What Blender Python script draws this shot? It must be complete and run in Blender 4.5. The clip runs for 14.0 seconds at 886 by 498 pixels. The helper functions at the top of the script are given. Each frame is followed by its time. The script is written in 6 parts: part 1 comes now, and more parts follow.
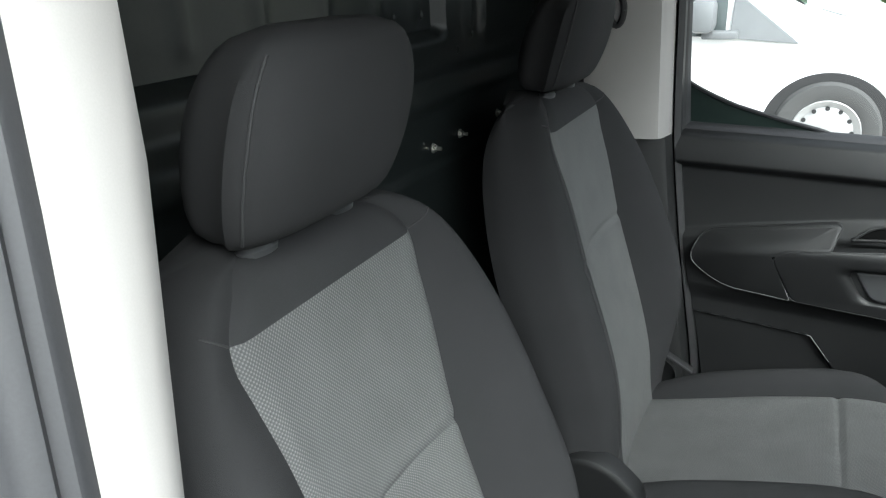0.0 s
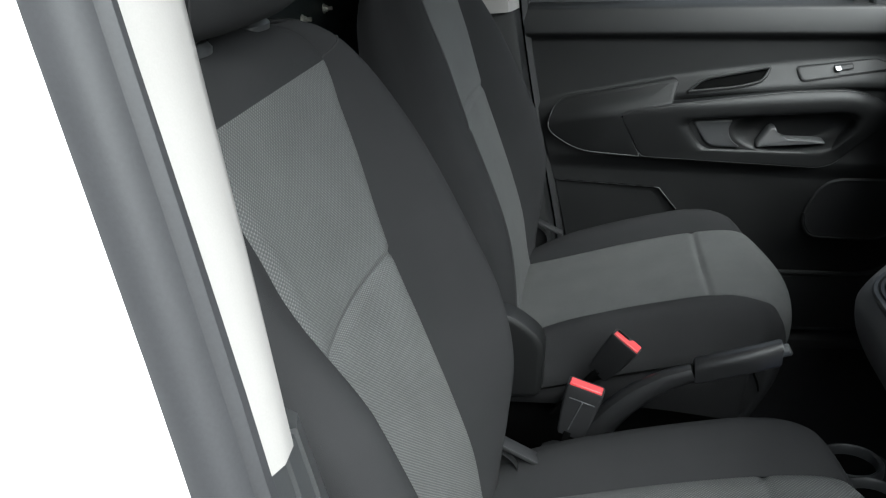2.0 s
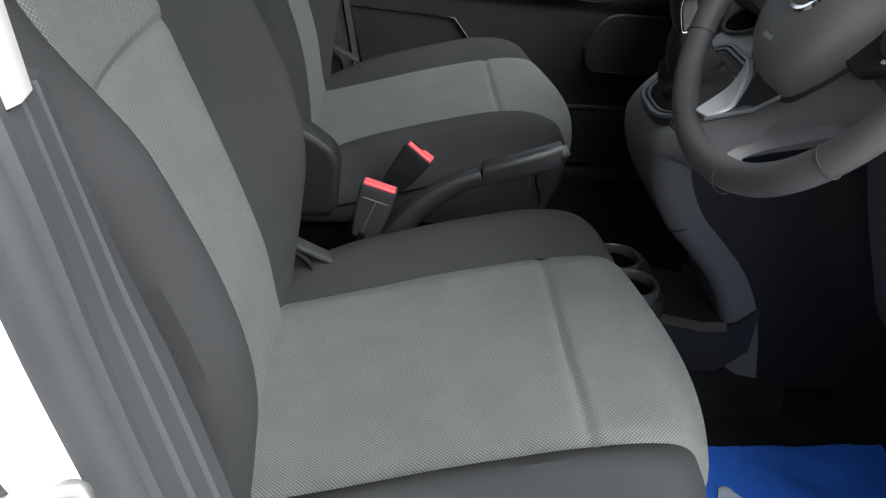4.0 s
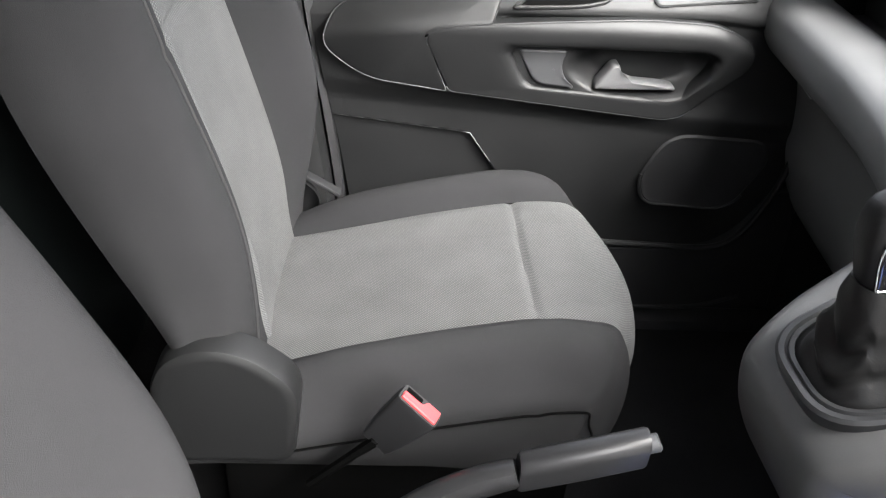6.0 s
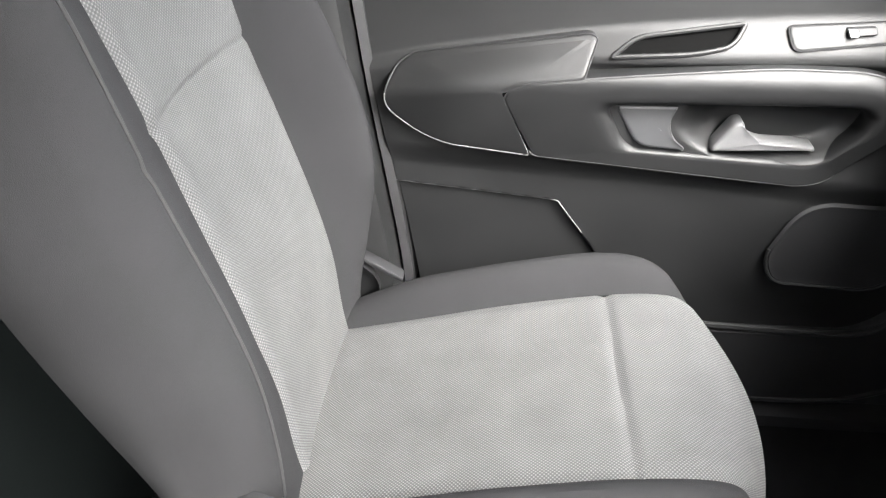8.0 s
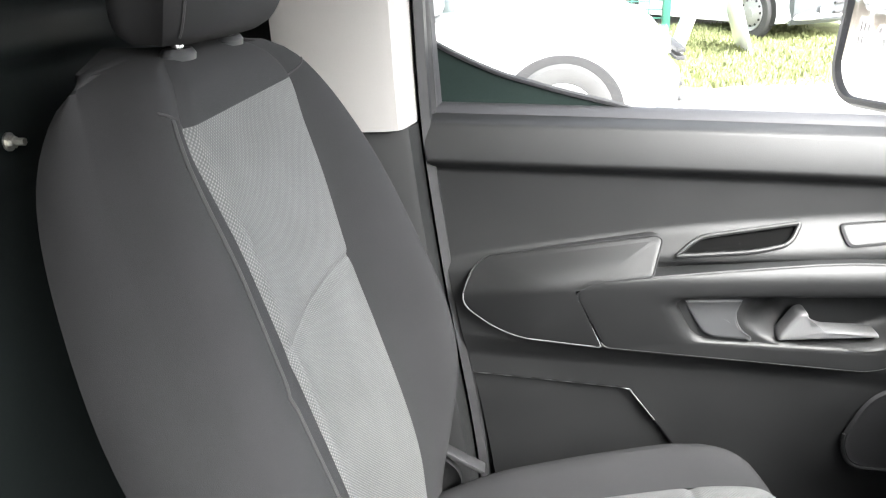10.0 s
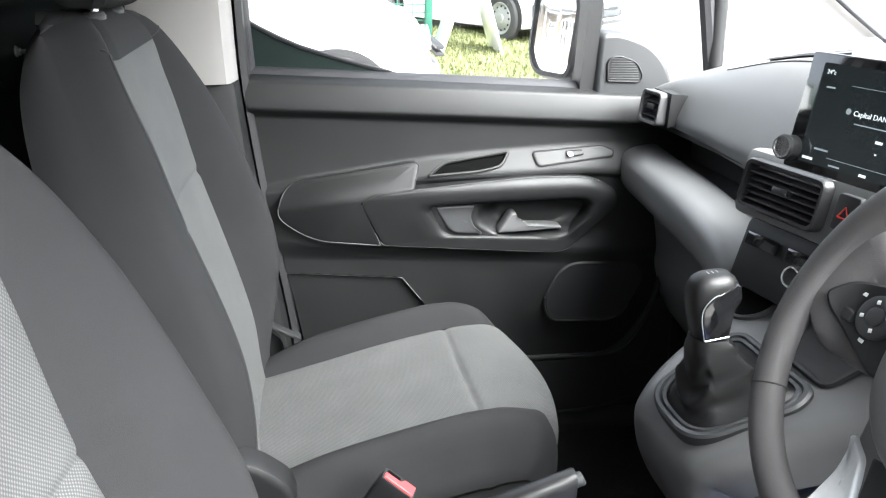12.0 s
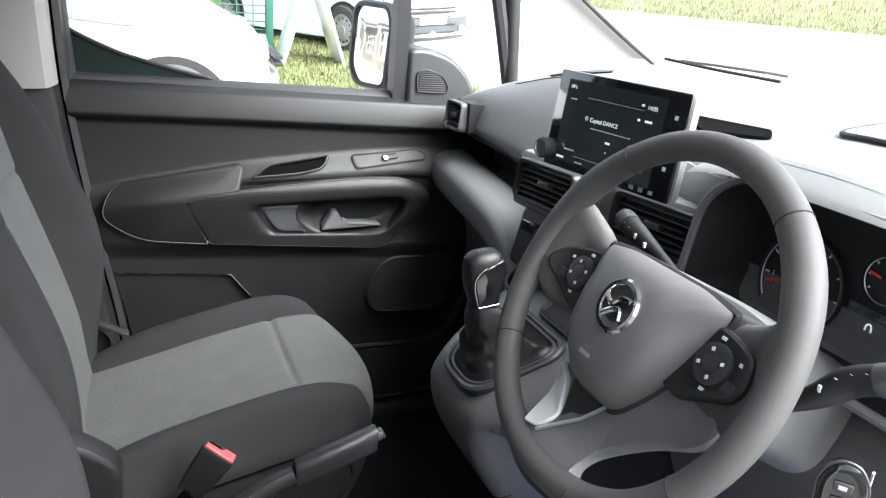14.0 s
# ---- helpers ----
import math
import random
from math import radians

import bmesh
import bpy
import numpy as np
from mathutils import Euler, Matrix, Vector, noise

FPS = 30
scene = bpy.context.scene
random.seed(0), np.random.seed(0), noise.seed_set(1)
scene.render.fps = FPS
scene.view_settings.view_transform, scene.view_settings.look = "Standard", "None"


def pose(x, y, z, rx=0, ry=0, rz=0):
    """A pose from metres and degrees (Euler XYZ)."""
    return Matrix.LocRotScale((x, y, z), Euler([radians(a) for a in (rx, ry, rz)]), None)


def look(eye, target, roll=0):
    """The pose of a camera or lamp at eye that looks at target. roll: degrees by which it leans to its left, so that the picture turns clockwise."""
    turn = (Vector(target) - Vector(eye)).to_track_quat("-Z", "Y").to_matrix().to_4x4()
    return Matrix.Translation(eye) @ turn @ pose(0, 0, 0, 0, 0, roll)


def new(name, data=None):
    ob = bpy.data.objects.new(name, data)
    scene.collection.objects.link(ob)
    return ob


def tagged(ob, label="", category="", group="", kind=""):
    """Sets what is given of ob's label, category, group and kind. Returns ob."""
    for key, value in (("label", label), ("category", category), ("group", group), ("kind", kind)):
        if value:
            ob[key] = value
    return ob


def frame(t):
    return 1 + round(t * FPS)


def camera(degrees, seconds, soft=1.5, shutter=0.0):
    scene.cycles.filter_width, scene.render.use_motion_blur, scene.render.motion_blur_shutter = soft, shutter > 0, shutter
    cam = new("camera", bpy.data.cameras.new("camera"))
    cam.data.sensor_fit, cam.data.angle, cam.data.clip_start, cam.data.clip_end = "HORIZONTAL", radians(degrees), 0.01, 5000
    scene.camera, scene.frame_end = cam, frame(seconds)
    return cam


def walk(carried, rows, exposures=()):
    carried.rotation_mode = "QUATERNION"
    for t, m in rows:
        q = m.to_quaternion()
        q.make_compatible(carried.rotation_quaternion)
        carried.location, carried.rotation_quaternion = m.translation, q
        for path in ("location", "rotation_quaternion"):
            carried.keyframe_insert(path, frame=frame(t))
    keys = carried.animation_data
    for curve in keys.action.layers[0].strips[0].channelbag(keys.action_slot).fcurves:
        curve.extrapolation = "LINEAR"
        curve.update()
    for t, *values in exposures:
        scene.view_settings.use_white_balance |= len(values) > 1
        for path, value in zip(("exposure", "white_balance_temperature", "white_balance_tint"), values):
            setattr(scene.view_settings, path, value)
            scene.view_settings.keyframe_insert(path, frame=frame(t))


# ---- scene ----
# X runs forward in the van, Y to its left, Z up; the ground under it is z = 0
cam = camera(60.6, 14.0, soft=1.2)
PATH = [
    (0, (0.12, -0.929, 1.585), (-0.695, 0.76, 0.891), -2.5),
    (0.5, (0.102, -0.876, 1.584), (-0.761, 0.828, 0.991), -1.1),
    (1, (0.082, -0.847, 1.567), (-0.803, 0.856, 1.002), -2.1),
    (1.5, (0.047, -0.9, 1.495), (-0.641, 0.846, 0.803), -5.1),
    (2, (0.028, -1.022, 1.468), (-0.35, 0.751, 0.625), -4.7),
    (2.5, (0.04, -1.102, 1.437), (-0.066, 0.665, 0.506), -2.1),
    (3, (0.045, -1.103, 1.375), (0.043, 0.613, 0.349), -1.2),
    (3.2, (0.04, -1.108, 1.363), (0.081, 0.543, 0.236), -0.4),
    (5.3, (0.047, -0.772, 1.367), (0.201, 0.87, 0.237), 5.9),
    (5.5, (0.072, -0.7, 1.366), (0.192, 0.953, 0.247), 5.8),
    (6, (0.049, -0.509, 1.372), (0.197, 1.156, 0.274), 4.9),
    (6.5, (0.05, -0.36, 1.338), (0.268, 1.302, 0.248), 5.7),
    (7, (0.061, -0.285, 1.315), (0.22, 1.339, 0.159), 5.5),
    (7.5, (0.073, -0.27, 1.337), (0.037, 1.373, 0.196), 1.3),
    (8, (0.09, -0.271, 1.369), (-0.03, 1.4, 0.277), 0.4),
    (8.5, (0.072, -0.272, 1.428), (-0.13, 1.491, 0.506), -1.4),
    (8.7, (0.054, -0.27, 1.449), (-0.166, 1.528, 0.602), -1.8),
    (10.8, (0.013, -0.425, 1.436), (-0.117, 1.441, 0.729), -3.0),
    (11, (0.015, -0.492, 1.434), (0.037, 1.371, 0.708), -1.4),
    (11.5, (-0.036, -0.684, 1.425), (0.232, 1.168, 0.721), 0.3),
    (12, (-0.03, -0.772, 1.454), (0.342, 1.058, 0.739), 1.6),
    (12.5, (0.018, -0.833, 1.467), (0.345, 1.015, 0.774), 1.8),
    (13, (-0.011, -0.904, 1.477), (0.408, 0.935, 0.81), 2.4),
    (13.5, (-0.03, -0.965, 1.477), (0.556, 0.83, 0.817), 3.0),
    (14, (-0.005, -0.938, 1.475), (0.74, 0.794, 0.806), 4.3),
]
EXPOSURES = [(0, 1.9, 6000, 0), (0.5, 1.6, 6000, 0), (1, 1.4, 6000, 1), (1.5, 1.5, 6000, 1), (2, 1.5, 6000, 1), (3, 1.4, 6000, 1), (5.5, 3.0, 6350, 8), (6.5, 3.45, 6450, 9), (8.7, 3.8, 6450, 9), (10.8, 3.45, 6250, 6), (11.5, 3.3, 6200, 6), (12.5, 3.15, 6150, 5), (14, 2.6, 6100, 5)]
walk(cam, [(t, look(eye, target, roll)) for t, eye, target, roll in PATH], EXPOSURES)

# ---- world and light ----
world = bpy.data.worlds.new("world")
scene.world = world
world.use_nodes = True
SUN_UP, SUN_ROUND = 47.0, -47.0
sky = world.node_tree.nodes.new("ShaderNodeTexSky")
sky.sky_type, sky.sun_disc = "NISHITA", False
sky.sun_elevation, sky.sun_rotation = radians(SUN_UP), radians(90 - SUN_ROUND)
sky.air_density, sky.dust_density = 0.7, 7.0
back = world.node_tree.nodes["Background"]
grey = world.node_tree.nodes.new("ShaderNodeHueSaturation")
grey.inputs["Saturation"].default_value = 0.3
world.node_tree.links.new(sky.outputs[0], grey.inputs["Color"])
world.node_tree.links.new(grey.outputs[0], back.inputs[0])
back.inputs[1].default_value = 0.15
sun = new("sun", bpy.data.lights.new("sun", "SUN"))
sun.data.energy, sun.data.angle, sun.data.color = 1.5, radians(60), (1.0, 0.98, 0.95)
a, e = radians(SUN_ROUND), radians(SUN_UP)
sun.matrix_world = look((20 * math.cos(e) * math.cos(a), 20 * math.cos(e) * math.sin(a), 20 * math.sin(e)), (0, 0, 0))


# ---- materials ----
def material(name, base, rough=0.5, metal=0.0, spread=0.15, coarse=9.0, fine=400.0, bump=0.15, depth=0.0004, spec=0.5, coat=0.0, sheen=0.0):
    """A surface with stains at a coarse scale, grain at a fine one, and a fine relief."""
    mat = bpy.data.materials.new(name)
    mat.use_nodes = True
    nodes, link = mat.node_tree.nodes, mat.node_tree.links.new
    bsdf = nodes["Principled BSDF"]
    bsdf.inputs["Metallic"].default_value = metal
    bsdf.inputs["Specular IOR Level"].default_value = spec
    bsdf.inputs["Coat Weight"].default_value = coat
    bsdf.inputs["Sheen Weight"].default_value = sheen
    where = nodes.new("ShaderNodeTexCoord")
    big, small = nodes.new("ShaderNodeTexNoise"), nodes.new("ShaderNodeTexNoise")
    for tex, scale in ((big, coarse), (small, fine)):
        tex.inputs["Scale"].default_value, tex.inputs["Detail"].default_value = scale, 4
        link(where.outputs["Object"], tex.inputs["Vector"])
    both = nodes.new("ShaderNodeMath")
    both.operation = "ADD"
    link(big.outputs["Fac"], both.inputs[0])
    link(small.outputs["Fac"], both.inputs[1])
    ramp = nodes.new("ShaderNodeMapRange")
    ramp.inputs["From Min"].default_value, ramp.inputs["From Max"].default_value = 0.6, 1.4
    ramp.inputs["To Min"].default_value, ramp.inputs["To Max"].default_value = 1 - spread, 1 + spread
    link(both.outputs[0], ramp.inputs["Value"])
    mul = nodes.new("ShaderNodeVectorMath")
    mul.operation = "SCALE"
    mul.inputs[0].default_value = base
    link(ramp.outputs[0], mul.inputs["Scale"])
    link(mul.outputs[0], bsdf.inputs["Base Color"])
    wear = nodes.new("ShaderNodeMapRange")
    wear.inputs["To Min"].default_value, wear.inputs["To Max"].default_value = max(0.02, rough - 0.08), min(1, rough + 0.08)
    link(big.outputs["Fac"], wear.inputs["Value"])
    link(wear.outputs[0], bsdf.inputs["Roughness"])
    if bump:
        relief = nodes.new("ShaderNodeBump")
        relief.inputs["Strength"].default_value, relief.inputs["Distance"].default_value = bump, depth
        link(small.outputs["Fac"], relief.inputs["Height"])
        link(relief.outputs[0], bsdf.inputs["Normal"])
    return mat


def woven(name, dark, light, pitch=0.0042, row=0.0036, rough=0.9):
    """Cloth of light threads over a dark ground, along the uv in metres."""
    mat = material(name, dark, rough, spread=0.1, bump=0)
    nodes, link = mat.node_tree.nodes, mat.node_tree.links.new
    bsdf = nodes["Principled BSDF"]
    uv = nodes.new("ShaderNodeUVMap")
    split = nodes.new("ShaderNodeSeparateXYZ")
    link(uv.outputs[0], split.inputs[0])

    def wave(source, step, shift=None):
        scaled = nodes.new("ShaderNodeMath")
        scaled.operation = "MULTIPLY_ADD"
        link(source, scaled.inputs[0])
        scaled.inputs[1].default_value = 2 * math.pi / step
        if shift is None:
            scaled.inputs[2].default_value = 0
        else:
            link(shift, scaled.inputs[2])
        out = nodes.new("ShaderNodeMath")
        out.operation = "SINE"
        link(scaled.outputs[0], out.inputs[0])
        return out.outputs[0]

    # light stitches on a staggered lattice
    dots = nodes.new("ShaderNodeMath")
    dots.operation = "MULTIPLY"
    link(wave(split.outputs[1], row), dots.inputs[0])
    link(wave(split.outputs[0], pitch), dots.inputs[1])
    ramp = nodes.new("ShaderNodeMapRange")
    ramp.inputs["From Min"].default_value, ramp.inputs["From Max"].default_value = -0.15, 0.95
    link(dots.outputs[0], ramp.inputs["Value"])
    mix = nodes.new("ShaderNodeMix")
    mix.data_type = "RGBA"
    link(ramp.outputs[0], mix.inputs["Factor"])
    mix.inputs["A"].default_value = (*dark, 1)
    mix.inputs["B"].default_value = (*light, 1)
    grain = nodes.new("ShaderNodeTexNoise")
    grain.inputs["Scale"].default_value, grain.inputs["Detail"].default_value = 14, 5
    link(nodes.new("ShaderNodeTexCoord").outputs["Object"], grain.inputs["Vector"])
    tone = nodes.new("ShaderNodeMapRange")
    tone.inputs["To Min"].default_value, tone.inputs["To Max"].default_value = 0.8, 1.2
    link(grain.outputs["Fac"], tone.inputs["Value"])
    mul = nodes.new("ShaderNodeVectorMath")
    mul.operation = "SCALE"
    link(mix.outputs["Result"], mul.inputs[0])
    link(tone.outputs[0], mul.inputs["Scale"])
    link(mul.outputs[0], bsdf.inputs["Base Color"])
    relief = nodes.new("ShaderNodeBump")
    relief.inputs["Strength"].default_value, relief.inputs["Distance"].default_value = 0.5, 0.0006
    link(dots.outputs[0], relief.inputs["Height"])
    link(relief.outputs[0], bsdf.inputs["Normal"])
    return mat


def glass(name, tint=(1, 1, 1)):
    """A thin pane: clear, with the gloss of glass."""
    mat = bpy.data.materials.new(name)
    mat.use_nodes = True
    nodes, link = mat.node_tree.nodes, mat.node_tree.links.new
    nodes.remove(nodes["Principled BSDF"])
    clear, gloss = nodes.new("ShaderNodeBsdfTransparent"), nodes.new("ShaderNodeBsdfGlossy")
    clear.inputs[0].default_value = (*tint, 1)
    gloss.inputs["Roughness"].default_value = 0.02
    fres, mix = nodes.new("ShaderNodeFresnel"), nodes.new("ShaderNodeMixShader")
    fres.inputs[0].default_value = 1.45
    link(fres.outputs[0], mix.inputs[0])
    link(clear.outputs[0], mix.inputs[1])
    link(gloss.outputs[0], mix.inputs[2])
    link(mix.outputs[0], nodes["Material Output"].inputs[0])
    return mat


def glowing(name, colour, strength, rough=0.4):
    mat = material(name, colour, rough, bump=0)
    bsdf = mat.node_tree.nodes["Principled BSDF"]
    bsdf.inputs["Emission Color"].default_value = (*colour, 1)
    bsdf.inputs["Emission Strength"].default_value = strength
    return mat


CLOTH = material("dark_seat_cloth", (0.0225, 0.0225, 0.0235), 0.95, spread=0.18, fine=1500, bump=0.5, depth=0.0005, spec=0.15)
WEAVE = woven("woven_grey_cloth", (0.054, 0.055, 0.056), (0.135, 0.135, 0.133), 0.0040, 0.0044)
PIPING = material("seat_piping", (0.02, 0.02, 0.021), 0.85, fine=900)
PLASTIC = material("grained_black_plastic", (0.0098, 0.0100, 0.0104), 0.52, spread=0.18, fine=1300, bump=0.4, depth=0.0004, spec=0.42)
PLASTIC_SOFT = material("smooth_dark_plastic", (0.036, 0.037, 0.039), 0.42, spread=0.12, fine=900, bump=0.12)
PLASTIC_GRIP = material("satin_grip_plastic", (0.018, 0.018, 0.019), 0.36, spread=0.15, fine=900, bump=0.15)
PLASTIC_MID = material("grey_plastic", (0.060, 0.062, 0.065), 0.46, spread=0.12, fine=1100, bump=0.25)
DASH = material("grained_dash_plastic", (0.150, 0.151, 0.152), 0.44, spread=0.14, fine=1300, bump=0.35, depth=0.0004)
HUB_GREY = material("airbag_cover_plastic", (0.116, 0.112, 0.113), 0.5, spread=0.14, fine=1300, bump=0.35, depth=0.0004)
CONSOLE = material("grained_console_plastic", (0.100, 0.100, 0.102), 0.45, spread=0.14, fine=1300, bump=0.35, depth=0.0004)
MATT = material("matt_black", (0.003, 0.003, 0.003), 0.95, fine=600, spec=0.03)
PLASTIC_DEEP = material("black_plastic", (0.012, 0.012, 0.013), 0.6, fine=700)
GLOSS = material("piano_black", (0.008, 0.008, 0.009), 0.08, bump=0, coat=0.6)
RUBBER = material("black_rubber", (0.028, 0.028, 0.031), 0.62, fine=500, bump=0.2)
CARPET = material("black_carpet", (0.016, 0.016, 0.017), 1.0, spread=0.4, fine=900, bump=1.0, depth=0.003, spec=0.1)
TRIM = material("beige_trim", (0.285, 0.272, 0.264), 0.6, spread=0.05, fine=900, bump=0.1)
LINER = material("headlining", (0.42, 0.41, 0.39), 0.95, spread=0.08, fine=600, bump=0.4)
PAINT = material("white_paint", (0.80, 0.80, 0.80), 0.25, spread=0.02, coarse=2, fine=300, bump=0.0, coat=0.5)
STEEL_PANEL = material("dark_painted_steel", (0.008, 0.010, 0.010), 0.38, spread=0.2, coarse=5, fine=200, bump=0.06, spec=0.32)
CHROME = material("chrome", (0.75, 0.75, 0.76), 0.12, 1.0, spread=0.05, bump=0)
SATIN = material("satin_silver", (0.62, 0.63, 0.64), 0.38, 0.85, spread=0.05, bump=0)
SILVER_PAINT = material("silver_paint", (0.60, 0.61, 0.62), 0.36, 0.25, spread=0.05, bump=0)
ZINC = material("zinc_plated_steel", (0.55, 0.54, 0.50), 0.35, 0.9, spread=0.2, coarse=60)
RED = material("red_button", (0.62, 0.055, 0.06), 0.4, spread=0.06, bump=0.05)
LEATHER = material("gear_boot_leather", (0.009, 0.009, 0.0095), 0.44, fine=500, bump=0.4, spec=0.38)
WHEEL_RIM = material("steering_rim_leather", (0.076, 0.072, 0.073), 0.56, spread=0.2, coarse=14, fine=1400, bump=0.5, depth=0.0005, spec=0.32)
MARK = material("white_print", (0.75, 0.75, 0.74), 0.5, bump=0)
GREY_PRINT = material("grey_print", (0.22, 0.22, 0.22), 0.5, bump=0)
BLUE = material("blue_plastic_film", (0.035, 0.13, 0.56), 0.35, spread=0.12, fine=60, bump=0.4, depth=0.002)
FILM_GREY = material("grey_film_print", (0.36, 0.40, 0.47), 0.45, fine=80)
NEEDLE = material("red_needle", (0.75, 0.03, 0.025), 0.4, bump=0)
GLASS = glass("window_glass")
MIRROR = material("mirror_glass", (0.92, 0.92, 0.92), 0.015, 1.0, spread=0.0, bump=0)
DISPLAY = glowing("display", (0.012, 0.015, 0.016), 0.10, 0.14)
DISPLAY_TEXT = glowing("display_text", (0.75, 0.78, 0.8), 0.10)
DISPLAY_DIM = glowing("display_dim_text", (0.25, 0.28, 0.30), 0.10)
TARMAC = material("pale_tarmac", (0.36, 0.35, 0.33), 0.9, spread=0.2, coarse=0.8, fine=60, bump=0.6, depth=0.004)
SLAB = material("pink_paving", (0.48, 0.42, 0.38), 0.85, spread=0.1, coarse=3, fine=80)
GRASS = material("grass", (0.15, 0.165, 0.07), 0.9, spread=0.45, coarse=4, fine=120, bump=0.5, depth=0.01)
LEAF = material("leaves", (0.06, 0.10, 0.03), 0.7, spread=0.5, coarse=3, fine=40)
FENCE = material("green_fence_paint", (0.03, 0.13, 0.09), 0.5, fine=200)
TYRE = material("tyre_rubber", (0.045, 0.045, 0.045), 0.85, fine=300, bump=0.4)
HUB = material("silver_wheel_paint", (0.34, 0.34, 0.34), 0.4, 0.4, bump=0)
BUMPER = material("grey_bumper_plastic", (0.11, 0.115, 0.12), 0.6, fine=500)
CAR_GLASS = material("tinted_car_glass", (0.05, 0.06, 0.06), 0.06, bump=0, coat=0.3)
RENDER = material("brown_cladding", (0.14, 0.125, 0.105), 0.9, fine=90)
BRICK = material("brown_brick", (0.25, 0.15, 0.10), 0.9, spread=0.3, coarse=6, fine=60)
BLOCKER_RENDER = material("pale_blocker_render", (0.30, 0.29, 0.275), 0.9, spread=0.15, coarse=1.5, fine=60, bump=0.5, depth=0.004)
ROOF = material("roof_slate", (0.14, 0.13, 0.12), 0.85, spread=0.2, fine=50)
BARK = material("bark", (0.12, 0.09, 0.06), 0.95, spread=0.3, fine=60, bump=0.8, depth=0.01)


# ---- mesh helpers ----
def part(name, bm, mat, parent=None, label="", smooth=True):
    """One mesh object out of a bmesh, under its thing or part."""
    bm.normal_update()
    me = bpy.data.meshes.new(name)
    bm.to_mesh(me)
    bm.free()
    me.materials.append(mat)
    if smooth:
        me.shade_smooth()
        me.set_sharp_from_angle(angle=radians(38))
    ob = new(name, me)
    if parent is not None:
        ob.parent = parent
    return tagged(ob, label)


def thing(name, label, category, group="", at=(0, 0, 0)):
    ob = new(name)
    ob.location = at
    return tagged(ob, label, category, group)


def setting(ob, label, category):
    return tagged(ob, label, category, kind="structure")


def box(bm, lo, hi, r=0.0, seg=2, m=None):
    """A box from corner to corner, with rounded edges."""
    size = [h - l for l, h in zip(lo, hi)]
    mid = [(h + l) / 2 for l, h in zip(lo, hi)]
    made = bmesh.ops.create_cube(bm, size=1, matrix=Matrix.Translation(mid) @ Matrix.Diagonal((*size, 1)))
    verts = made["verts"]
    if r > 0:
        edges = list({e for v in verts for e in v.link_edges})
        verts = bmesh.ops.bevel(bm, geom=edges, offset=min(r, 0.49 * min(size)), segments=seg, affect="EDGES", profile=0.5)["verts"]
    if m is not None:
        bmesh.ops.transform(bm, matrix=m, verts=list({v for v in verts}))
    return bm


def boxes(*specs):
    bm = bmesh.new()
    for lo, hi, r in specs:
        box(bm, lo, hi, r)
    return bm


def box_m(lo, hi, r=0.0, m=None, seg=2):
    bm = bmesh.new()
    box(bm, lo, hi, r, seg)
    if m is not None:
        bmesh.ops.transform(bm, matrix=m, verts=bm.verts)
    return bm


def smooth_line(pts, n=6):
    """Catmull-Rom through the points."""
    pts = [Vector(p) for p in pts]
    out = []
    for i in range(len(pts) - 1):
        p0, p1, p2, p3 = pts[max(i - 1, 0)], pts[i], pts[i + 1], pts[min(i + 2, len(pts) - 1)]
        for k in range(n):
            t = k / n
            out.append(0.5 * (2 * p1 + (p2 - p0) * t + (2 * p0 - 5 * p1 + 4 * p2 - p3) * t * t + (3 * p1 - p0 - 3 * p2 + p3) * t ** 3))
    out.append(pts[-1])
    return out


def smooth_loop(pts, n=5):
    pts = [Vector(p) for p in pts]
    out, k = [], len(pts)
    for i in range(k):
        p0, p1, p2, p3 = pts[i - 1], pts[i], pts[(i + 1) % k], pts[(i + 2) % k]
        for j in range(n):
            t = j / n
            out.append(0.5 * (2 * p1 + (p2 - p0) * t + (2 * p0 - 5 * p1 + 4 * p2 - p3) * t * t + (3 * p1 - p0 - 3 * p2 + p3) * t ** 3))
    return out


def rounded(pts, r, n=5):
    """A polygon (2D) with its corners rounded to r (a number, or one for each corner)."""
    out, k = [], len(pts)
    for i in range(k):
        p, a, b = Vector(pts[i]), Vector(pts[i - 1]), Vector(pts[(i + 1) % k])
        ri = r[i] if isinstance(r, (list, tuple)) else r
        ua, ub = (a - p), (b - p)
        d = min(ri, 0.48 * ua.length, 0.48 * ub.length)
        s, e = p + ua.normalized() * d, p + ub.normalized() * d
        for j in range(n + 1):
            t = j / n
            out.append((1 - t) ** 2 * s + 2 * t * (1 - t) * p + t * t * e)
    return out


def loft(rings, closed=True, caps=(True, True)):
    """Skin over rings of points, all of one count."""
    bm = bmesh.new()
    rows = [[bm.verts.new(p) for p in ring] for ring in rings]
    n = len(rows[0])
    for a, b in zip(rows, rows[1:]):
        for i in range(n if closed else n - 1):
            j = (i + 1) % n
            bm.faces.new((a[i], a[j], b[j], b[i]))
    if closed:
        for row, want in ((rows[0], caps[0]), (rows[-1], caps[1])):
            if want:
                bm.faces.new(row)
    bmesh.ops.recalc_face_normals(bm, faces=bm.faces)
    return bm


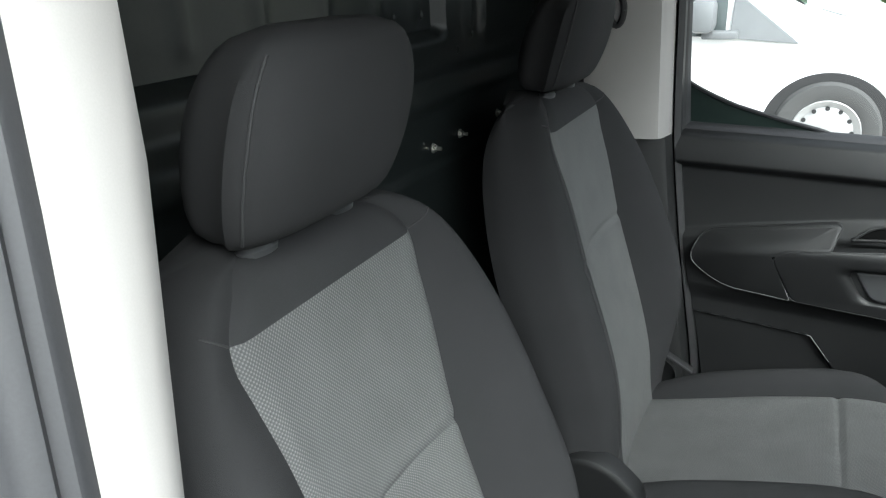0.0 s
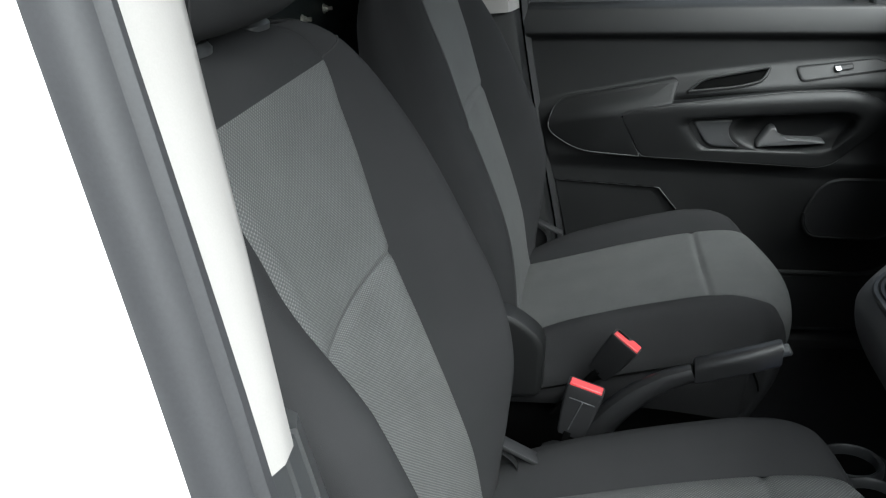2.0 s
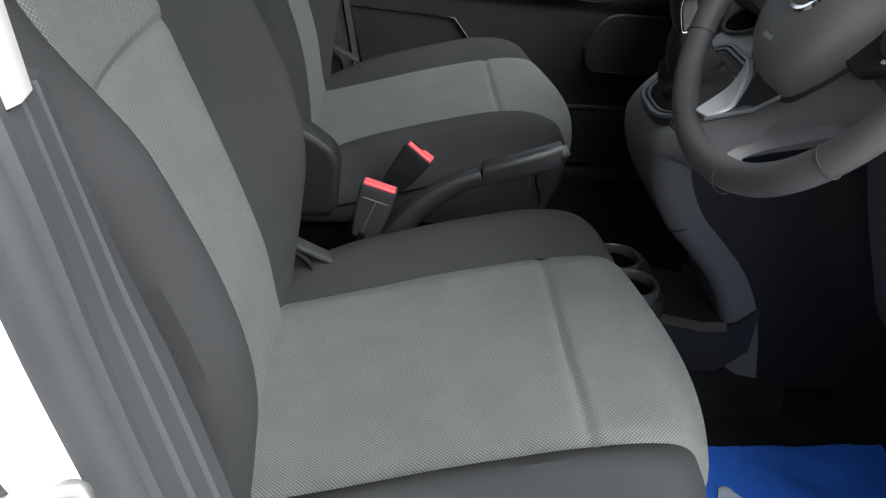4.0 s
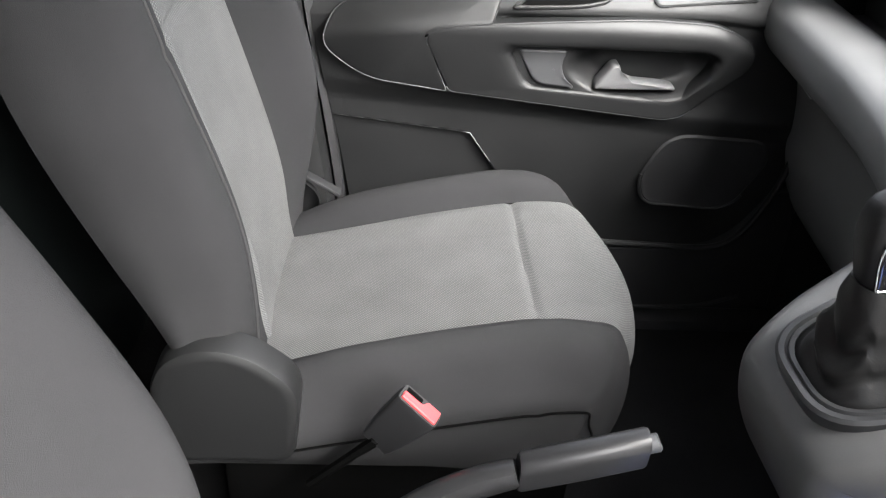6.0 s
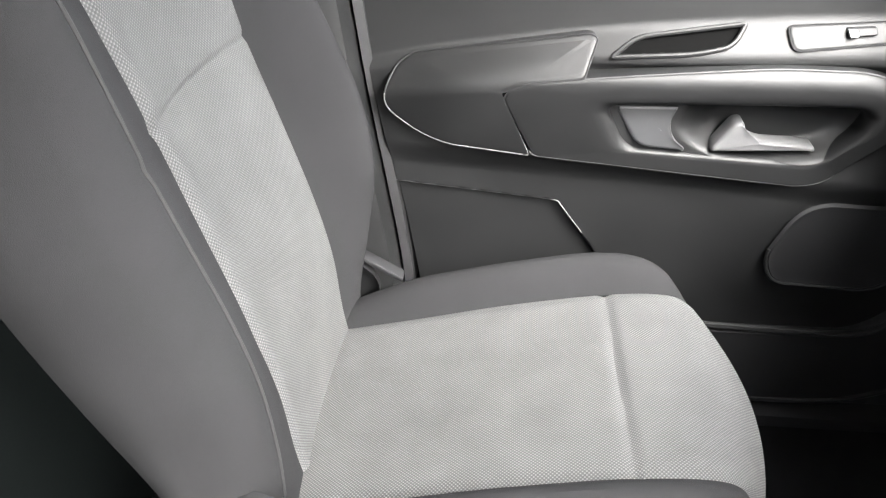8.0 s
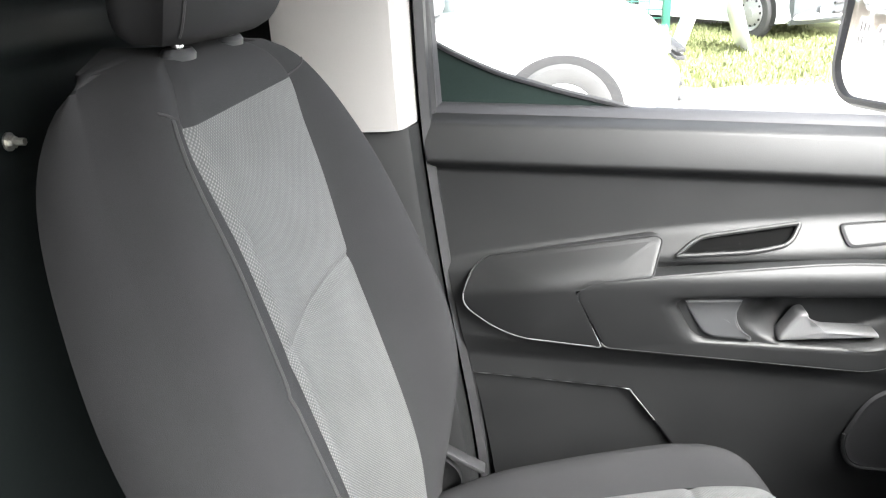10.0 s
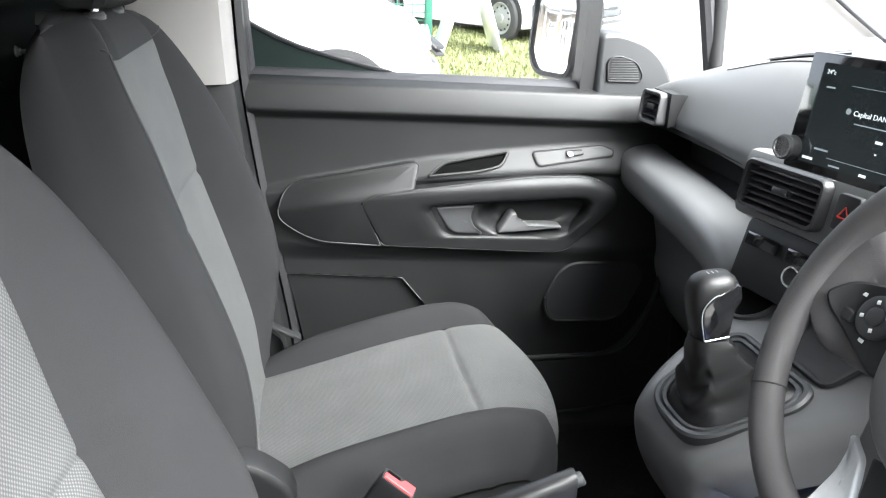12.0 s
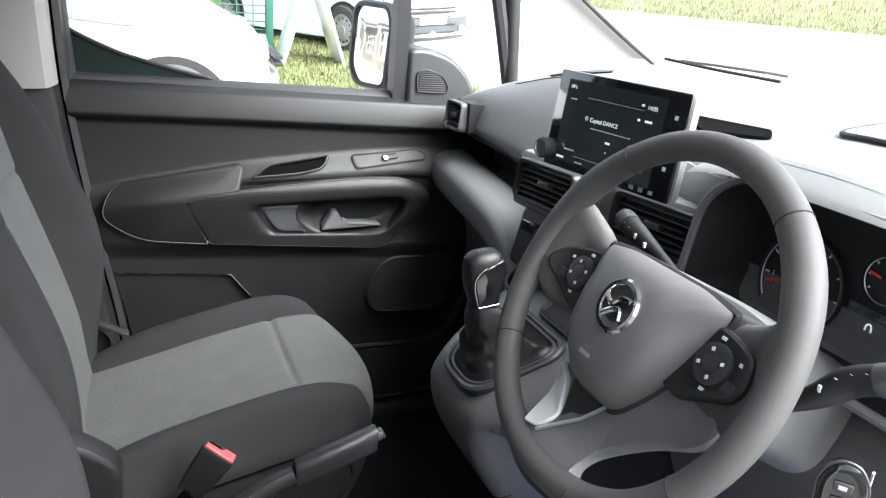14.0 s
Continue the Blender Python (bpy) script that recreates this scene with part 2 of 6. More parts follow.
def sheet(fn, us, vs):
    """A surface point = fn(u, v) with its uv in metres along both ways."""
    bm = bmesh.new()
    pts = [[Vector(fn(u, v)) for u in us] for v in vs]
    rows = [[bm.verts.new(p) for p in row] for row in pts]
    uv = bm.loops.layers.uv.new("UVMap")
    mid = len(us) // 2
    along_v = [0.0]
    for j in range(1, len(vs)):
        along_v.append(along_v[-1] + (pts[j][mid] - pts[j - 1][mid]).length)
    where = {}
    for j, row in enumerate(rows):
        s = 0.0
        start = -sum((pts[j][i] - pts[j][i - 1]).length for i in range(1, mid + 1))
        for i, v in enumerate(row):
            if i:
                s += (pts[j][i] - pts[j][i - 1]).length
            where[v] = (start + s, along_v[j])
    for a, b in zip(rows, rows[1:]):
        for i in range(len(us) - 1):
            f = bm.faces.new((a[i], a[i + 1], b[i + 1], b[i]))
            for loop in f.loops:
                loop[uv].uv = where[loop.vert]
    return bm


def tube(pts, r, n=8, flat=1.0):
    """A round bar along the points; r: a number, or one for each point."""
    pts = [Vector(p) for p in pts]
    rings, side = [], None
    for i, p in enumerate(pts):
        way = (pts[min(i + 1, len(pts) - 1)] - pts[max(i - 1, 0)]).normalized()
        if side is None:
            side = way.orthogonal().normalized()
        side = (side - way * side.dot(way)).normalized()
        up = way.cross(side)
        ri = r[i] if isinstance(r, (list, tuple)) else r
        rings.append([p + ri * (math.cos(2 * math.pi * k / n) * side + flat * math.sin(2 * math.pi * k / n) * up) for k in range(n)])
    return loft(rings)


def lathe(profile, n=32, m=None, caps=True):
    """Turn (radius, height) pairs round z."""
    rings = [[(max(r, 1e-5) * math.cos(2 * math.pi * k / n), max(r, 1e-5) * math.sin(2 * math.pi * k / n), z) for k in range(n)] for r, z in profile]
    bm = loft(rings, caps=(caps, caps))
    if m is not None:
        bmesh.ops.transform(bm, matrix=m, verts=bm.verts)
    return bm


def plate(outline, steps, place, fill=True):
    """A slab with a shaped edge: loops of the outline (2D), each inset by d and raised by h out of steps; place(a, b, h) gives the point."""
    pts = [Vector(p) for p in outline]
    n = len(pts)
    area = sum(pts[i - 1].x * pts[i].y - pts[i].x * pts[i - 1].y for i in range(n))
    sign = 1 if area > 0 else -1
    inward = []
    for i in range(n):
        t = (pts[(i + 1) % n] - pts[i - 1]).normalized()
        inward.append(Vector((-t.y, t.x)) * sign)
    rings = [[place(*(p + q * d), h) for p, q in zip(pts, inward)] for d, h in steps]
    if not fill:
        return loft(rings, caps=(False, True))
    # the middle is filled with loops toward the centre, so that it follows the surface
    d, h = steps[-1]
    edge = [p + q * d for p, q in zip(pts, inward)]
    mid = sum(edge, Vector((0, 0))) / n
    rings += [[place(*p.lerp(mid, k), h) for p in edge] for k in (0.02, 0.3, 0.6, 0.92)]
    return loft(rings, caps=(False, True))


def frame_ring(outer, inner, steps, place):
    """A ring between two outlines of one count; steps: share of the way from outer to inner, and height."""
    rings = [[place(*(Vector(o).lerp(Vector(i), s)), h) for o, i in zip(outer, inner)] for s, h in steps]
    return loft(rings, caps=(False, False))


def curve_of(xs, ys):
    """A smooth function through the given pairs."""
    xs, ys = list(xs), list(ys)

    def f(x):
        if x <= xs[0]:
            return ys[0]
        if x >= xs[-1]:
            return ys[-1]
        i = max(k for k in range(len(xs) - 1) if xs[k] <= x)
        h = xs[i + 1] - xs[i]
        t = (x - xs[i]) / h
        m0 = (ys[i + 1] - ys[max(i - 1, 0)]) / (xs[i + 1] - xs[max(i - 1, 0)])
        m1 = (ys[min(i + 2, len(xs) - 1)] - ys[i]) / (xs[min(i + 2, len(xs) - 1)] - xs[i])
        return ((2 * t ** 3 - 3 * t * t + 1) * ys[i] + (t ** 3 - 2 * t * t + t) * h * m0
                + (3 * t * t - 2 * t ** 3) * ys[i + 1] + (t ** 3 - t * t) * h * m1)
    return f


def steps_of(a, b, n):
    return [a + (b - a) * i / n for i in range(n + 1)]


def sstep(a, b, x):
    t = min(1, max(0, (x - a) / (b - a)))
    return t * t * (3 - 2 * t)


def words(name, text, size, m, mat, parent):
    """Flat lettering, as a mesh."""
    data = bpy.data.curves.new(name, "FONT")
    data.body, data.size, data.extrude = text, size, 0.0002
    data.align_x, data.align_y = "CENTER", "CENTER"
    tmp = bpy.data.objects.new(name, data)
    scene.collection.objects.link(tmp)
    bpy.context.view_layer.update()
    me = bpy.data.meshes.new_from_object(tmp.evaluated_get(bpy.context.evaluated_depsgraph_get()))
    bpy.data.objects.remove(tmp)
    bpy.data.curves.remove(data)
    me.transform(m)
    me.materials.clear()
    me.materials.append(mat)
    ob = new(name, me)
    ob.parent = parent
    return ob


# ---- seats ----
Z_CUT = [0.60, 0.70, 0.80, 0.90, 1.00, 1.10, 1.20, 1.27, 1.32, 1.35, 1.368, 1.376]
HALF = curve_of(Z_CUT, [0.235, 0.240, 0.246, 0.250, 0.250, 0.246, 0.237, 0.226, 0.206, 0.176, 0.128, 0.052])
FACE = curve_of(Z_CUT, [-0.100, -0.118, -0.128, -0.150, -0.176, -0.203, -0.225, -0.238, -0.246, -0.258, -0.278, -0.296])
CREST = curve_of(Z_CUT, [-0.100, -0.098, -0.082, -0.070, -0.084, -0.120, -0.162, -0.199, -0.230, -0.252, -0.275, -0.294])
BACK = curve_of(Z_CUT, [-0.192, -0.207, -0.236, -0.276, -0.316, -0.350, -0.372, -0.378, -0.374, -0.362, -0.340, -0.310])
PANEL = curve_of(Z_CUT, [0.165, 0.165, 0.161, 0.154, 0.146, 0.139, 0.142, 0.146, 0.147, 0.123, 0.090, 0.037])
SEAM_Z, TOP_Z = 1.10, 1.322
PANEL_TOP = 0.147


def half_at(z, side):
    """Half the backrest's width; the shoulder on the tunnel's side of the passenger's is a little narrower."""
    return HALF(z) - (0.016 * sstep(1.0, 1.25, z) * sstep(1.376, 1.32, z) if side < 0 else 0.0)


def panel_half(z, side, sat=True):
    """Half the light panel's width; it is cut narrower on one side, where a strip runs along the piping."""
    return PANEL(z) + (0.014 * sstep(0.70, 0.90, z) * sstep(1.30, 1.15, z) if sat and side > 0 else 0.0) - (curve_of([0.6, 0.8, 1.0, 1.15, 1.3], [0.060, 0.050, 0.032, 0.020, 0.0])(z) if side < 0 else 0.0)


def back_panel(u, z, sat=True):
    """The middle of the backrest; u from -1 to 1 across."""
    w = panel_half(z, u, sat)
    hollow = 0.010 * sstep(1.34, 1.2, z)
    groove = 0.007 * math.exp(-((z - SEAM_Z) / 0.007) ** 2) * (1 - 0.5 * abs(u))
    edge = 0.007 * math.exp(-((1 - abs(u)) / 0.05) ** 2)
    return (FACE(z) + hollow * u * u - groove - edge, w * u, z)


def back_bolster(side, sat=True):
    """From the panel's edge over the crest to the side seam; sat: one side is pressed flat."""
    def f(s, z):
        w, h = panel_half(z, side, sat), half_at(z, side)
        y = w + (h - w) * s
        x0, xc = back_panel(side, z, sat)[0], CREST(z)
        rise = math.sin(min(1, s / 0.72) * math.pi / 2) ** 1.15
        x = x0 + (xc - x0) * rise
        if s > 0.72:
            x -= 0.022 * ((s - 0.72) / 0.28) ** 2
        if side < 0:
            # the passenger's is sat down flat here, with the piping nearer to the panel; the driver's only at the shoulder
            full = x
            x = x0 + (0.42 - 0.12 * sstep(0.85, 1.15, z)) * (xc - x0) * math.sin(min(1, s / (5 / 9)) * math.pi / 2)
            if s > 5 / 9:
                x -= 0.060 * (1 - math.sqrt(max(0.0, 1 - ((s - 5 / 9) / (4 / 9)) ** 2)))
            if not sat:
                x = full + (x - full) * sstep(1.10, 1.24, z)
        return (x, side * y, z)
    return f


def back_shell(side, sat=True):
    """From the side seam round to the middle of the back."""
    def f(s, z):
        x0, y0, _ = back_bolster(side, sat)(1.0, z)
        xb, h = BACK(z), half_at(z, side)
        if s < 0.55:
            t = s / 0.55
            return (x0 + (xb + 0.03 - x0) * t, side * (h + 0.006 * math.sin(math.pi * t)), z)
        t = (s - 0.55) / 0.45
        return (xb + 0.03 * max(0.0, math.cos(t * math.pi / 2)) ** 2.5, side * h * (1 - t ** 1.6), z)
    return f


CUSH = smooth_line([(-0.20, 0, 0.655), (-0.114, 0, 0.672), (0.0, 0, 0.700), (0.12, 0, 0.731), (0.25, 0, 0.757), (0.328, 0, 0.762), (0.378, 0, 0.750), (0.409, 0, 0.724), (0.420, 0, 0.690), (0.415, 0, 0.650), (0.392, 0, 0.600)], 10)
CUSH_HALF = 0.157


def cushion_line(s):
    """The cushion's middle line from the back (0) over the front edge and down (1)."""
    k = s * (len(CUSH) - 1)
    i = min(int(k), len(CUSH) - 2)
    return CUSH[i].lerp(CUSH[i + 1], k - i)


def cushion_top(u, s, grow=0.0):
    """The cushion's panel; grow: how much wider it is toward the tunnel."""
    p = cushion_line(s)
    front = sstep(0.46, 0.72, s)
    groove = 0.005 * math.exp(-((p.x - 0.25) / 0.006) ** 2) * (1 - 0.3 * abs(u)) * (s < 0.6)
    dish = 0.004 * u * u * (1 - front)
    edge = 0.006 * math.exp(-((1 - abs(u)) / 0.05) ** 2)
    return (p.x - 0.030 * u * u * front - edge * front, (CUSH_HALF + (grow if u > 0 else 0.0)) * u, p.z + dish + 0.35 * grow * (1 - front) - groove - edge * (1 - front))


def cushion_side(side, grow=0.0):
    """From the panel's edge over the bolster and down to the seat's foot."""
    half = CUSH_HALF + (grow if side > 0 else 0.0)
    full = side > 0 and grow > 0

    def f(t, s):
        x0, _, z0 = cushion_top(side, s, grow)
        front = sstep(0.46, 0.74, s)
        swing = 0.060 * sstep(0.28, 0.72, s)
        lift = 0.046 * sstep(0.0, 0.22, s) * (1 - sstep(0.36, 0.66, s))
        wide = 0.100 - 0.010 * front + (0.034 if full else 0.0)
        low = 0.575 - 0.02 * sstep(0.1, 0.35, x0)
        drop = 0.044 if full else 0.058
        if t < 0.6:
            k = t / 0.6
            a = k * math.pi / 2
            z = z0 + lift * math.sin(min(1, k * 1.5) * math.pi) - drop * (1 - math.cos(a))
            return (x0 - swing * k ** 1.6, side * (half + wide * math.sin(a)), max(z, low))
        k = (t - 0.6) / 0.4
        top = max(z0 - drop, low)
        return (x0 - swing - 0.03 * front * k, side * (half + wide + 0.004 * math.sin(math.pi * k) - 0.014 * k), top + (low - top) * k)
    return f


HEAD_T = [0.0, 0.06, 0.25, 0.5, 0.72, 0.88, 0.96, 1.0]
HEAD_W = curve_of(HEAD_T, [0.104, 0.114, 0.124, 0.127, 0.122, 0.108, 0.091, 0.064])
HEAD_D = curve_of(HEAD_T, [0.032, 0.046, 0.055, 0.058, 0.054, 0.045, 0.033, 0.016])


def headrest_ring(t, grow=0.0):
    z = 1.382 + 0.168 * t
    xm = -0.292 + 0.046 * t
    out = []
    for j in range(44):
        a = 2 * math.pi * j / 44
        c, s = math.cos(a), math.sin(a)
        px = math.copysign(abs(c) ** 0.55, c) * (HEAD_D(t) + grow)
        py = math.copysign(abs(s) ** 0.50, s) * (HEAD_W(t) + grow)
        if c > 0:
            px += 0.008 * (1 - (py / 0.126) ** 2)
        else:
            py *= 0.90
        out.append(Vector((xm + px, py, z)))
    return out


def headrest_bm():
    """A padded block, wider than tall, rounded, leaning back a little."""
    return loft([headrest_ring(t) for t in steps_of(0, 1, 22)])


def seat(name, label, y, sat, grow):
    """A front seat: cushion, backrest, headrest, hinge covers and its base."""
    ob = thing(name, label, "car seat", "front seats", (0, y, 0))
    us = steps_of(-1, 1, 28)
    part("backrest_panel", sheet(lambda u, z: back_panel(u, z, sat), us, steps_of(0.60, TOP_Z, 240)), WEAVE, ob, "light grey woven cloth panel")
    part("backrest_top", sheet(lambda u, z: back_panel(u, z, sat), us, steps_of(TOP_Z, 1.376, 14)), CLOTH, ob)
    zs = steps_of(0.60, 1.376, 70)
    for side in (1, -1):
        part("backrest_side", sheet(lambda s, z, side=side: back_bolster(side, sat)(s, z) if s <= 1 else back_shell(side, sat)(s - 1, z), steps_of(0, 2, 36)[::side], zs), CLOTH, ob, "dark cloth side and bolster")
        if side > 0 or sat:
            part("backrest_piping", tube([back_bolster(side, sat)(1.0 if side > 0 else 5 / 9, z) for z in zs[6:67]], 0.0022, 6), PIPING, ob)
        part("cushion_side", sheet(cushion_side(side, grow), steps_of(0, 1, 18)[::-side], steps_of(0, 1, 64)), CLOTH, ob)
        part("cushion_seam", tube([(p[0] + 0.002, p[1] + side * 0.0045, p[2] - 0.004) for p in (cushion_side(side, grow)(0.60, q) for q in steps_of(0.08, 0.80, 40))], 0.0017, 6), MATT, ob)
        # a short sewn dart from the panel's corner to the shoulder
        part("shoulder_seam", tube([back_bolster(side, sat)(s, TOP_Z + 0.022 * s) for s in steps_of(0.0, 0.75, 8)], 0.0013, 5), PIPING, ob)
    part("cushion_panel", sheet(lambda u, s: cushion_top(u, s, grow), us[::-1], steps_of(0, 0.92, 240)), WEAVE, ob, "light grey woven cloth panel")
    part("cushion_front", sheet(lambda u, s: cushion_top(u, s, grow), us[::-1], steps_of(0.92, 1, 8)), CLOTH, ob)
    rest = part("headrest", headrest_bm(), CLOTH, ob)
    for side in (1, -1):
        for j in ((8, 36)[side < 0],):
            part("headrest_seam", tube([headrest_ring(t, 0.0004)[j] for t in steps_of(0.04, 0.90, 20)], 0.0015, 5), PIPING, rest)
        part("post", tube([(-0.285, side * 0.062, 1.33), (-0.285, side * 0.062, 1.40)], 0.006, 10), CHROME, rest, "chrome headrest post")
        part("post_guide", lathe([(0.0, 0), (0.018, 0), (0.019, 0.005), (0.015, 0.010), (0.008, 0.0105)], 18, Matrix.Translation((-0.285, side * 0.062, 1.366)) @ Matrix.Diagonal((0.75, 1.25, 1, 1))), PLASTIC_SOFT, ob)
    # hinge covers beside the backrest
    for side in (1, -1):
        outline = rounded([(-0.218, 0.60), (-0.226, 0.725), (-0.205, 0.766), (-0.172, 0.786), (-0.135, 0.788), (-0.098, 0.774), (-0.058, 0.738), (-0.048, 0.71), (-0.056, 0.60)], [0.03, 0.05, 0.03, 0.03, 0.03, 0.03, 0.03, 0.03, 0.03])
        part("hinge_cover", plate(outline, [(0, -0.012), (0.0005, 0.020), (0.003, 0.027), (0.008, 0.030), (0.014, 0.031)] if side < 0 else [(0.02, -0.02), (0.0205, -0.006), (0.024, 0.0), (0.03, 0.002)], lambda a, b, h, side=side: (a, side * (0.236 + h), b)), PLASTIC, ob, "dark plastic hinge cover")
        if side > 0:
            part("hinge_strap", box_m((-0.02, -0.012, -0.004), (0.05, 0.012, 0.004), 0.003, Matrix.Translation((-0.078, side * 0.232 - (0 if side > 0 else -0.03), 0.742)) @ pose(0, 0, 0, 0, 30, 0)), PLASTIC_DEEP, ob)
    # base and runners near-black: shade under the cushion, put into their colour
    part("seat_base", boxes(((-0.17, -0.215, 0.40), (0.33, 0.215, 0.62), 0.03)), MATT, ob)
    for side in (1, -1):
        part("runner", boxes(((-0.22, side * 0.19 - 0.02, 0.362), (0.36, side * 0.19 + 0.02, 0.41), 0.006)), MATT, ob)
    return ob


PASSENGER_Y, DRIVER_Y = 0.416, -0.390
seat("passenger_seat", "dark grey cloth van seat with light woven centre panels, empty", PASSENGER_Y, True, 0.0)
seat("driver_seat", "dark grey cloth driver's seat with light woven panels, empty", DRIVER_Y, False, 0.022)


# ---- the van's shell ----
FLOOR_Z = 0.36
SLOPE = 0.046


def ground_z(y):
    return SLOPE * y


setting(part("floor", boxes(((-0.50, -0.80, FLOOR_Z - 0.03), (1.05, 0.80, FLOOR_Z), 0.004)), CARPET), "black carpet on the cab floor", "floor")
# tunnel along the middle
setting(part("tunnel", loft([[(x, y, z) for y, z in ((-0.14, FLOOR_Z - 0.004), (-0.12, FLOOR_Z + 0.06), (-0.08, FLOOR_Z + 0.085), (0.08, FLOOR_Z + 0.085), (0.12, FLOOR_Z + 0.06), (0.14, FLOOR_Z - 0.004))] for x in (-0.48, 0.75)]), CARPET), "carpeted tunnel between the seats", "floor")


def bulkhead_x(y, z):
    """Pressed steel: a deep panel in the upper half with ribs, two steps along the lower edge."""
    x = -0.452
    # raised frame round two tall panels
    for y0, y1 in ((-0.42, 0.30),):
        inside = sstep(y0 - 0.012, y0 + 0.012, y) * sstep(y1 + 0.012, y1 - 0.012, y) * sstep(1.468, 1.492, z)
        x -= 0.022 * inside
    # tall shallow ribs
    if z > 1.47:
        for yr in (-0.30, -0.17, -0.03, 0.11, 0.24):
            x += 0.004 * math.exp(-((y - yr) / 0.012) ** 2) * sstep(1.49, 1.53, z)
    x += 0.010 * math.exp(-((y - 0.40) / 0.014) ** 2) * sstep(1.45, 1.49, z)
    x += 0.010 * math.exp(-((y - 0.47) / 0.012) ** 2) * sstep(1.45, 1.49, z)
    x -= 0.020 * sstep(-0.505, -0.475, y) * sstep(-0.425, -0.455, y) * sstep(1.44, 1.47, z)
    # two horizontal beads
    x += 0.022 * sstep(1.435, 1.405, z) * sstep(1.36, 1.375, z)
    x += 0.012 * sstep(1.375, 1.36, z)
    x += 0.006 * sstep(1.275, 1.265, z)
    return x


def bulkhead_at(u, v):
    return (bulkhead_x(u, v), u, v)


bulk = setting(part("bulkhead", sheet(bulkhead_at, steps_of(-0.84, 0.84, 168), steps_of(0.36, 1.95, 200)), STEEL_PANEL), "dark painted pressed steel bulkhead with ribs behind the seats", "wall")
bulk_back = setting(part("bulkhead_back", boxes(((-0.53, -0.84, 0.33), (-0.50, 0.84, 1.95), 0.0)), STEEL_PANEL), "rear face of the bulkhead", "wall")
for y, z in ((0.205, 1.300), (0.318, 1.302), (0.506, 1.306), (-0.36, 1.298)):
    bolt = thing("bolt", "bright zinc bolt with washer on the bulkhead", "bolt", "bulkhead bolts", (-0.438, y, z))
    part("washer", lathe([(0.0, 0), (0.0085, 0), (0.0085, 0.002), (0.005, 0.0022)], 16, pose(0, 0, 0, 0, 90, 0)), ZINC, bolt)
    part("hex_head", lathe([(0.0058, 0.002), (0.0058, 0.007), (0.0036, 0.008), (0.0036, 0.016), (0.001, 0.0165)], 6, pose(0, 0, 0, 0, 90, 0)), ZINC, bolt)
for y, z in ((0.16, 1.515), (0.255, 1.513), (0.352, 1.447), (0.415, 1.47)):
    plug = thing("plug", "dark pressed dimple plug in the bulkhead", "plug", "bulkhead plugs", (bulkhead_x(y, z) - 0.001, y, z))
    part("dome", lathe([(0.0075, 0.0), (0.0065, 0.003), (0.003, 0.0048), (0.0, 0.005)], 14, pose(0, 0, 0, 0, 90, 0) @ Matrix.Diagonal((1, 0.7, 1, 1))), STEEL_PANEL, plug)

# roof
setting(part("ceiling", boxes(((-0.53, -0.80, 1.86), (0.62, 0.80, 1.90), 0.02)), LINER), "pale cloth headlining", "ceiling")
setting(part("roof_skin", boxes(((-0.60, -0.84, 1.904), (0.66, 0.84, 1.935), 0.01)), PAINT), "white painted van roof", "roof")


MID_Y = 0.015


def open_pillar():
    """The post behind the open door: it leans back and in above the waist; the seal fills the rebate."""
    back = curve_of([0.33, 0.55, 0.70, 0.95, 1.10, 1.222, 1.5, 1.9], [0.105, 0.084, 0.069, 0.031, 0.012, 0.0, -0.052, -0.12])

    def ring(pts, z):
        return [(x + (back(z) if x > -0.24 else 0), y + k * min(0.28, max(0.0, z - 1.222)) + 0.15 * max(0.0, z - 1.502), z) for x, y, k in pts]

    trim = [(-0.150, -0.795, 0.1), (-0.128, -0.778, 0.15), (-0.119, -0.769, 0.17), (-0.114, -0.757, 0.20), (-0.115, -0.743, 0.24), (-0.122, -0.731, 0.27), (-0.140, -0.719, 0.27), (-0.200, -0.712, 0.26), (-0.252, -0.715, 0.25), (-0.256, -0.79, 0.1)]
    setting(part("pillar_trim_upper", loft([ring(trim, z) for z in (1.226, 1.230, 1.30, 1.4, 1.5, 1.6, 1.7, 1.88)]), TRIM), "pale beige plastic pillar trim", "trim")
    low = [(-0.150, -0.795, 0), (-0.124, -0.774, 0), (-0.119, -0.763, 0), (-0.118, -0.750, 0.2), (-0.124, -0.747, 0.3), (-0.119, -0.744, 0.4), (-0.119, -0.732, 0.8), (-0.125, -0.729, 0.9), (-0.120, -0.726, 1), (-0.124, -0.714, 1.6), (-0.140, -0.706, 1.6), (-0.245, -0.700, 1.4), (-0.262, -0.710, 1), (-0.266, -0.79, 0)]
    rows = [[(x + (back(z) if x > -0.24 else 0), y + 0.022 * g * sstep(1.224, 0.95, z), z) for x, y, g in low] for z in (0.36, 0.55, 0.70, 0.82, 0.95, 1.02, 1.10, 1.16, 1.224)]
    setting(part("pillar_trim_lower", loft(rows), PLASTIC_SOFT), "dark grey ribbed plastic lower pillar trim", "trim")
    rub = [(-0.150, -0.79, 0.1), (-0.134, -0.803, 0.16), (-0.123, -0.803, 0.16), (-0.115, -0.797, 0.16), (-0.113, -0.790, 0.16), (-0.118, -0.785, 0.16), (-0.112, -0.780, 0.16), (-0.112, -0.774, 0.15), (-0.120, -0.766, 0.17), (-0.132, -0.775, 0.16)]
    setting(part("door_seal", loft([ring(rub, z) for z in steps_of(0.36, 1.88, 40)]), RUBBER), "black rubber door seal", "seal")
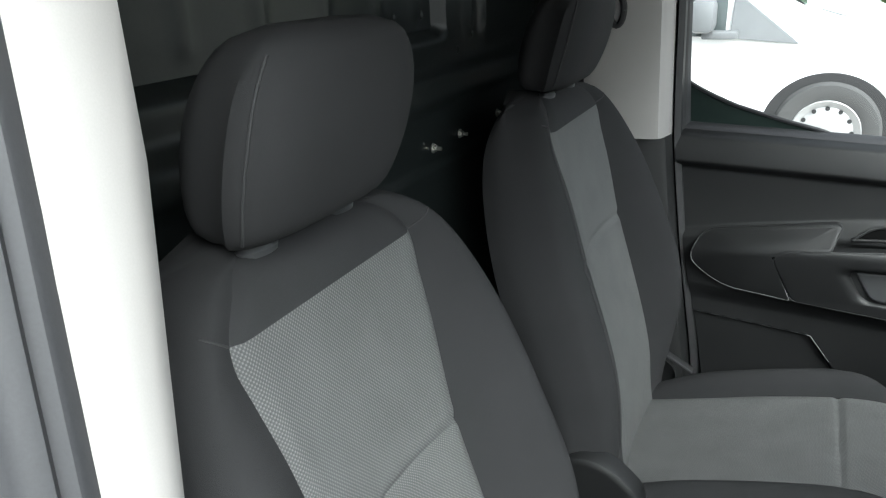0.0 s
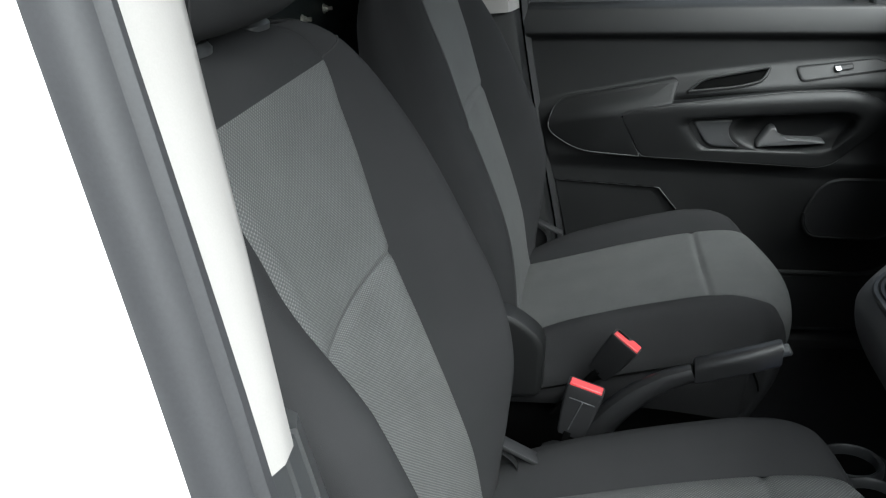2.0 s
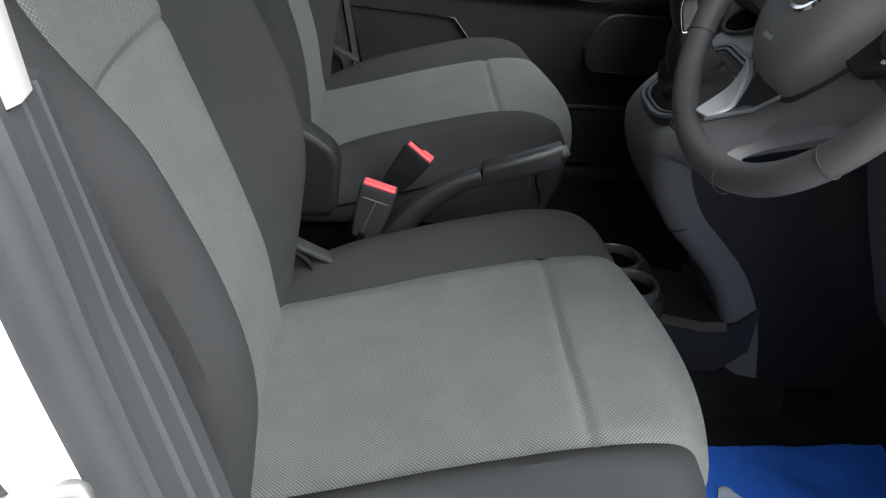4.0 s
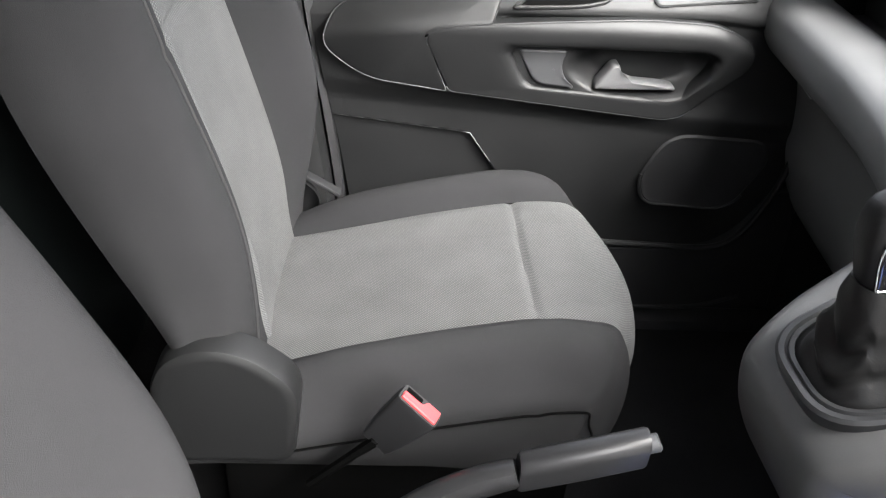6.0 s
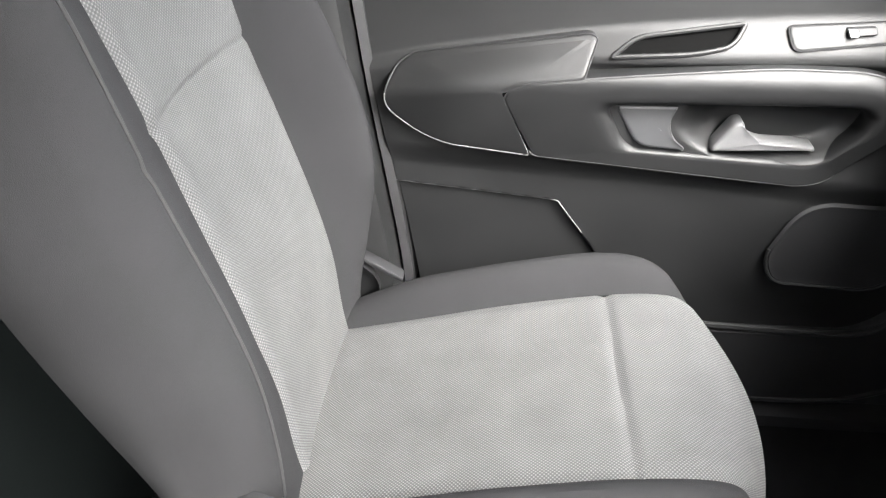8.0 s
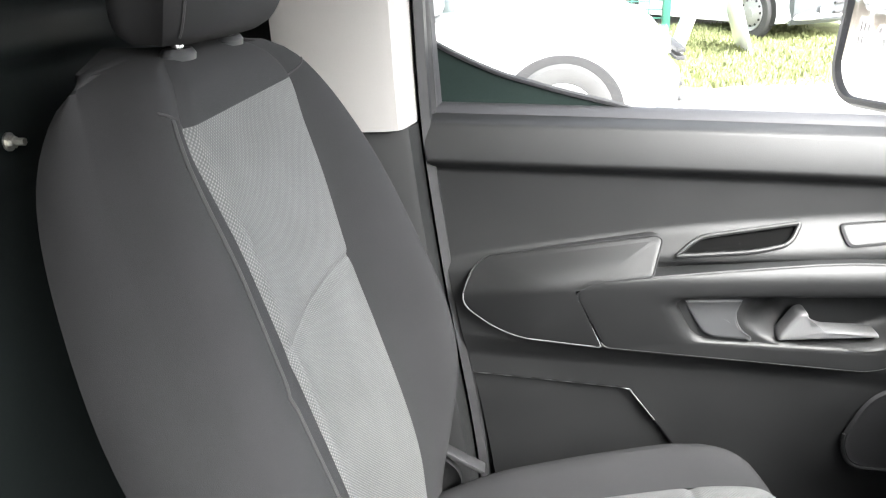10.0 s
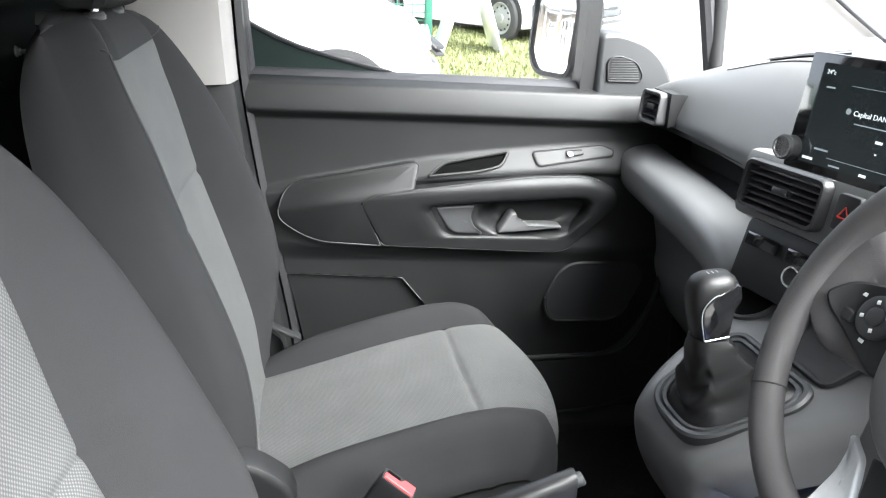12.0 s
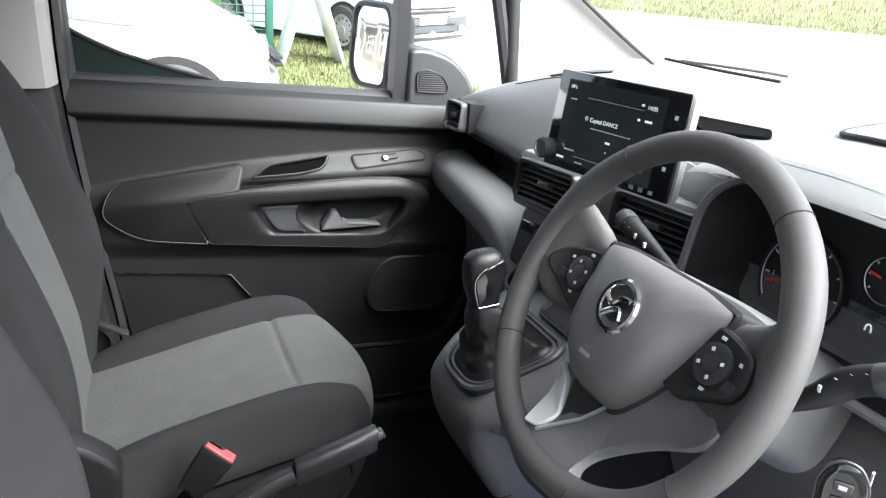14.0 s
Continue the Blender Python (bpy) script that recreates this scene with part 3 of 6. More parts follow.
    skin = [(-0.146, -0.78, 0.16), (-0.134, -0.798, 0.16), (-0.1345, -0.804, 0.16), (-0.140, -0.814, 0.16), (-0.165, -0.836, 0.16), (-0.205, -0.850, 0.16), (-0.225, -0.868, 0.16), (-0.262, -0.880, 0.16), (-0.60, -0.886, 0.16), (-0.60, -0.78, 0.16)]
    return setting(part("body_side_right", loft([ring(skin, z) for z in steps_of(0.30, 1.90, 24)]), PAINT), "white painted body metal behind the door opening", "body")


def far_pillar():
    """The post behind the closed door: pale trim above, dark trim below, rubber seal and white metal outside."""
    shift = curve_of([0.33, 0.55, 0.70, 0.95, 1.10, 1.222, 1.5, 1.9], [0.105, 0.084, 0.069, 0.031, 0.012, 0.0, -0.006, -0.016])

    def ring(pts, z):
        return [(x + (shift(z) if x > -0.24 else 0), MID_Y + (h - 0.03 * max(0.0, z - 1.22)), z) for x, h in pts]

    trim = [(-0.133, 0.790), (-0.132, 0.757), (-0.137, 0.735), (-0.144, 0.705), (-0.150, 0.697)]
    trim += [(-0.150, 0.696), (-0.168, 0.690), (-0.290, 0.684), (-0.312, 0.69), (-0.316, 0.79)]
    setting(part("pillar_trim_upper", loft([ring(trim, z) for z in (1.224, 1.226, 1.30, 1.5, 1.7, 1.88)]), TRIM), "pale beige plastic pillar trim", "trim")
    low = [(-0.133, 0.790), (-0.131, 0.757), (-0.136, 0.735), (-0.140, 0.722), (-0.150, 0.716), (-0.245, 0.70), (-0.262, 0.71), (-0.266, 0.79)]
    setting(part("pillar_trim_lower", loft([ring(low, z) for z in (0.36, 0.55, 0.70, 0.82, 0.95, 1.10, 1.222)]), PLASTIC), "dark grey plastic lower pillar trim", "trim")
    zs = steps_of(0.36, 1.88, 40)
    rub = [(-0.124, 0.838), (-0.112, 0.832), (-0.106, 0.815), (-0.110, 0.797), (-0.117, 0.790), (-0.112, 0.782), (-0.114, 0.768), (-0.126, 0.758), (-0.134, 0.790)]
    setting(part("door_seal", loft([ring(rub, z) for z in zs]), PLASTIC_DEEP), "black rubber door seal", "seal")
    skin = [(-0.130, 0.80), (-0.120, 0.836), (-0.1205, 0.842), (-0.124, 0.858), (-0.136, 0.872), (-0.165, 0.880), (-0.60, 0.884), (-0.60, 0.80)]
    return setting(part("body_side_left", loft([ring(skin, z) for z in steps_of(0.30, 1.90, 24)]), PAINT), "white painted body metal behind the door opening", "body")


far_pillar()
open_pillar()
# ribbed belt guide cover on the pillar beside the passenger's headrest
for k in range(3):
    setting(part("trim", loft([[(-0.268 - 0.030 * k, 0.765, z), (-0.268 - 0.030 * k, 0.752, z), (-0.285 - 0.030 * k, 0.748, z), (-0.294 - 0.030 * k, 0.752, z), (-0.294 - 0.030 * k, 0.765, z)] for z in (0.95, 1.222)]), PLASTIC_SOFT), "dark ribbed plastic pillar trim", "trim")
setting(part("side_lining", boxes(((-0.455, 0.782, 0.40), (-0.318, 0.798, 1.88), 0.004)), STEEL_PANEL), "dark painted steel side panel beside the bulkhead", "wall")
belt = thing("seat_belt", "black seat belt guide loop on the pale pillar trim", "seat belt")
part("guide", tube([(-0.243 + 0.014 * math.cos(a), 0.690, 1.490 + 0.030 * math.sin(a)) for a in steps_of(0, 2 * math.pi, 20)], 0.007, 8), PLASTIC_DEEP, belt)

# door striker on the white metal
STRIKER_AT = (-0.152, -0.829, 1.053)
striker = thing("door_striker", "zinc door striker loop bolted to white metal", "door striker", at=STRIKER_AT)
base = rounded([(-0.016, -0.040), (-0.018, 0.0), (-0.010, 0.040), (0.012, 0.040), (0.020, 0.0), (0.018, -0.040)], 0.012)
STR = pose(0, 0, 0, 0, 0, 30) @ Matrix.Diagonal((0.72, 0.72, 0.80, 1))
part("base_plate", plate(base, [(0, 0), (0.0005, 0.004), (0.002, 0.005)], lambda a, b, h: STR @ Vector((a, -0.014 - h, b))), ZINC, striker)
part("gasket", plate(base, [(-0.004, 0.0), (-0.003, 0.003), (0.002, 0.0031)], lambda a, b, h: STR @ Vector((a, -0.0125 - h, b))), RUBBER, striker)
loop = [STR @ Vector(p) for p in smooth_line([(0.0, -0.018, 0.010), (0.03, -0.022, 0.012), (0.056, -0.024, 0.008), (0.060, -0.024, -0.004), (0.052, -0.024, -0.016), (0.03, -0.022, -0.020), (0.0, -0.018, -0.021)], 6)]
part("loop", tube(loop, 0.0052, 10), ZINC, striker)
for z in (0.022, -0.034):
    part("screw", lathe([(0.0065, 0), (0.0065, 0.003), (0.003, 0.0035), (0.0, 0.002)], 12, STR @ Matrix.Translation((0.0, -0.018, z)) @ pose(0, 0, 0, 90, 0, 0)), ZINC, striker)

# sill under the open driver's door, and the one across
for side in (1, -1):
    setting(part("sill", boxes(((-0.05, side * 0.80 - 0.06, 0.30), (1.05, side * 0.80 + 0.06, FLOOR_Z + 0.025), 0.02)), PLASTIC_DEEP), "black plastic door sill", "sill")

# windscreen, front posts and the header over it
def screen_pt(u, v):
    """u across from -1 to 1, v from its foot up."""
    x = 1.387 - 1.0 * v + 0.26 * v * v - 0.07 * u * u
    return (x, u * (0.80 - 0.06 * v), 1.300 + 0.560 * v)


pane = part("windscreen", sheet(screen_pt, steps_of(1, -1, 20), steps_of(0, 1, 10)), GLASS)
setting(pane, "clear windscreen glass", "window").visible_shadow = False
for side in (1, -1):
    def post(u, t, side=side):
        """The broad inner face of the windscreen post, from the quarter window to the screen."""
        v = 0.02 + 0.96 * t
        sx, sy, sz = screen_pt(side, v)
        qx = 0.925 - 0.055 * t - 0.36 * max(0.0, t - 0.55)
        return (qx + (sx - 0.004 - qx) * u, side * (0.790 - 0.022 * t + 0.008 * math.sin(math.pi * u)) + (sy - side * 0.79) * 0.4 * u, sz)

    setting(part("front_pillar", sheet(post, steps_of(0, 1, 14)[::side], steps_of(0, 1, 20)), TRIM), "pale trimmed windscreen pillar", "pillar")
    setting(part("pillar_back", sheet(lambda u, t: Vector(post(u, t)) + Vector((0.01, side * 0.05, 0)), steps_of(0, 1, 8)[::-side], steps_of(0, 1, 20)), PAINT), "white painted outer face of the pillar", "pillar")
    setting(part("screen_seal", tube([Vector(screen_pt(side, v)) + Vector((-0.006, -side * 0.014, 0)) for v in steps_of(0, 1, 24)], 0.0055, 8), RUBBER), "black rubber windscreen seal", "seal")
    setting(part("quarter_post", tube([(0.905 - 0.055 * t, side * (0.815 - 0.02 * t), 1.17 + 0.60 * t) for t in steps_of(0, 1, 8)], 0.020, 10), PLASTIC_DEEP), "black post of the quarter window", "pillar")
setting(part("header", boxes(((0.52, -0.76, 1.83), (0.64, 0.76, 1.90), 0.02)), LINER), "pale trimmed roof header", "trim")
setting(part("roof_rail", boxes(((-0.30, 0.72, 1.80), (0.60, 0.80, 1.90), 0.02)), LINER), "pale trimmed roof rail", "trim")
setting(part("roof_rail_open_door", boxes(((-0.30, -0.80, 1.80), (0.60, -0.72, 1.90), 0.02)), LINER), "pale trimmed roof rail", "trim")
# scuttle and wiper outside the screen
setting(part("scuttle", boxes(((1.18, -0.78, 1.20), (1.50, 0.78, 1.27), 0.01)), PLASTIC_DEEP), "black plastic scuttle panel", "trim")
wiper = thing("wiper", "black windscreen wiper at rest", "wiper")
part("arm", tube(smooth_line([(1.345, 0.72, 1.318), (1.362, 0.62, 1.320), (1.380, 0.50, 1.322), (1.392, 0.40, 1.322)], 6), 0.004, 6), PLASTIC_DEEP, wiper)
part("blade", tube(smooth_line([(1.20, 0.60, 1.333), (1.24, 0.46, 1.325), (1.27, 0.30, 1.322)], 6), 0.004, 6), PLASTIC_DEEP, wiper)
# inner side walls ahead of the doors, and the wall end of the dashboard
for side in (1, -1):
    setting(part("kick_panel", boxes(((0.84, side * 0.805 - 0.012, 0.30), (1.10, side * 0.805 + 0.012, 1.22), 0.004)), PLASTIC_DEEP), "black plastic side panel of the footwell", "trim")
    setting(part("cowl_side", boxes(((0.90, side * 0.83 - 0.02, 0.60), (1.46, side * 0.83 + 0.02, 1.235), 0.004)), PAINT), "white painted body side ahead of the door", "body")

# plain load space behind the bulkhead
for name, lo, hi in (("load_side_left", (-2.75, 0.845, 0.33), (-0.605, 0.875, 1.90)), ("load_side_right", (-2.75, -0.845, 0.33), (-0.605, -0.815, 1.90)), ("load_roof", (-2.75, -0.84, 1.904), (-0.605, 0.84, 1.935)), ("load_rear", (-2.785, -0.84, 0.33), (-2.755, 0.84, 1.935)), ("load_floor", (-2.75, -0.81, 0.33), (-0.605, 0.84, 0.36))):
    setting(part(name, boxes((lo, hi, 0.006)), PAINT), "plain white van body panel round the load space", "body")


# ---- the passenger's door ----
# paler tone for thin lines that paint the highlights on moulded edges
EDGE_GLINT = material("edge_glint_plastic", (0.14, 0.14, 0.14), 0.45, spread=0.2, coarse=30, bump=0.1)
LATCH_GREY = material("satin_grey_plastic", (0.10, 0.10, 0.102), 0.35, fine=600, bump=0.05)
door = thing("passenger_door", "dark grey plastic door trim of a closed van door", "car door")
BELT = curve_of([-0.16, 0.2, 0.63, 0.92], [1.231, 1.216, 1.196, 1.183])
LEDGE = curve_of([-0.16, -0.104, 0.05, 0.218, 0.42, 0.60, 0.70, 0.92], [0.995, 1.008, 1.034, 1.058, 1.076, 1.086, 1.086, 1.08])
LEDGE_LOW = curve_of([-0.16, -0.09, 0.0, 0.20, 0.46, 0.60, 0.70, 0.92], [0.985, 0.985, 1.000, 1.016, 1.024, 1.026, 1.018, 1.00])


def door_y(x, z):
    """How far in the trim stands."""
    belt = BELT(x)
    y = 0.790
    y -= 0.006 * sstep(belt - 0.115, belt - 0.30, z)
    # rounded pad under the window
    t = (belt - z) / 0.075
    if t < 1:
        y = 0.790 - 0.022 * sstep(1.12, 0.80, t) + 0.020 * max(0.0, 1 - t) ** 1.7
        if t < 0.16:
            y += 0.028 * (1 - t / 0.16) ** 2
    else:
        y -= 0.022 * sstep(1.12, 0.75, t)
    # armrest: out under the ledge line, back in along its foot
    top, low = LEDGE(x), LEDGE_LOW(x)
    fade = sstep(-0.135, 0.02, x) * sstep(0.96, 0.74, x)
    foot = 0.862 - 0.055 * x
    bulge = sstep(top, low, z) * sstep(foot - 0.03, foot + 0.02, z)
    y -= bulge * (0.30 + 0.70 * fade) * (0.019 + 0.010 * sstep(low - 0.016, low - 0.004, z) * sstep(0.16, 0.30, x))
    # lower panel steps back, with a lip that turns down before the speaker
    lip = 0.806 - 0.095 * (x + 0.076) - 1.3 * max(0, x - 0.195)
    y += 0.010 * sstep(lip + 0.002, lip - 0.002, z)
    # the speaker's swollen surround and the pocket under it
    y -= 0.022 * math.exp(-(((x - 0.64) / 0.17) ** 4 + ((z - 0.735) / 0.115) ** 4))
    return y


def door_at(x, z):
    return (x, door_y(x, z), z)


def door_edge(z):
    """The rear edge of the trim leans forward toward the foot."""
    return curve_of([0.40, 0.70, 1.00, 1.22], [0.005, -0.040, -0.098, -0.128])(z)


def trim_sheet(u, v):
    z = 0.40 + (BELT(0.3) - 0.40) * v
    x0 = door_edge(z)
    x = x0 + (0.90 - x0) * u
    z = 0.40 + (BELT(x) - 0.40) * v
    x, y, z = door_at(x, z)
    return (x, y + 0.026 * in_hole(x, z) + 0.050 * inside(PULL, x, z), z)


HOLE = rounded([(0.246, 1.022), (0.278, 1.046), (0.425, 1.066), (0.408, 1.040), (0.36, 1.030)], [0.004, 0.02, 0.006, 0.02, 0.03])


def in_hole(x, z):
    """1 inside the outline of the pocket on the ledge."""
    if not (0.24 < x < 0.43 and 1.02 < z < 1.07):
        return 0
    mid = sum(HOLE, Vector((0, 0))) / len(HOLE)
    x, z = mid.x + (x - mid.x) * 1.05, mid.y + (z - mid.y) * 1.16
    return inside(HOLE, x, z)


def inside(outline, x, z):
    """1 inside a closed outline."""
    within = 0
    for p, q in zip(outline, outline[1:] + outline[:1]):
        if (p.y > z) != (q.y > z) and x < p.x + (q.x - p.x) * (z - p.y) / (q.y - p.y):
            within = 1 - within
    return within


part("window_ledge", sheet(lambda u, v: (-0.128 + 1.03 * u, 0.813 + 0.03 * v, BELT(-0.128 + 1.03 * u) + 0.004 * math.sin(math.pi * v) + 0.012 * v), steps_of(1, 0, 40), steps_of(0, 1, 6)), RUBBER, door, "black rubber window strip")
part("outer_skin", boxes(((-0.135, 0.845, 0.33), (0.94, 0.875, 1.20), 0.01)), PAINT, door)


def on_door(extra):
    """Puts a plate's (x, z, height) on the trim, standing out by height plus extra."""
    return lambda a, b, h: (a, door_y(a, b) - h - extra, b)


def flat_door(y):
    return lambda a, b, h: (a, y - h, b)


# one swelling carries the elbow pad and the frame of the pull handle
CREST_Z = curve_of([-0.08, 0.10, 0.30, 0.47, 0.60, 0.67], [0.966, 0.994, 1.000, 1.004, 1.000, 0.972])


def arm_y(a, b):
    zc = CREST_Z(a)
    y = 0.727 + 0.040 * sstep(zc - 0.006, zc + 0.052, b)
    y += 0.026 * max(0.0, min(1.0, (zc - 0.012 - b) / 0.12)) ** 1.1
    y += 0.026 * sstep(0.07, -0.085, a) + 0.012 * sstep(0.60, 0.69, a)
    return min(y, door_y(a, b) - 0.003)


pad = rounded([(-0.078, 0.945), (-0.050, 1.012), (0.215, 1.052), (0.227, 1.046), (0.209, 1.001), (0.125, 0.991), (0.098, 0.973), (0.143, 0.873), (-0.010, 0.892)], [0.03, 0.035, 0.01, 0.006, 0.006, 0.02, 0.012, 0.004, 0.05])


def pad_place(a, b, h):
    return (a, arm_y(a, b) - h, b)


part("elbow_pad", plate(pad, [(0.0, -0.040), (0.0004, -0.003), (0.0015, -0.0005), (0.004, 0.0), (0.007, 0.0)], pad_place), PLASTIC, door)
line = [pad_place(p.x, p.y, -0.001) for p in pad]
part("pad_gap", tube([q for q, p in zip(line, pad) if p.y > 0.96], 0.0016, 5), PLASTIC_DEEP, door)
# highlight along the pad's lower joint, put in as a paler tube
part("pad_joint_glint", tube([q for q, p in zip(line[-14:] + line[:8], pad[-14:] + pad[:8]) if p.y <= 0.965], 0.0011, 5), EDGE_GLINT, door, "pale line painting the highlight along the moulded joint")

# pull handle: a framed hollow
outer = rounded([(0.098, 0.973), (0.124, 0.993), (0.300, 1.008), (0.470, 1.020), (0.600, 1.018), (0.668, 0.985), (0.668, 0.945), (0.575, 0.846), (0.540, 0.838), (0.147, 0.873)], [0.02, 0.03, 0.1, 0.05, 0.05, 0.04, 0.05, 0.05, 0.03, 0.01], 8)
inner = rounded([(0.250, 0.950), (0.262, 0.962), (0.320, 0.963), (0.480, 0.966), (0.585, 0.967), (0.606, 0.955), (0.602, 0.925), (0.566, 0.884), (0.540, 0.878), (0.285, 0.891)], [0.012, 0.015, 0.03, 0.03, 0.02, 0.012, 0.03, 0.02, 0.015, 0.03], 8)
bezel_place = pad_place
part("pull_frame", frame_ring(outer, inner, [(0.0, -0.05), (0.0, -0.003), (0.015, -0.0005), (0.04, 0.0), (0.1, 0.0), (0.2, 0.0), (0.35, 0.0), (0.5, 0.0), (0.65, 0.0), (0.8, 0.0), (0.88, -0.002), (0.95, -0.007), (0.985, -0.014), (1.0, -0.022), (1.0, -0.050)], bezel_place), PLASTIC, door, "smooth dark pull handle frame")
line = [bezel_place(p.x, p.y, -0.002) for p in outer]
part("frame_gap", tube([q for q, p in zip(line, outer) if p.y > 0.90], 0.0015, 5), PLASTIC_DEEP, door)
low_line = [q for q, p in zip(line, outer) if p.y <= 0.905]
# painted highlight along the frame's lower joint
part("frame_joint_glint", tube(low_line, 0.0013, 5), EDGE_GLINT, door, "pale line painting the highlight along the moulded joint")
PULL = [p + (p - Vector((0.43, 0.92))).normalized() * 0.010 for p in inner]
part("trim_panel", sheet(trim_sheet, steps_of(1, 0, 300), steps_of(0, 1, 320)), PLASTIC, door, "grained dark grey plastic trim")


def recess(a, b):
    """The back of the hollow: a shallow grip behind, a deep bowl round the lever."""
    d = ((a - 0.492) / 0.140) ** 2 + ((b - 0.930) / 0.056) ** 2
    return 0.757 + 0.036 * sstep(1.10, 0.30, d) + 0.30 * max(0.0, 0.897 - b) * sstep(0.36, 0.42, a) * -1


def bound(x, way):
    """The hollow's upper or lower rim at x."""
    hits = [p.y + (q.y - p.y) * (x - p.x) / (q.x - p.x) for p, q in zip(inner, inner[1:] + inner[:1]) if p.x != q.x and min(p.x, q.x) <= x <= max(p.x, q.x)]
    return (max(hits) if way > 0 else min(hits)) + way * 0.004


def hollow_at(u, v):
    x0, x1 = min(p.x for p in inner) + 0.0005, max(p.x for p in inner) - 0.0005
    x = x0 + (x1 - x0) * u
    z = bound(x, -1) + (bound(x, 1) - bound(x, -1)) * v
    return (x, recess(x, z), z)


part("hollow", sheet(hollow_at, steps_of(1, 0, 90), steps_of(0, 1, 40)), PLASTIC, door, "scooped hollow behind the lever")
tray = rounded([(0.258, 0.955), (0.352, 0.957), (0.340, 0.930), (0.350, 0.905), (0.372, 0.889), (0.296, 0.894)], [0.012, 0.008, 0.03, 0.03, 0.012, 0.02])
part("grip_tray", plate(tray, [(0, -0.004), (0.002, 0.002), (0.005, 0.0035)], lambda a, b, h: (a, 0.7555 + 0.10 * (b - 0.92) - h, b)), PLASTIC_SOFT, door, "lighter grey grip")
blade = rounded([(0.402, 0.890), (0.404, 0.899), (0.430, 0.936), (0.443, 0.937), (0.450, 0.917), (0.468, 0.909), (0.520, 0.904), (0.552, 0.899), (0.555, 0.891)], [0.004, 0.006, 0.007, 0.006, 0.012, 0.02, 0.02, 0.006, 0.004], 6)
part("latch_lever", plate(blade, [(0, -0.020), (0.0006, 0.004), (0.002, 0.008), (0.0045, 0.010)], lambda a, b, h: (a, 0.758 + 0.10 * (b - 0.90) + 0.012 * sstep(0.46, 0.56, a) - h, b)), LATCH_GREY, door, "satin grey door latch lever")

# pocket hole on the ledge and the switch plate
hole = HOLE
line = [on_door(0.002)(p.x, p.y, 0) for p in hole]
# near-black plate just inside the rim, painting the shade in the pocket
part("pocket_shade", plate([p.lerp(Vector((0.345, 1.044)), 0.04) for p in hole], [(0, 0.0), (0.002, 0.0)], lambda a, b, h: (a, door_y(a, b) + 0.004, b)), MATT, door)
part("hole_lip", tube(line + line[:1], 0.0036, 8), PLASTIC, door)
swp = rounded([(0.478, 1.066), (0.640, 1.077), (0.668, 1.066), (0.664, 1.054), (0.486, 1.037)], [0.008, 0.012, 0.012, 0.012, 0.012])
part("switch_plate", plate(swp, [(0, -0.004), (0.0006, 0.003), (0.003, 0.0045)], on_door(0.001)), PLASTIC, door, "dark window switch plate")
line = [on_door(0.0035)(p.x, p.y, 0) for p in swp]
part("plate_joint", tube(line + line[:1], 0.0011, 5), PLASTIC_DEEP, door)
sw = rounded([(0.553, 1.067), (0.592, 1.070), (0.594, 1.060), (0.556, 1.056)], 0.003)
part("window_switch", plate(sw, [(0, 0.0), (0.0005, 0.006), (0.002, 0.0075)], on_door(0.004)), PLASTIC_DEEP, door)
lift = rounded([(0.553, 1.066), (0.566, 1.067), (0.568, 1.058), (0.556, 1.057)], 0.002)
part("switch_lift", plate(lift, [(0, 0.0), (0.0005, 0.004), (0.002, 0.005)], on_door(0.010)), SATIN, door)

# speaker grille, pocket edge and lower lines
grille = rounded([(0.520, 0.715), (0.560, 0.812), (0.745, 0.806), (0.770, 0.765), (0.725, 0.672), (0.690, 0.655), (0.540, 0.664)], [0.03, 0.05, 0.03, 0.03, 0.05, 0.03, 0.025], 7)
part("speaker_grille", plate(grille, [(0, -0.001), (0.005, 0.002), (0.010, 0.001), (0.014, 0.0012)], lambda a, b, h: (a, 0.757 - h, b)), PLASTIC_DEEP, door, "black speaker grille")
turn = next(i for i, p in enumerate(grille) if p.y >= 0.73)
line = [(p.x, 0.7555, p.y) for p in grille[turn:] + grille[:turn] if p.y < 0.73]
part("grille_lip", tube(line, 0.0030, 8), PLASTIC, door)
edge = smooth_line([(0.38, 0.766, 0.566), (0.56, 0.764, 0.562), (0.70, 0.762, 0.562), (0.76, 0.760, 0.60), (0.80, 0.759, 0.70), (0.815, 0.760, 0.80)], 8)
part("pocket_lip", tube(edge, 0.0065, 8), PLASTIC, door)
pocket = rounded([(0.10, 0.40), (0.10, 0.556), (0.70, 0.556), (0.75, 0.59), (0.80, 0.70), (0.86, 0.70), (0.88, 0.40)], [0.02, 0.01, 0.05, 0.04, 0.05, 0.02, 0.02])
part("door_pocket", plate(pocket, [(0, 0.0), (0.002, 0.016), (0.006, 0.02)], flat_door(0.784), False), PLASTIC_DEEP, door)
# painted highlight that follows the lip of the lower panel
line = [(x, door_y(x, 0.806 - 0.095 * (x + 0.076)) - 0.001, 0.806 - 0.095 * (x + 0.076)) for x in steps_of(-0.062, 0.196, 16)] + [(0.196 + 0.042 * t, 0.782, 0.780 - 0.055 * t) for t in steps_of(0.1, 1, 8)]
part("lower_lip_glint", tube(line, 0.0011, 6), EDGE_GLINT, door, "pale line painting the highlight along the lip")
line = smooth_line([(0.42, 0.772, 0.402), (0.62, 0.764, 0.404), (0.72, 0.763, 0.412), (0.80, 0.764, 0.44)], 6)
part("foot_lip", tube(line, 0.005, 8), PLASTIC, door)

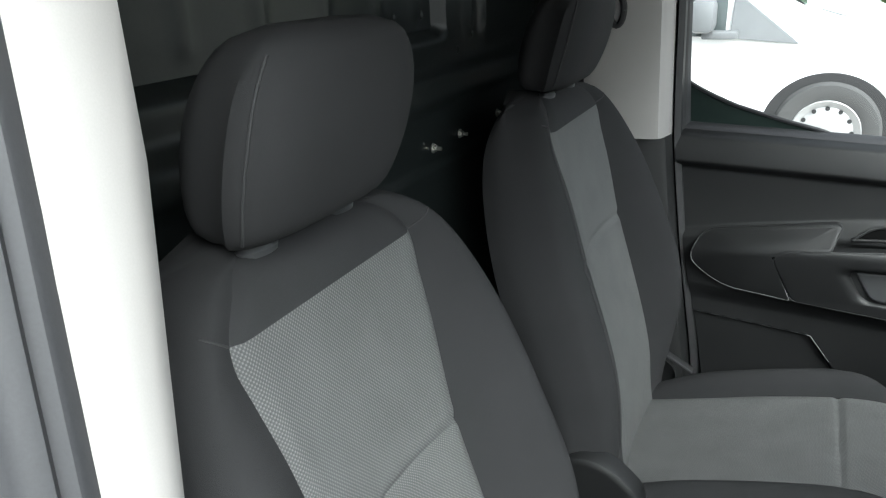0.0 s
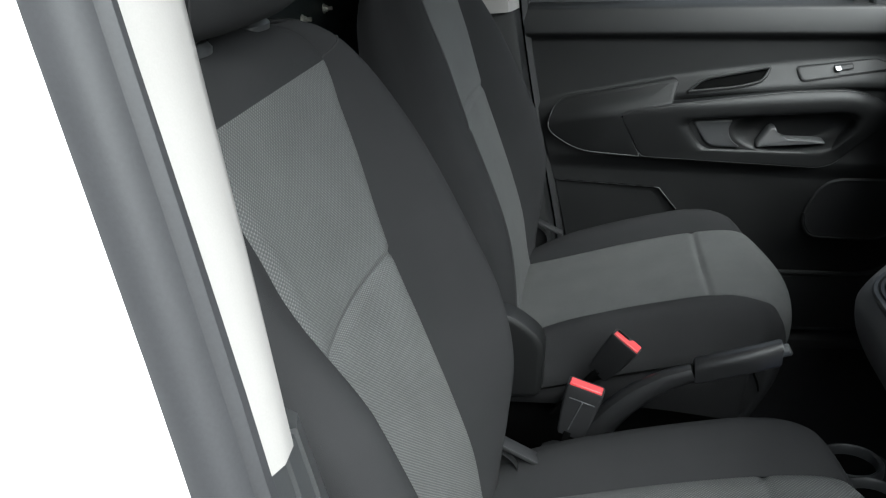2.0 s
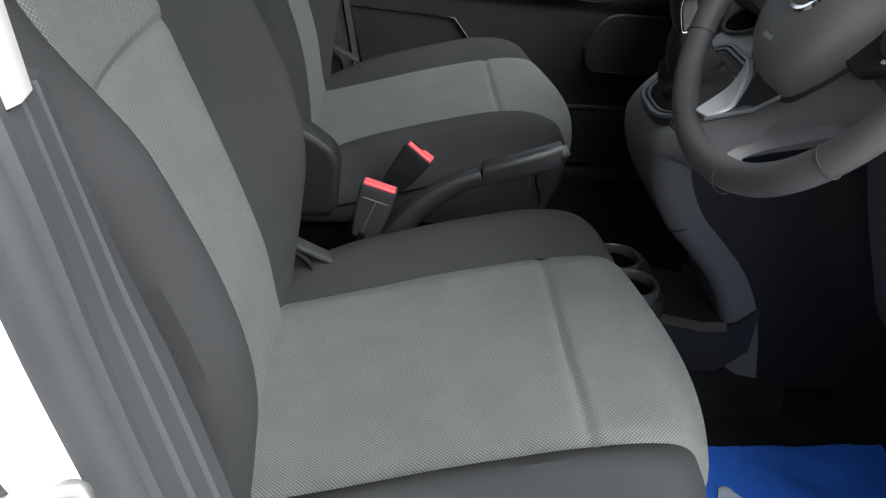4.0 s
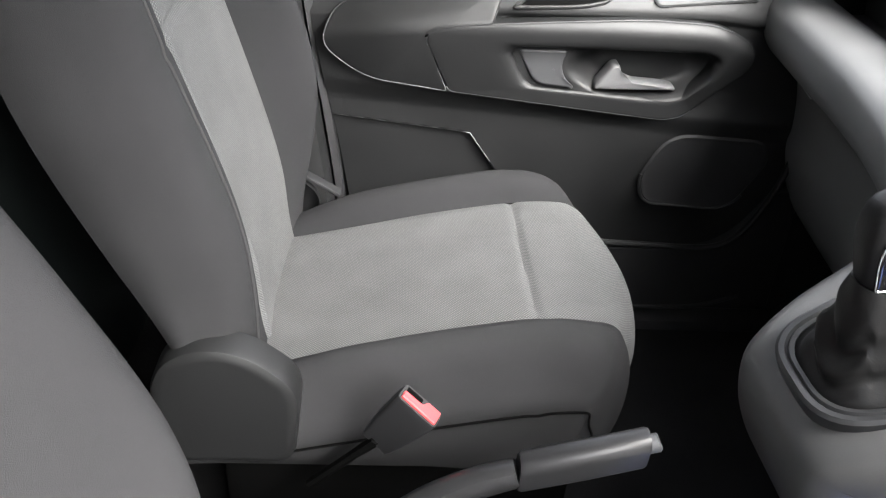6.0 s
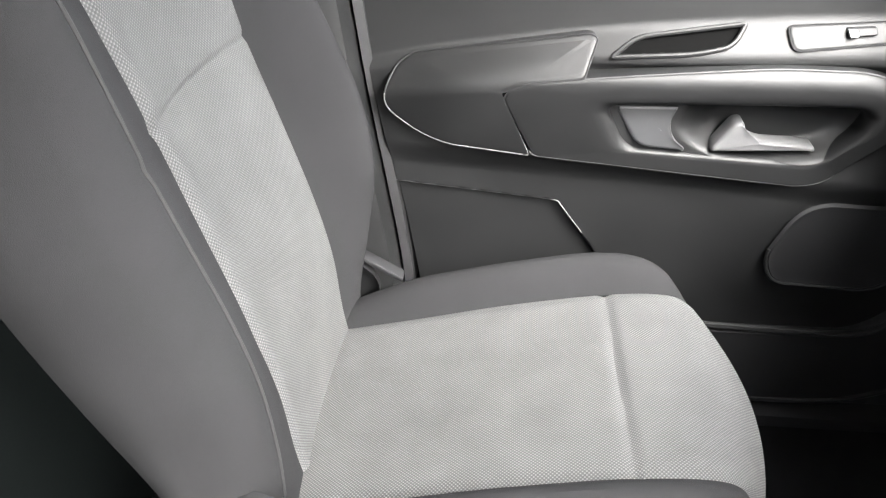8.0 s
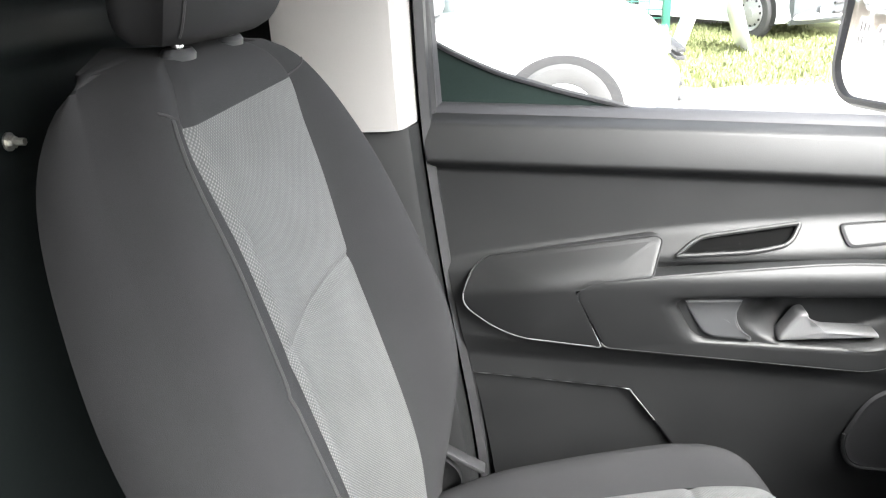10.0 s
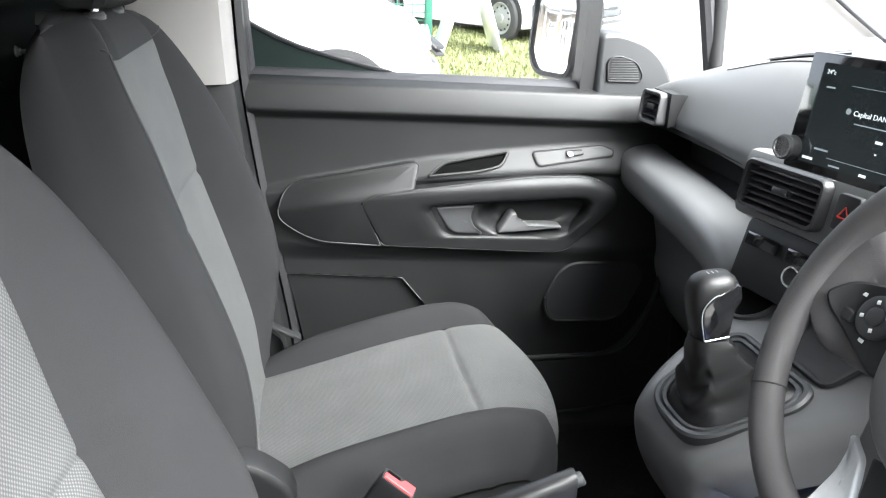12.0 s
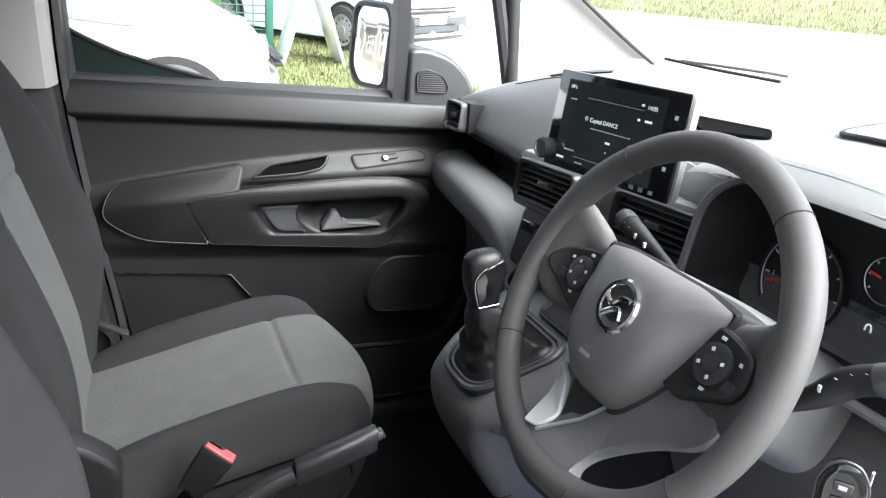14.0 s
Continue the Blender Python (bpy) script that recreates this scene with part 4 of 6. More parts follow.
# window: glass, dark lower corner, sail with tweeter
wpane = part("window_pane", sheet(lambda u, v: (-0.14 + 0.745 * u, 0.852 - 0.05 * v, BELT(-0.14 + 0.745 * u) + 0.01 + 0.62 * v), steps_of(0, 1, 6), steps_of(0, 1, 6)), GLASS, door, "clear window glass")
wpane.visible_shadow = False
qpane = part("quarter_pane", sheet(lambda u, v: (0.635 + (0.25 - 0.05 * v) * u, 0.850 - 0.05 * v, 1.19 + 0.60 * v), steps_of(0, 1, 4), steps_of(0, 1, 4)), GLASS, door, "clear quarter glass")
qpane.visible_shadow = False
part("division_bar", loft([[(0.600 + dx, 0.812 - 0.05 * (z - 1.19) + dy, z) for dx, dy in ((-0.016, -0.006), (0.016, -0.006), (0.016, 0.04), (-0.016, 0.04))] for z in (1.18, 1.80)]), PLASTIC_DEEP, door, "black window division bar")
corner = [(-0.130, 1.226), (-0.132, 1.385), (-0.118, 1.338), (-0.090, 1.316), (-0.021, 1.284), (0.022, 1.270), (0.087, 1.251), (0.173, 1.229), (0.190, 1.216)]
corner = [Vector(p) for p in corner]
part("window_corner", plate(corner, [(0, -0.004), (0, 0.003), (0.001, 0.004)], lambda a, b, h: (a, 0.843 - h, b), False), material("dark_green_glass_print", (0.010, 0.018, 0.016), 0.5, bump=0, spec=0.2), door, "dark tinted window corner", smooth=False)
part("corner_seal", tube(smooth_line([(p.x, 0.838, p.y) for p in corner[1:]], 4), 0.0045, 6), RUBBER, door)
part("window_frame", tube(smooth_line([(-0.118, 0.835, 1.23), (-0.128, 0.815, 1.5), (-0.12, 0.79, 1.76), (-0.06, 0.785, 1.80), (0.55, 0.785, 1.79), (0.72, 0.79, 1.72), (0.82, 0.80, 1.50), (0.90, 0.82, 1.22)], 8), 0.017, 8), RUBBER, door)
dome = rounded([(0.612, 1.164), (0.612, 1.318), (0.66, 1.322), (0.735, 1.300), (0.785, 1.250), (0.806, 1.195), (0.80, 1.160)], [0.022, 0.03, 0.05, 0.05, 0.04, 0.022, 0.016], 7)
part("mirror_sail", plate(dome, [(0, -0.04), (0.0005, 0.0), (0.003, 0.010), (0.007, 0.018), (0.011, 0.021), (0.014, 0.022)], lambda a, b, h: (a, 0.815 - h, b)), PLASTIC_SOFT, door, "dark plastic mirror sail")
grid_out = rounded([(0.638, 1.214), (0.634, 1.262), (0.660, 1.272), (0.705, 1.258), (0.722, 1.228), (0.716, 1.212)], [0.008, 0.014, 0.02, 0.02, 0.012, 0.008], 6)
tw = part("tweeter_grille", plate(grid_out, [(0, 0.018), (0.0005, 0.026), (0.002, 0.027), (0.004, 0.0245), (0.006, 0.0242)], lambda a, b, h: (a, 0.815 - h, b)), PLASTIC_DEEP, door, "ribbed tweeter grille")
for k in range(9):
    z = 1.220 + 0.0052 * k
    part("slat", boxes(((0.642 + 0.0006 * k, 0.7885, z), (0.712 - 0.0009 * k * k * 0.4, 0.7912, z + 0.0022), 0.0006)), PLASTIC_SOFT, tw)

# outside mirror
mirror = thing("door_mirror", "black plastic door mirror outside the window", "door mirror")
mc, mn = Vector((0.588, 0.985, 1.302)), Vector((-0.935, -0.35, 0.085)).normalized()
mx = Vector((0, 0, 1)).cross(mn).normalized()
mz = mn.cross(mx)
shape = rounded([(-0.060, -0.098), (-0.066, 0.060), (-0.045, 0.098), (0.075, 0.100), (0.092, 0.080), (0.090, -0.060), (0.060, -0.100)], [0.03, 0.05, 0.03, 0.03, 0.03, 0.04, 0.03], 7)
place = lambda a, b, h: mc + mx * (-a) + mz * b + mn * h
part("mirror_pane", plate(shape, [(0.004, 0.0), (0.02, 0.0)], lambda a, b, h: place(a, b, 0.005 - ((a - 0.013) ** 2 + b * b) / 2.2)), MIRROR, mirror, "convex mirror glass")
part("housing", plate(shape, [(0.006, -0.002), (0.003, 0.008), (-0.006, 0.006), (-0.013, -0.010), (-0.010, -0.05), (0.010, -0.085), (0.04, -0.10)], place), PLASTIC_DEEP, mirror, "black mirror housing")
part("stalk", tube([(0.63, 0.84, 1.22), (0.64, 0.90, 1.215), (0.63, 0.96, 1.22)], [0.03, 0.032, 0.03], 10), PLASTIC_DEEP, mirror)


# ---- dashboard ----
dash = thing("dashboard", "dark grey plastic dashboard with an open shelf", "dashboard")


def dash_top_edge(y):
    """Rear rim of the upper part: x and z where the top rolls over."""
    x = curve_of([-0.80, -0.56, -0.40, -0.24, -0.12, 0.05, 0.14, 0.25, 0.45, 0.60, 0.70, 0.79], [0.74, 0.70, 0.69, 0.70, 0.77, 0.80, 0.82, 0.835, 0.84, 0.81, 0.775, 0.75])(y)
    z = curve_of([-0.80, -0.56, -0.40, -0.24, -0.12, 0.05, 0.14, 0.25, 0.45, 0.60, 0.70, 0.79], [1.255, 1.285, 1.305, 1.300, 1.285, 1.300, 1.312, 1.318, 1.305, 1.268, 1.236, 1.20])(y)
    return x, z


def dash_top(y, s):
    x0, z0 = dash_top_edge(y)
    x1, z1 = 1.387 - 0.07 * (y / 0.8) ** 2 - 0.02, 1.300
    return (x0 + (x1 - x0) * s, y, z0 + (z1 - z0) * max(s, 0.0) ** 0.8 + 0.012 * math.sin(math.pi * min(1, max(s, 0.0) * 1.4)))


ys = steps_of(0.79, -0.79, 90)
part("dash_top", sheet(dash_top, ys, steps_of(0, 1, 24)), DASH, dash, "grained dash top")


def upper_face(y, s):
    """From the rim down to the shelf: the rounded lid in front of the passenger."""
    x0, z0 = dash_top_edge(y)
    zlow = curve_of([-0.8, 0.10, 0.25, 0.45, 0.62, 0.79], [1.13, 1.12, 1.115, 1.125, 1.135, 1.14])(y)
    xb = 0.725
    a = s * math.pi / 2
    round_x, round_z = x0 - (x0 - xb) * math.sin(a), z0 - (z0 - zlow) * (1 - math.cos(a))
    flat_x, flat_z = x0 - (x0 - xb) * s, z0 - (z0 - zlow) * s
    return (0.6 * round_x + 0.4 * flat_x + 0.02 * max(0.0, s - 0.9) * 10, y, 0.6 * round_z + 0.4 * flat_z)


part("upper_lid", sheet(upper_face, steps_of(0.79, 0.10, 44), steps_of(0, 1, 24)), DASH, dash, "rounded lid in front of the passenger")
line = [(upper_face(y, 0.04)[0] - 0.001, y, upper_face(y, 0.04)[2]) for y in steps_of(0.60, 0.16, 30)]
part("lid_joint", tube(line, 0.0012, 5), PLASTIC_DEEP, dash)
# small oval tray on the dash top by the window
tray = rounded([(0.87, 0.44), (0.87, 0.60), (0.97, 0.62), (0.97, 0.44)], 0.035, 6)
part("top_tray", plate(tray, [(0, 0.004), (0.004, 0.007), (0.008, 0.002), (0.012, -0.006), (0.02, -0.008)], lambda a, b, h: (a, b, dash_top(b, (a - dash_top_edge(b)[0]) / (1.367 - 0.07 * (b / 0.8) ** 2 - dash_top_edge(b)[0]))[2] + h)), PLASTIC_SOFT, dash)
part("shelf_back", boxes(((0.86, 0.08, 0.98), (0.88, 0.79, 1.16), 0.0)), CONSOLE, dash)
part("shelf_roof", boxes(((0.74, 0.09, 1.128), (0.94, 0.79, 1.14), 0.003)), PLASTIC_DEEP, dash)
part("shelf_floor", boxes(((0.715, 0.10, 1.028), (0.94, 0.79, 1.040), 0.003)), CONSOLE, dash)


def shelf_bar(y, s):
    """The rounded lip of the shelf, from the door to the console, and the panel under it."""
    xf = curve_of([0.06, 0.12, 0.18, 0.25, 0.40, 0.66, 0.80], [0.620, 0.616, 0.616, 0.622, 0.640, 0.672, 0.690])(y)
    zt = curve_of([0.06, 0.12, 0.18, 0.25, 0.40, 0.66, 0.80], [0.890, 0.945, 1.010, 1.055, 1.076, 1.078, 1.078])(y)
    prof = [(0.096, -0.050), (0.091, -0.012), (0.078, -0.002), (0.046, -0.004), (0.016, -0.012), (-0.001, -0.028), (-0.004, -0.056), (0.006, -0.086), (0.035, -0.115), (0.075, -0.13), (0.10, -0.20), (0.115, -0.30), (0.17, -0.42), (0.26, -0.46)]
    pts = smooth_line([(a, 0, b) for a, b in prof], 4)
    p = pts[min(len(pts) - 1, round(s * (len(pts) - 1)))]
    return (xf + p.x, y, zt + p.z)


part("shelf_bar", sheet(shelf_bar, steps_of(0.79, 0.06, 46), steps_of(0, 1, 48)), DASH, dash, "rounded shelf lip")
part("glovebox_slot", tube([(0.690, 0.655, 0.985), (0.712, 0.60, 0.952)], 0.0022, 5), SATIN, dash)
part("shelf_peg", tube([(0.79, 0.40, 1.038), (0.79, 0.40, 1.075)], [0.014, 0.008], 10), PLASTIC_MID, dash)


# side vent by the door
VENT_GREY = material("silver_grey_plastic", (0.085, 0.085, 0.088), 0.4, fine=700, bump=0.1)


def vent(name, parent, m, w, h, slats, deep=0.03, rim=PLASTIC_GRIP):
    """An air vent in its own plane: a rim, a dark hollow, slats and a slider; m: x right, y up, z out."""
    v = part(name, vent_rim(m, w, h), rim, parent)
    part("hollow", box_m((-w + 0.006, -h + 0.006, -deep - 0.004), (w - 0.006, h - 0.006, -deep), 0.001, m), PLASTIC_DEEP, v)
    for k in range(slats):
        y = -h + 0.012 + (2 * h - 0.024) * (k + 0.5) / slats
        part("slat", box_m((-w + 0.008, -0.0016, -0.011), (w - 0.008, 0.0016, 0.011), 0.001, m @ Matrix.Translation((0, y, -0.012)) @ pose(0, 0, 0, 18, 0, 0)), PLASTIC_DEEP if k % 2 else PLASTIC_SOFT, v)
    part("slider", box_m((-0.014, -0.006, -0.012), (0.014, 0.006, 0.003), 0.003, m @ Matrix.Translation((0, 0.002, 0))), PLASTIC_SOFT, v)
    return v


def vent_rim(m, w, h):
    out = rounded([(-w, -h), (-w, h), (w, h), (w, -h)], 0.014)
    inn = rounded([(-w + 0.009, -h + 0.009), (-w + 0.009, h - 0.009), (w - 0.009, h - 0.009), (w - 0.009, -h + 0.009)], 0.009)
    return frame_ring(out, inn, [(0, -0.04), (0, 0.0), (0.25, 0.004), (0.75, 0.003), (1, -0.004), (1, -0.035)], lambda a, b, k: m @ Vector((a, b, k)))


def facing(x, y, z, turn=0.0, tip=0.0):
    """A frame at a place that faces rearward: x to the right of one who looks at it, y up, z out."""
    return Matrix.Translation((x, y, z)) @ pose(0, 0, 0, 0, 0, turn) @ Matrix(((0, 0, -1, 0), (-1, 0, 0, 0), (0, 1, 0, 0), (0, 0, 0, 1))) @ pose(0, 0, 0, -tip, 0, 0)


vent("side_vent", dash, facing(0.694, 0.682, 1.180, 6, 6), 0.038, 0.034, 3, rim=VENT_GREY)
part("vent_pod", loft([[(x, 0.672 + c * sx * (0.038 - 0.010 * t), 1.180 + s * (0.034 - 0.010 * t)) for c, s, sx in ((-1, -1, 1), (-1, 1, 1), (1, 1, 1), (1, -1, 1))] for x, t in ((0.712, 0), (0.80, 1))]), PLASTIC, dash)

# ---- the middle stack: screen, vents, switches ----
STACK_TURN = 11.0
stack = thing("centre_stack", "dark grey centre stack with two air vents", "centre console")
part("stack_face", box_m((-0.23, -0.055, -0.10), (0.23, 0.045, -0.012), 0.012, facing(0.655, -0.005, 1.165, STACK_TURN, 8)), DASH, stack)
vent("centre_vent", stack, facing(0.626, 0.128, 1.163, STACK_TURN, 8), 0.072, 0.036, 5)
vent("centre_vent", stack, facing(0.672, -0.105, 1.166, STACK_TURN, 8), 0.080, 0.036, 5)
part("hazard_switch", box_m((-0.017, -0.024, -0.01), (0.017, 0.024, 0.004), 0.004, facing(0.646, 0.018, 1.168, STACK_TURN, 8)), PLASTIC_DEEP, stack)
part("hazard_mark", tube([facing(0.646, 0.018, 1.168, STACK_TURN, 8) @ Vector(p) for p in ((-0.008, -0.006, 0.005), (0.008, -0.006, 0.005), (0, 0.008, 0.005), (-0.008, -0.006, 0.005))], 0.0012, 5), NEEDLE, stack)
part("climate_panel", box_m((-0.20, -0.07, -0.10), (0.20, 0.035, 0.0), 0.012, facing(0.655, -0.01, 1.080, STACK_TURN, 14)), PLASTIC_DEEP, stack)
clim = facing(0.655, -0.01, 1.080, STACK_TURN, 14)
for k in range(5):
    part("climate_switch", box_m((-0.185 + 0.076 * k, -0.006, 0.0), (-0.125 + 0.076 * k, 0.014, 0.006), 0.003, clim), GLOSS, stack)
for x in (-0.078, 0.10):
    dial_knob = part("climate_knob", lathe([(0.017, 0), (0.0165, 0.014), (0.014, 0.017), (0.0, 0.017)], 24, clim @ Matrix.Translation((x, -0.020, 0))), PLASTIC_DEEP, stack)
    part("knob_ring", lathe([(0.0135, 0.0165), (0.0145, 0.0182), (0.0118, 0.0182), (0.0115, 0.0165)], 24, clim @ Matrix.Translation((x, -0.020, 0)), False), CHROME, dial_knob, "chrome ring")


screen = thing("touchscreen", "glossy black touchscreen in a silver frame, showing the radio", "screen")
SM = facing(0.649, -0.008, 1.282, 11.7, 7)
SW, SH = 0.128, 0.075
part("casing", box_m((-SW - 0.001, -SH, -0.022), (SW + 0.0035, SH, -0.004), 0.010, SM), SATIN, screen, "silver casing edge")
part("glass_face", box_m((-SW, -SH, -0.004), (SW, SH, 0.002), 0.008, SM), GLOSS, screen)
scr_out = rounded([(-SW + 0.022, -SH + 0.012), (-SW + 0.022, SH - 0.012), (SW - 0.036, SH - 0.012), (SW - 0.036, -SH + 0.012)], 0.003)
disp = part("display", plate(scr_out, [(0, 0.0021), (0.002, 0.0023)], lambda a, b, h: SM @ Vector((a, b, h))), DISPLAY, screen, "dark lit display", smooth=False)
at_scr = lambda x, y: SM @ Matrix.Translation((x, y, 0.0025))
words("outside_temperature", "24°c", 0.0075, at_scr(-0.092, 0.052), DISPLAY_TEXT, disp)
words("station_name", "Capital DANCE", 0.0088, at_scr(-0.016, 0.009), DISPLAY_TEXT, disp)
words("clock", "14:05", 0.0085, at_scr(0.068, 0.045), DISPLAY_TEXT, disp)
for x, y, w, h, m in ((-0.000, -0.003, 0.050, 0.0012, DISPLAY_DIM), (0.022, -0.003, 0.020, 0.0012, DISPLAY_DIM), (-0.087, 0.034, 0.008, 0.0018, DISPLAY_DIM), (0.0, -0.018, 0.006, 0.003, DISPLAY_TEXT), (0.0, -0.032, 0.0016, 0.0016, DISPLAY_TEXT), (-0.075, -0.043, 0.013, 0.002, DISPLAY_DIM), (-0.092, -0.057, 0.010, 0.003, DISPLAY_TEXT), (-0.050, -0.059, 0.010, 0.0018, DISPLAY_DIM), (-0.008, -0.060, 0.006, 0.003, DISPLAY_TEXT), (0.045, -0.043, 0.012, 0.0018, DISPLAY_DIM), (0.066, 0.026, 0.008, 0.003, DISPLAY_TEXT), (0.048, 0.026, 0.003, 0.003, DISPLAY_TEXT), (0.050, 0.047, 0.003, 0.003, DISPLAY_TEXT), (-0.002, 0.040, 0.07, 0.0005, DISPLAY_DIM), (0.0, -0.051, 0.08, 0.0005, DISPLAY_DIM)):
    part("screen_mark", box_m((-0.8 * w, -0.55 * h, -0.0002), (0.8 * w, 0.55 * h, 0.0002), 0, at_scr(x, y)), m, disp, smooth=False)
for x, y in ((-0.052, 0.010),):
    part("station_dot", lathe([(0.0, 0.0), (0.0036, 0.0), (0.0036, 0.0003), (0.0, 0.0003)], 16, at_scr(x, y)), DISPLAY_DIM, disp)
for y in (0.040, 0.005, -0.03):
    part("touch_mark", box_m((-0.003, -0.003, 0), (0.003, 0.003, 0.0004), 0, SM @ Matrix.Translation((SW - 0.017, y, 0.002))), DISPLAY_DIM, screen, smooth=False)
knob = part("volume_knob", lathe([(0.0165, 0), (0.0165, 0.016), (0.014, 0.0185), (0.0125, 0.0185), (0.0125, 0.0165), (0.0, 0.0165)], 28, SM @ Matrix.Translation((-SW + 0.008, -0.050, 0.002))), PLASTIC_DEEP, screen, "round volume knob")
part("knob_ring", lathe([(0.0135, 0.0175), (0.0145, 0.0195), (0.0125, 0.0195), (0.0120, 0.0175)], 28, SM @ Matrix.Translation((-SW + 0.008, -0.050, 0.002))), CHROME, knob, "chrome ring")
for x in (0.062, 0.080, 0.098):
    part("socket_mark", box_m((-0.004, -0.003, 0), (0.004, 0.003, 0.0005), 0, SM @ Matrix.Translation((x, -SH + 0.008, 0.002))), GREY_PRINT, screen, smooth=False)

# ---- console nose with the gear lever ----
console = thing("gear_console", "dark grey plastic gear console under the dashboard", "centre console")
NOSE = [(0.70, 1.016), (0.62, 0.988), (0.54, 0.952), (0.47, 0.913), (0.435, 0.880), (0.428, 0.850), (0.440, 0.800), (0.475, 0.735), (0.525, 0.680), (0.572, 0.625), (0.610, 0.55), (0.640, 0.44), (0.645, 0.40)]
nose_pts = smooth_line([(a, 0, b) for a, b in NOSE], 6)
WIDE = curve_of([0.0, 0.09, 0.18, 0.30, 0.42, 0.55, 0.75, 1.0], [0.205, 0.190, 0.152, 0.114, 0.102, 0.103, 0.106, 0.11])


def nose(u, s):
    at = min(s * (len(nose_pts) - 1), len(nose_pts) - 1.001)
    p = nose_pts[int(at)].lerp(nose_pts[int(at) + 1], at - int(at))
    w = WIDE(s)
    k = abs(u)
    back = 0.0
    if k > 0.72:
        back = 0.055 * (1 - math.sqrt(max(0.0, 1 - ((k - 0.72) / 0.28) ** 2)))
    q = nose_pts[min(len(nose_pts) - 1, round(s * (len(nose_pts) - 1)) + 1)] - nose_pts[max(0, round(s * (len(nose_pts) - 1)) - 1)]
    n = Vector((q.z, 0, -q.x)).normalized()
    return (p.x - n.x * back, w * u + 0.003, p.z - n.z * back)


us = steps_of(1, -1, 40)
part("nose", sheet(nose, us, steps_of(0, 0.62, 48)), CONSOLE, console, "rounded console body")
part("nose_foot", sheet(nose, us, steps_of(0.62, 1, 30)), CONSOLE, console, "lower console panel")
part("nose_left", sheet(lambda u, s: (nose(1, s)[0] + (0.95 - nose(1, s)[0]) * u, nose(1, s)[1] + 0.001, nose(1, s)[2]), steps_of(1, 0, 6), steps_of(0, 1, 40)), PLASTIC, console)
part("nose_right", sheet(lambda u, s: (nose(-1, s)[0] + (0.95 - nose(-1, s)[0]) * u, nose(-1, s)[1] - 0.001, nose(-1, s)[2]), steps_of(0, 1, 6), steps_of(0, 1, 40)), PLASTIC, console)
# frame of the gear boot on the sloping top
SLOPE_M = Matrix.Translation((0.505, 0.003, 0.9345)) @ pose(0, 0, 0, 0, -27.5, 0)
bo = rounded([(-0.082, -0.066), (-0.082, 0.066), (0.055, 0.094), (0.085, 0.080), (0.085, -0.080), (0.055, -0.094)], [0.05, 0.05, 0.025, 0.025, 0.025, 0.025], 8)
bi = rounded([(-0.066, -0.052), (-0.066, 0.052), (0.048, 0.076), (0.070, 0.066), (0.070, -0.066), (0.048, -0.076)], [0.04, 0.04, 0.02, 0.02, 0.02, 0.02], 8)
part("boot_frame", frame_ring(bo, bi, [(0, -0.012), (0, 0.004), (0.2, 0.007), (0.5, 0.0065), (0.62, 0.003), (0.75, 0.006), (1.0, 0.005), (1.0, -0.006)], lambda a, b, h: SLOPE_M @ Vector((a, b, h))), PLASTIC_SOFT, console, "oval boot frame")
lever = thing("gear_lever", "gear lever with a chrome-trimmed knob and leather boot", "gear lever")
rings = []
KNOB_FOOT = Vector((0.471, -0.002, 1.016))
for k in range(29):
    t = k / 28
    ring = []
    for j, p in enumerate(bi):
        base = SLOPE_M @ Vector((p.x, p.y, 0.002))
        a = math.atan2(p.y, p.x)
        top = KNOB_FOOT + Vector((0.026 * math.cos(a), 0.023 * math.sin(a), 0.006))
        q = base.lerp(top, t)
        pinch = math.sin(math.pi * min(1, t * 1.1)) * (0.10 + 0.06 * math.sin(3 * a + 5 * t))
        mid = (SLOPE_M @ Vector((0, 0, 0.002))).lerp(KNOB_FOOT, t)
        q = q.lerp(Vector((mid.x, mid.y, q.z)), pinch)
        q.z -= 0.018 * math.sin(math.pi * t) * abs(math.cos(2.5 * a + 1.0))
        fold = 1 + 0.10 * math.sin(math.pi * t) * math.sin(17 * t + 2.2 * math.sin(2 * a + 0.7))
        q.x, q.y = mid.x + (q.x - mid.x) * fold, mid.y + (q.y - mid.y) * fold
        ring.append(q)
    rings.append(ring)
part("boot", loft(rings, caps=(False, True)), LEATHER, lever, "black leather gear boot")
KM = Matrix.Translation(KNOB_FOOT) @ pose(0, 0, 0, 0, -7, 0) @ Matrix.Diagonal((0.84, 0.86, 0.93, 1))
KNOB_RINGS = ((0.0, -0.022, 0.020, 0.018), (0.012, -0.027, 0.022, 0.021), (0.030, -0.032, 0.024, 0.024), (0.044, -0.035, 0.026, 0.0258), (0.052, -0.036, 0.034, 0.0268), (0.062, -0.0365, 0.039, 0.0275), (0.074, -0.0355, 0.0395, 0.0272), (0.084, -0.033, 0.037, 0.0252), (0.091, -0.029, 0.033, 0.022), (0.096, -0.023, 0.027, 0.017), (0.099, -0.013, 0.016, 0.009))
knob_wide = curve_of([r[0] for r in KNOB_RINGS], [r[3] for r in KNOB_RINGS])
rings = []
for z, x0, x1, b in KNOB_RINGS:
    rings.append([KM @ Vector(((x0 + x1) / 2 + math.copysign(abs(math.cos(t)) ** 0.75, math.cos(t)) * (x1 - x0) / 2, math.copysign(abs(math.sin(t)) ** 0.7, math.sin(t)) * b, z)) for t in steps_of(0, 2 * math.pi, 36)[:-1]])
part("gear_knob", loft(rings), LEATHER, lever, "rounded dark gear knob")
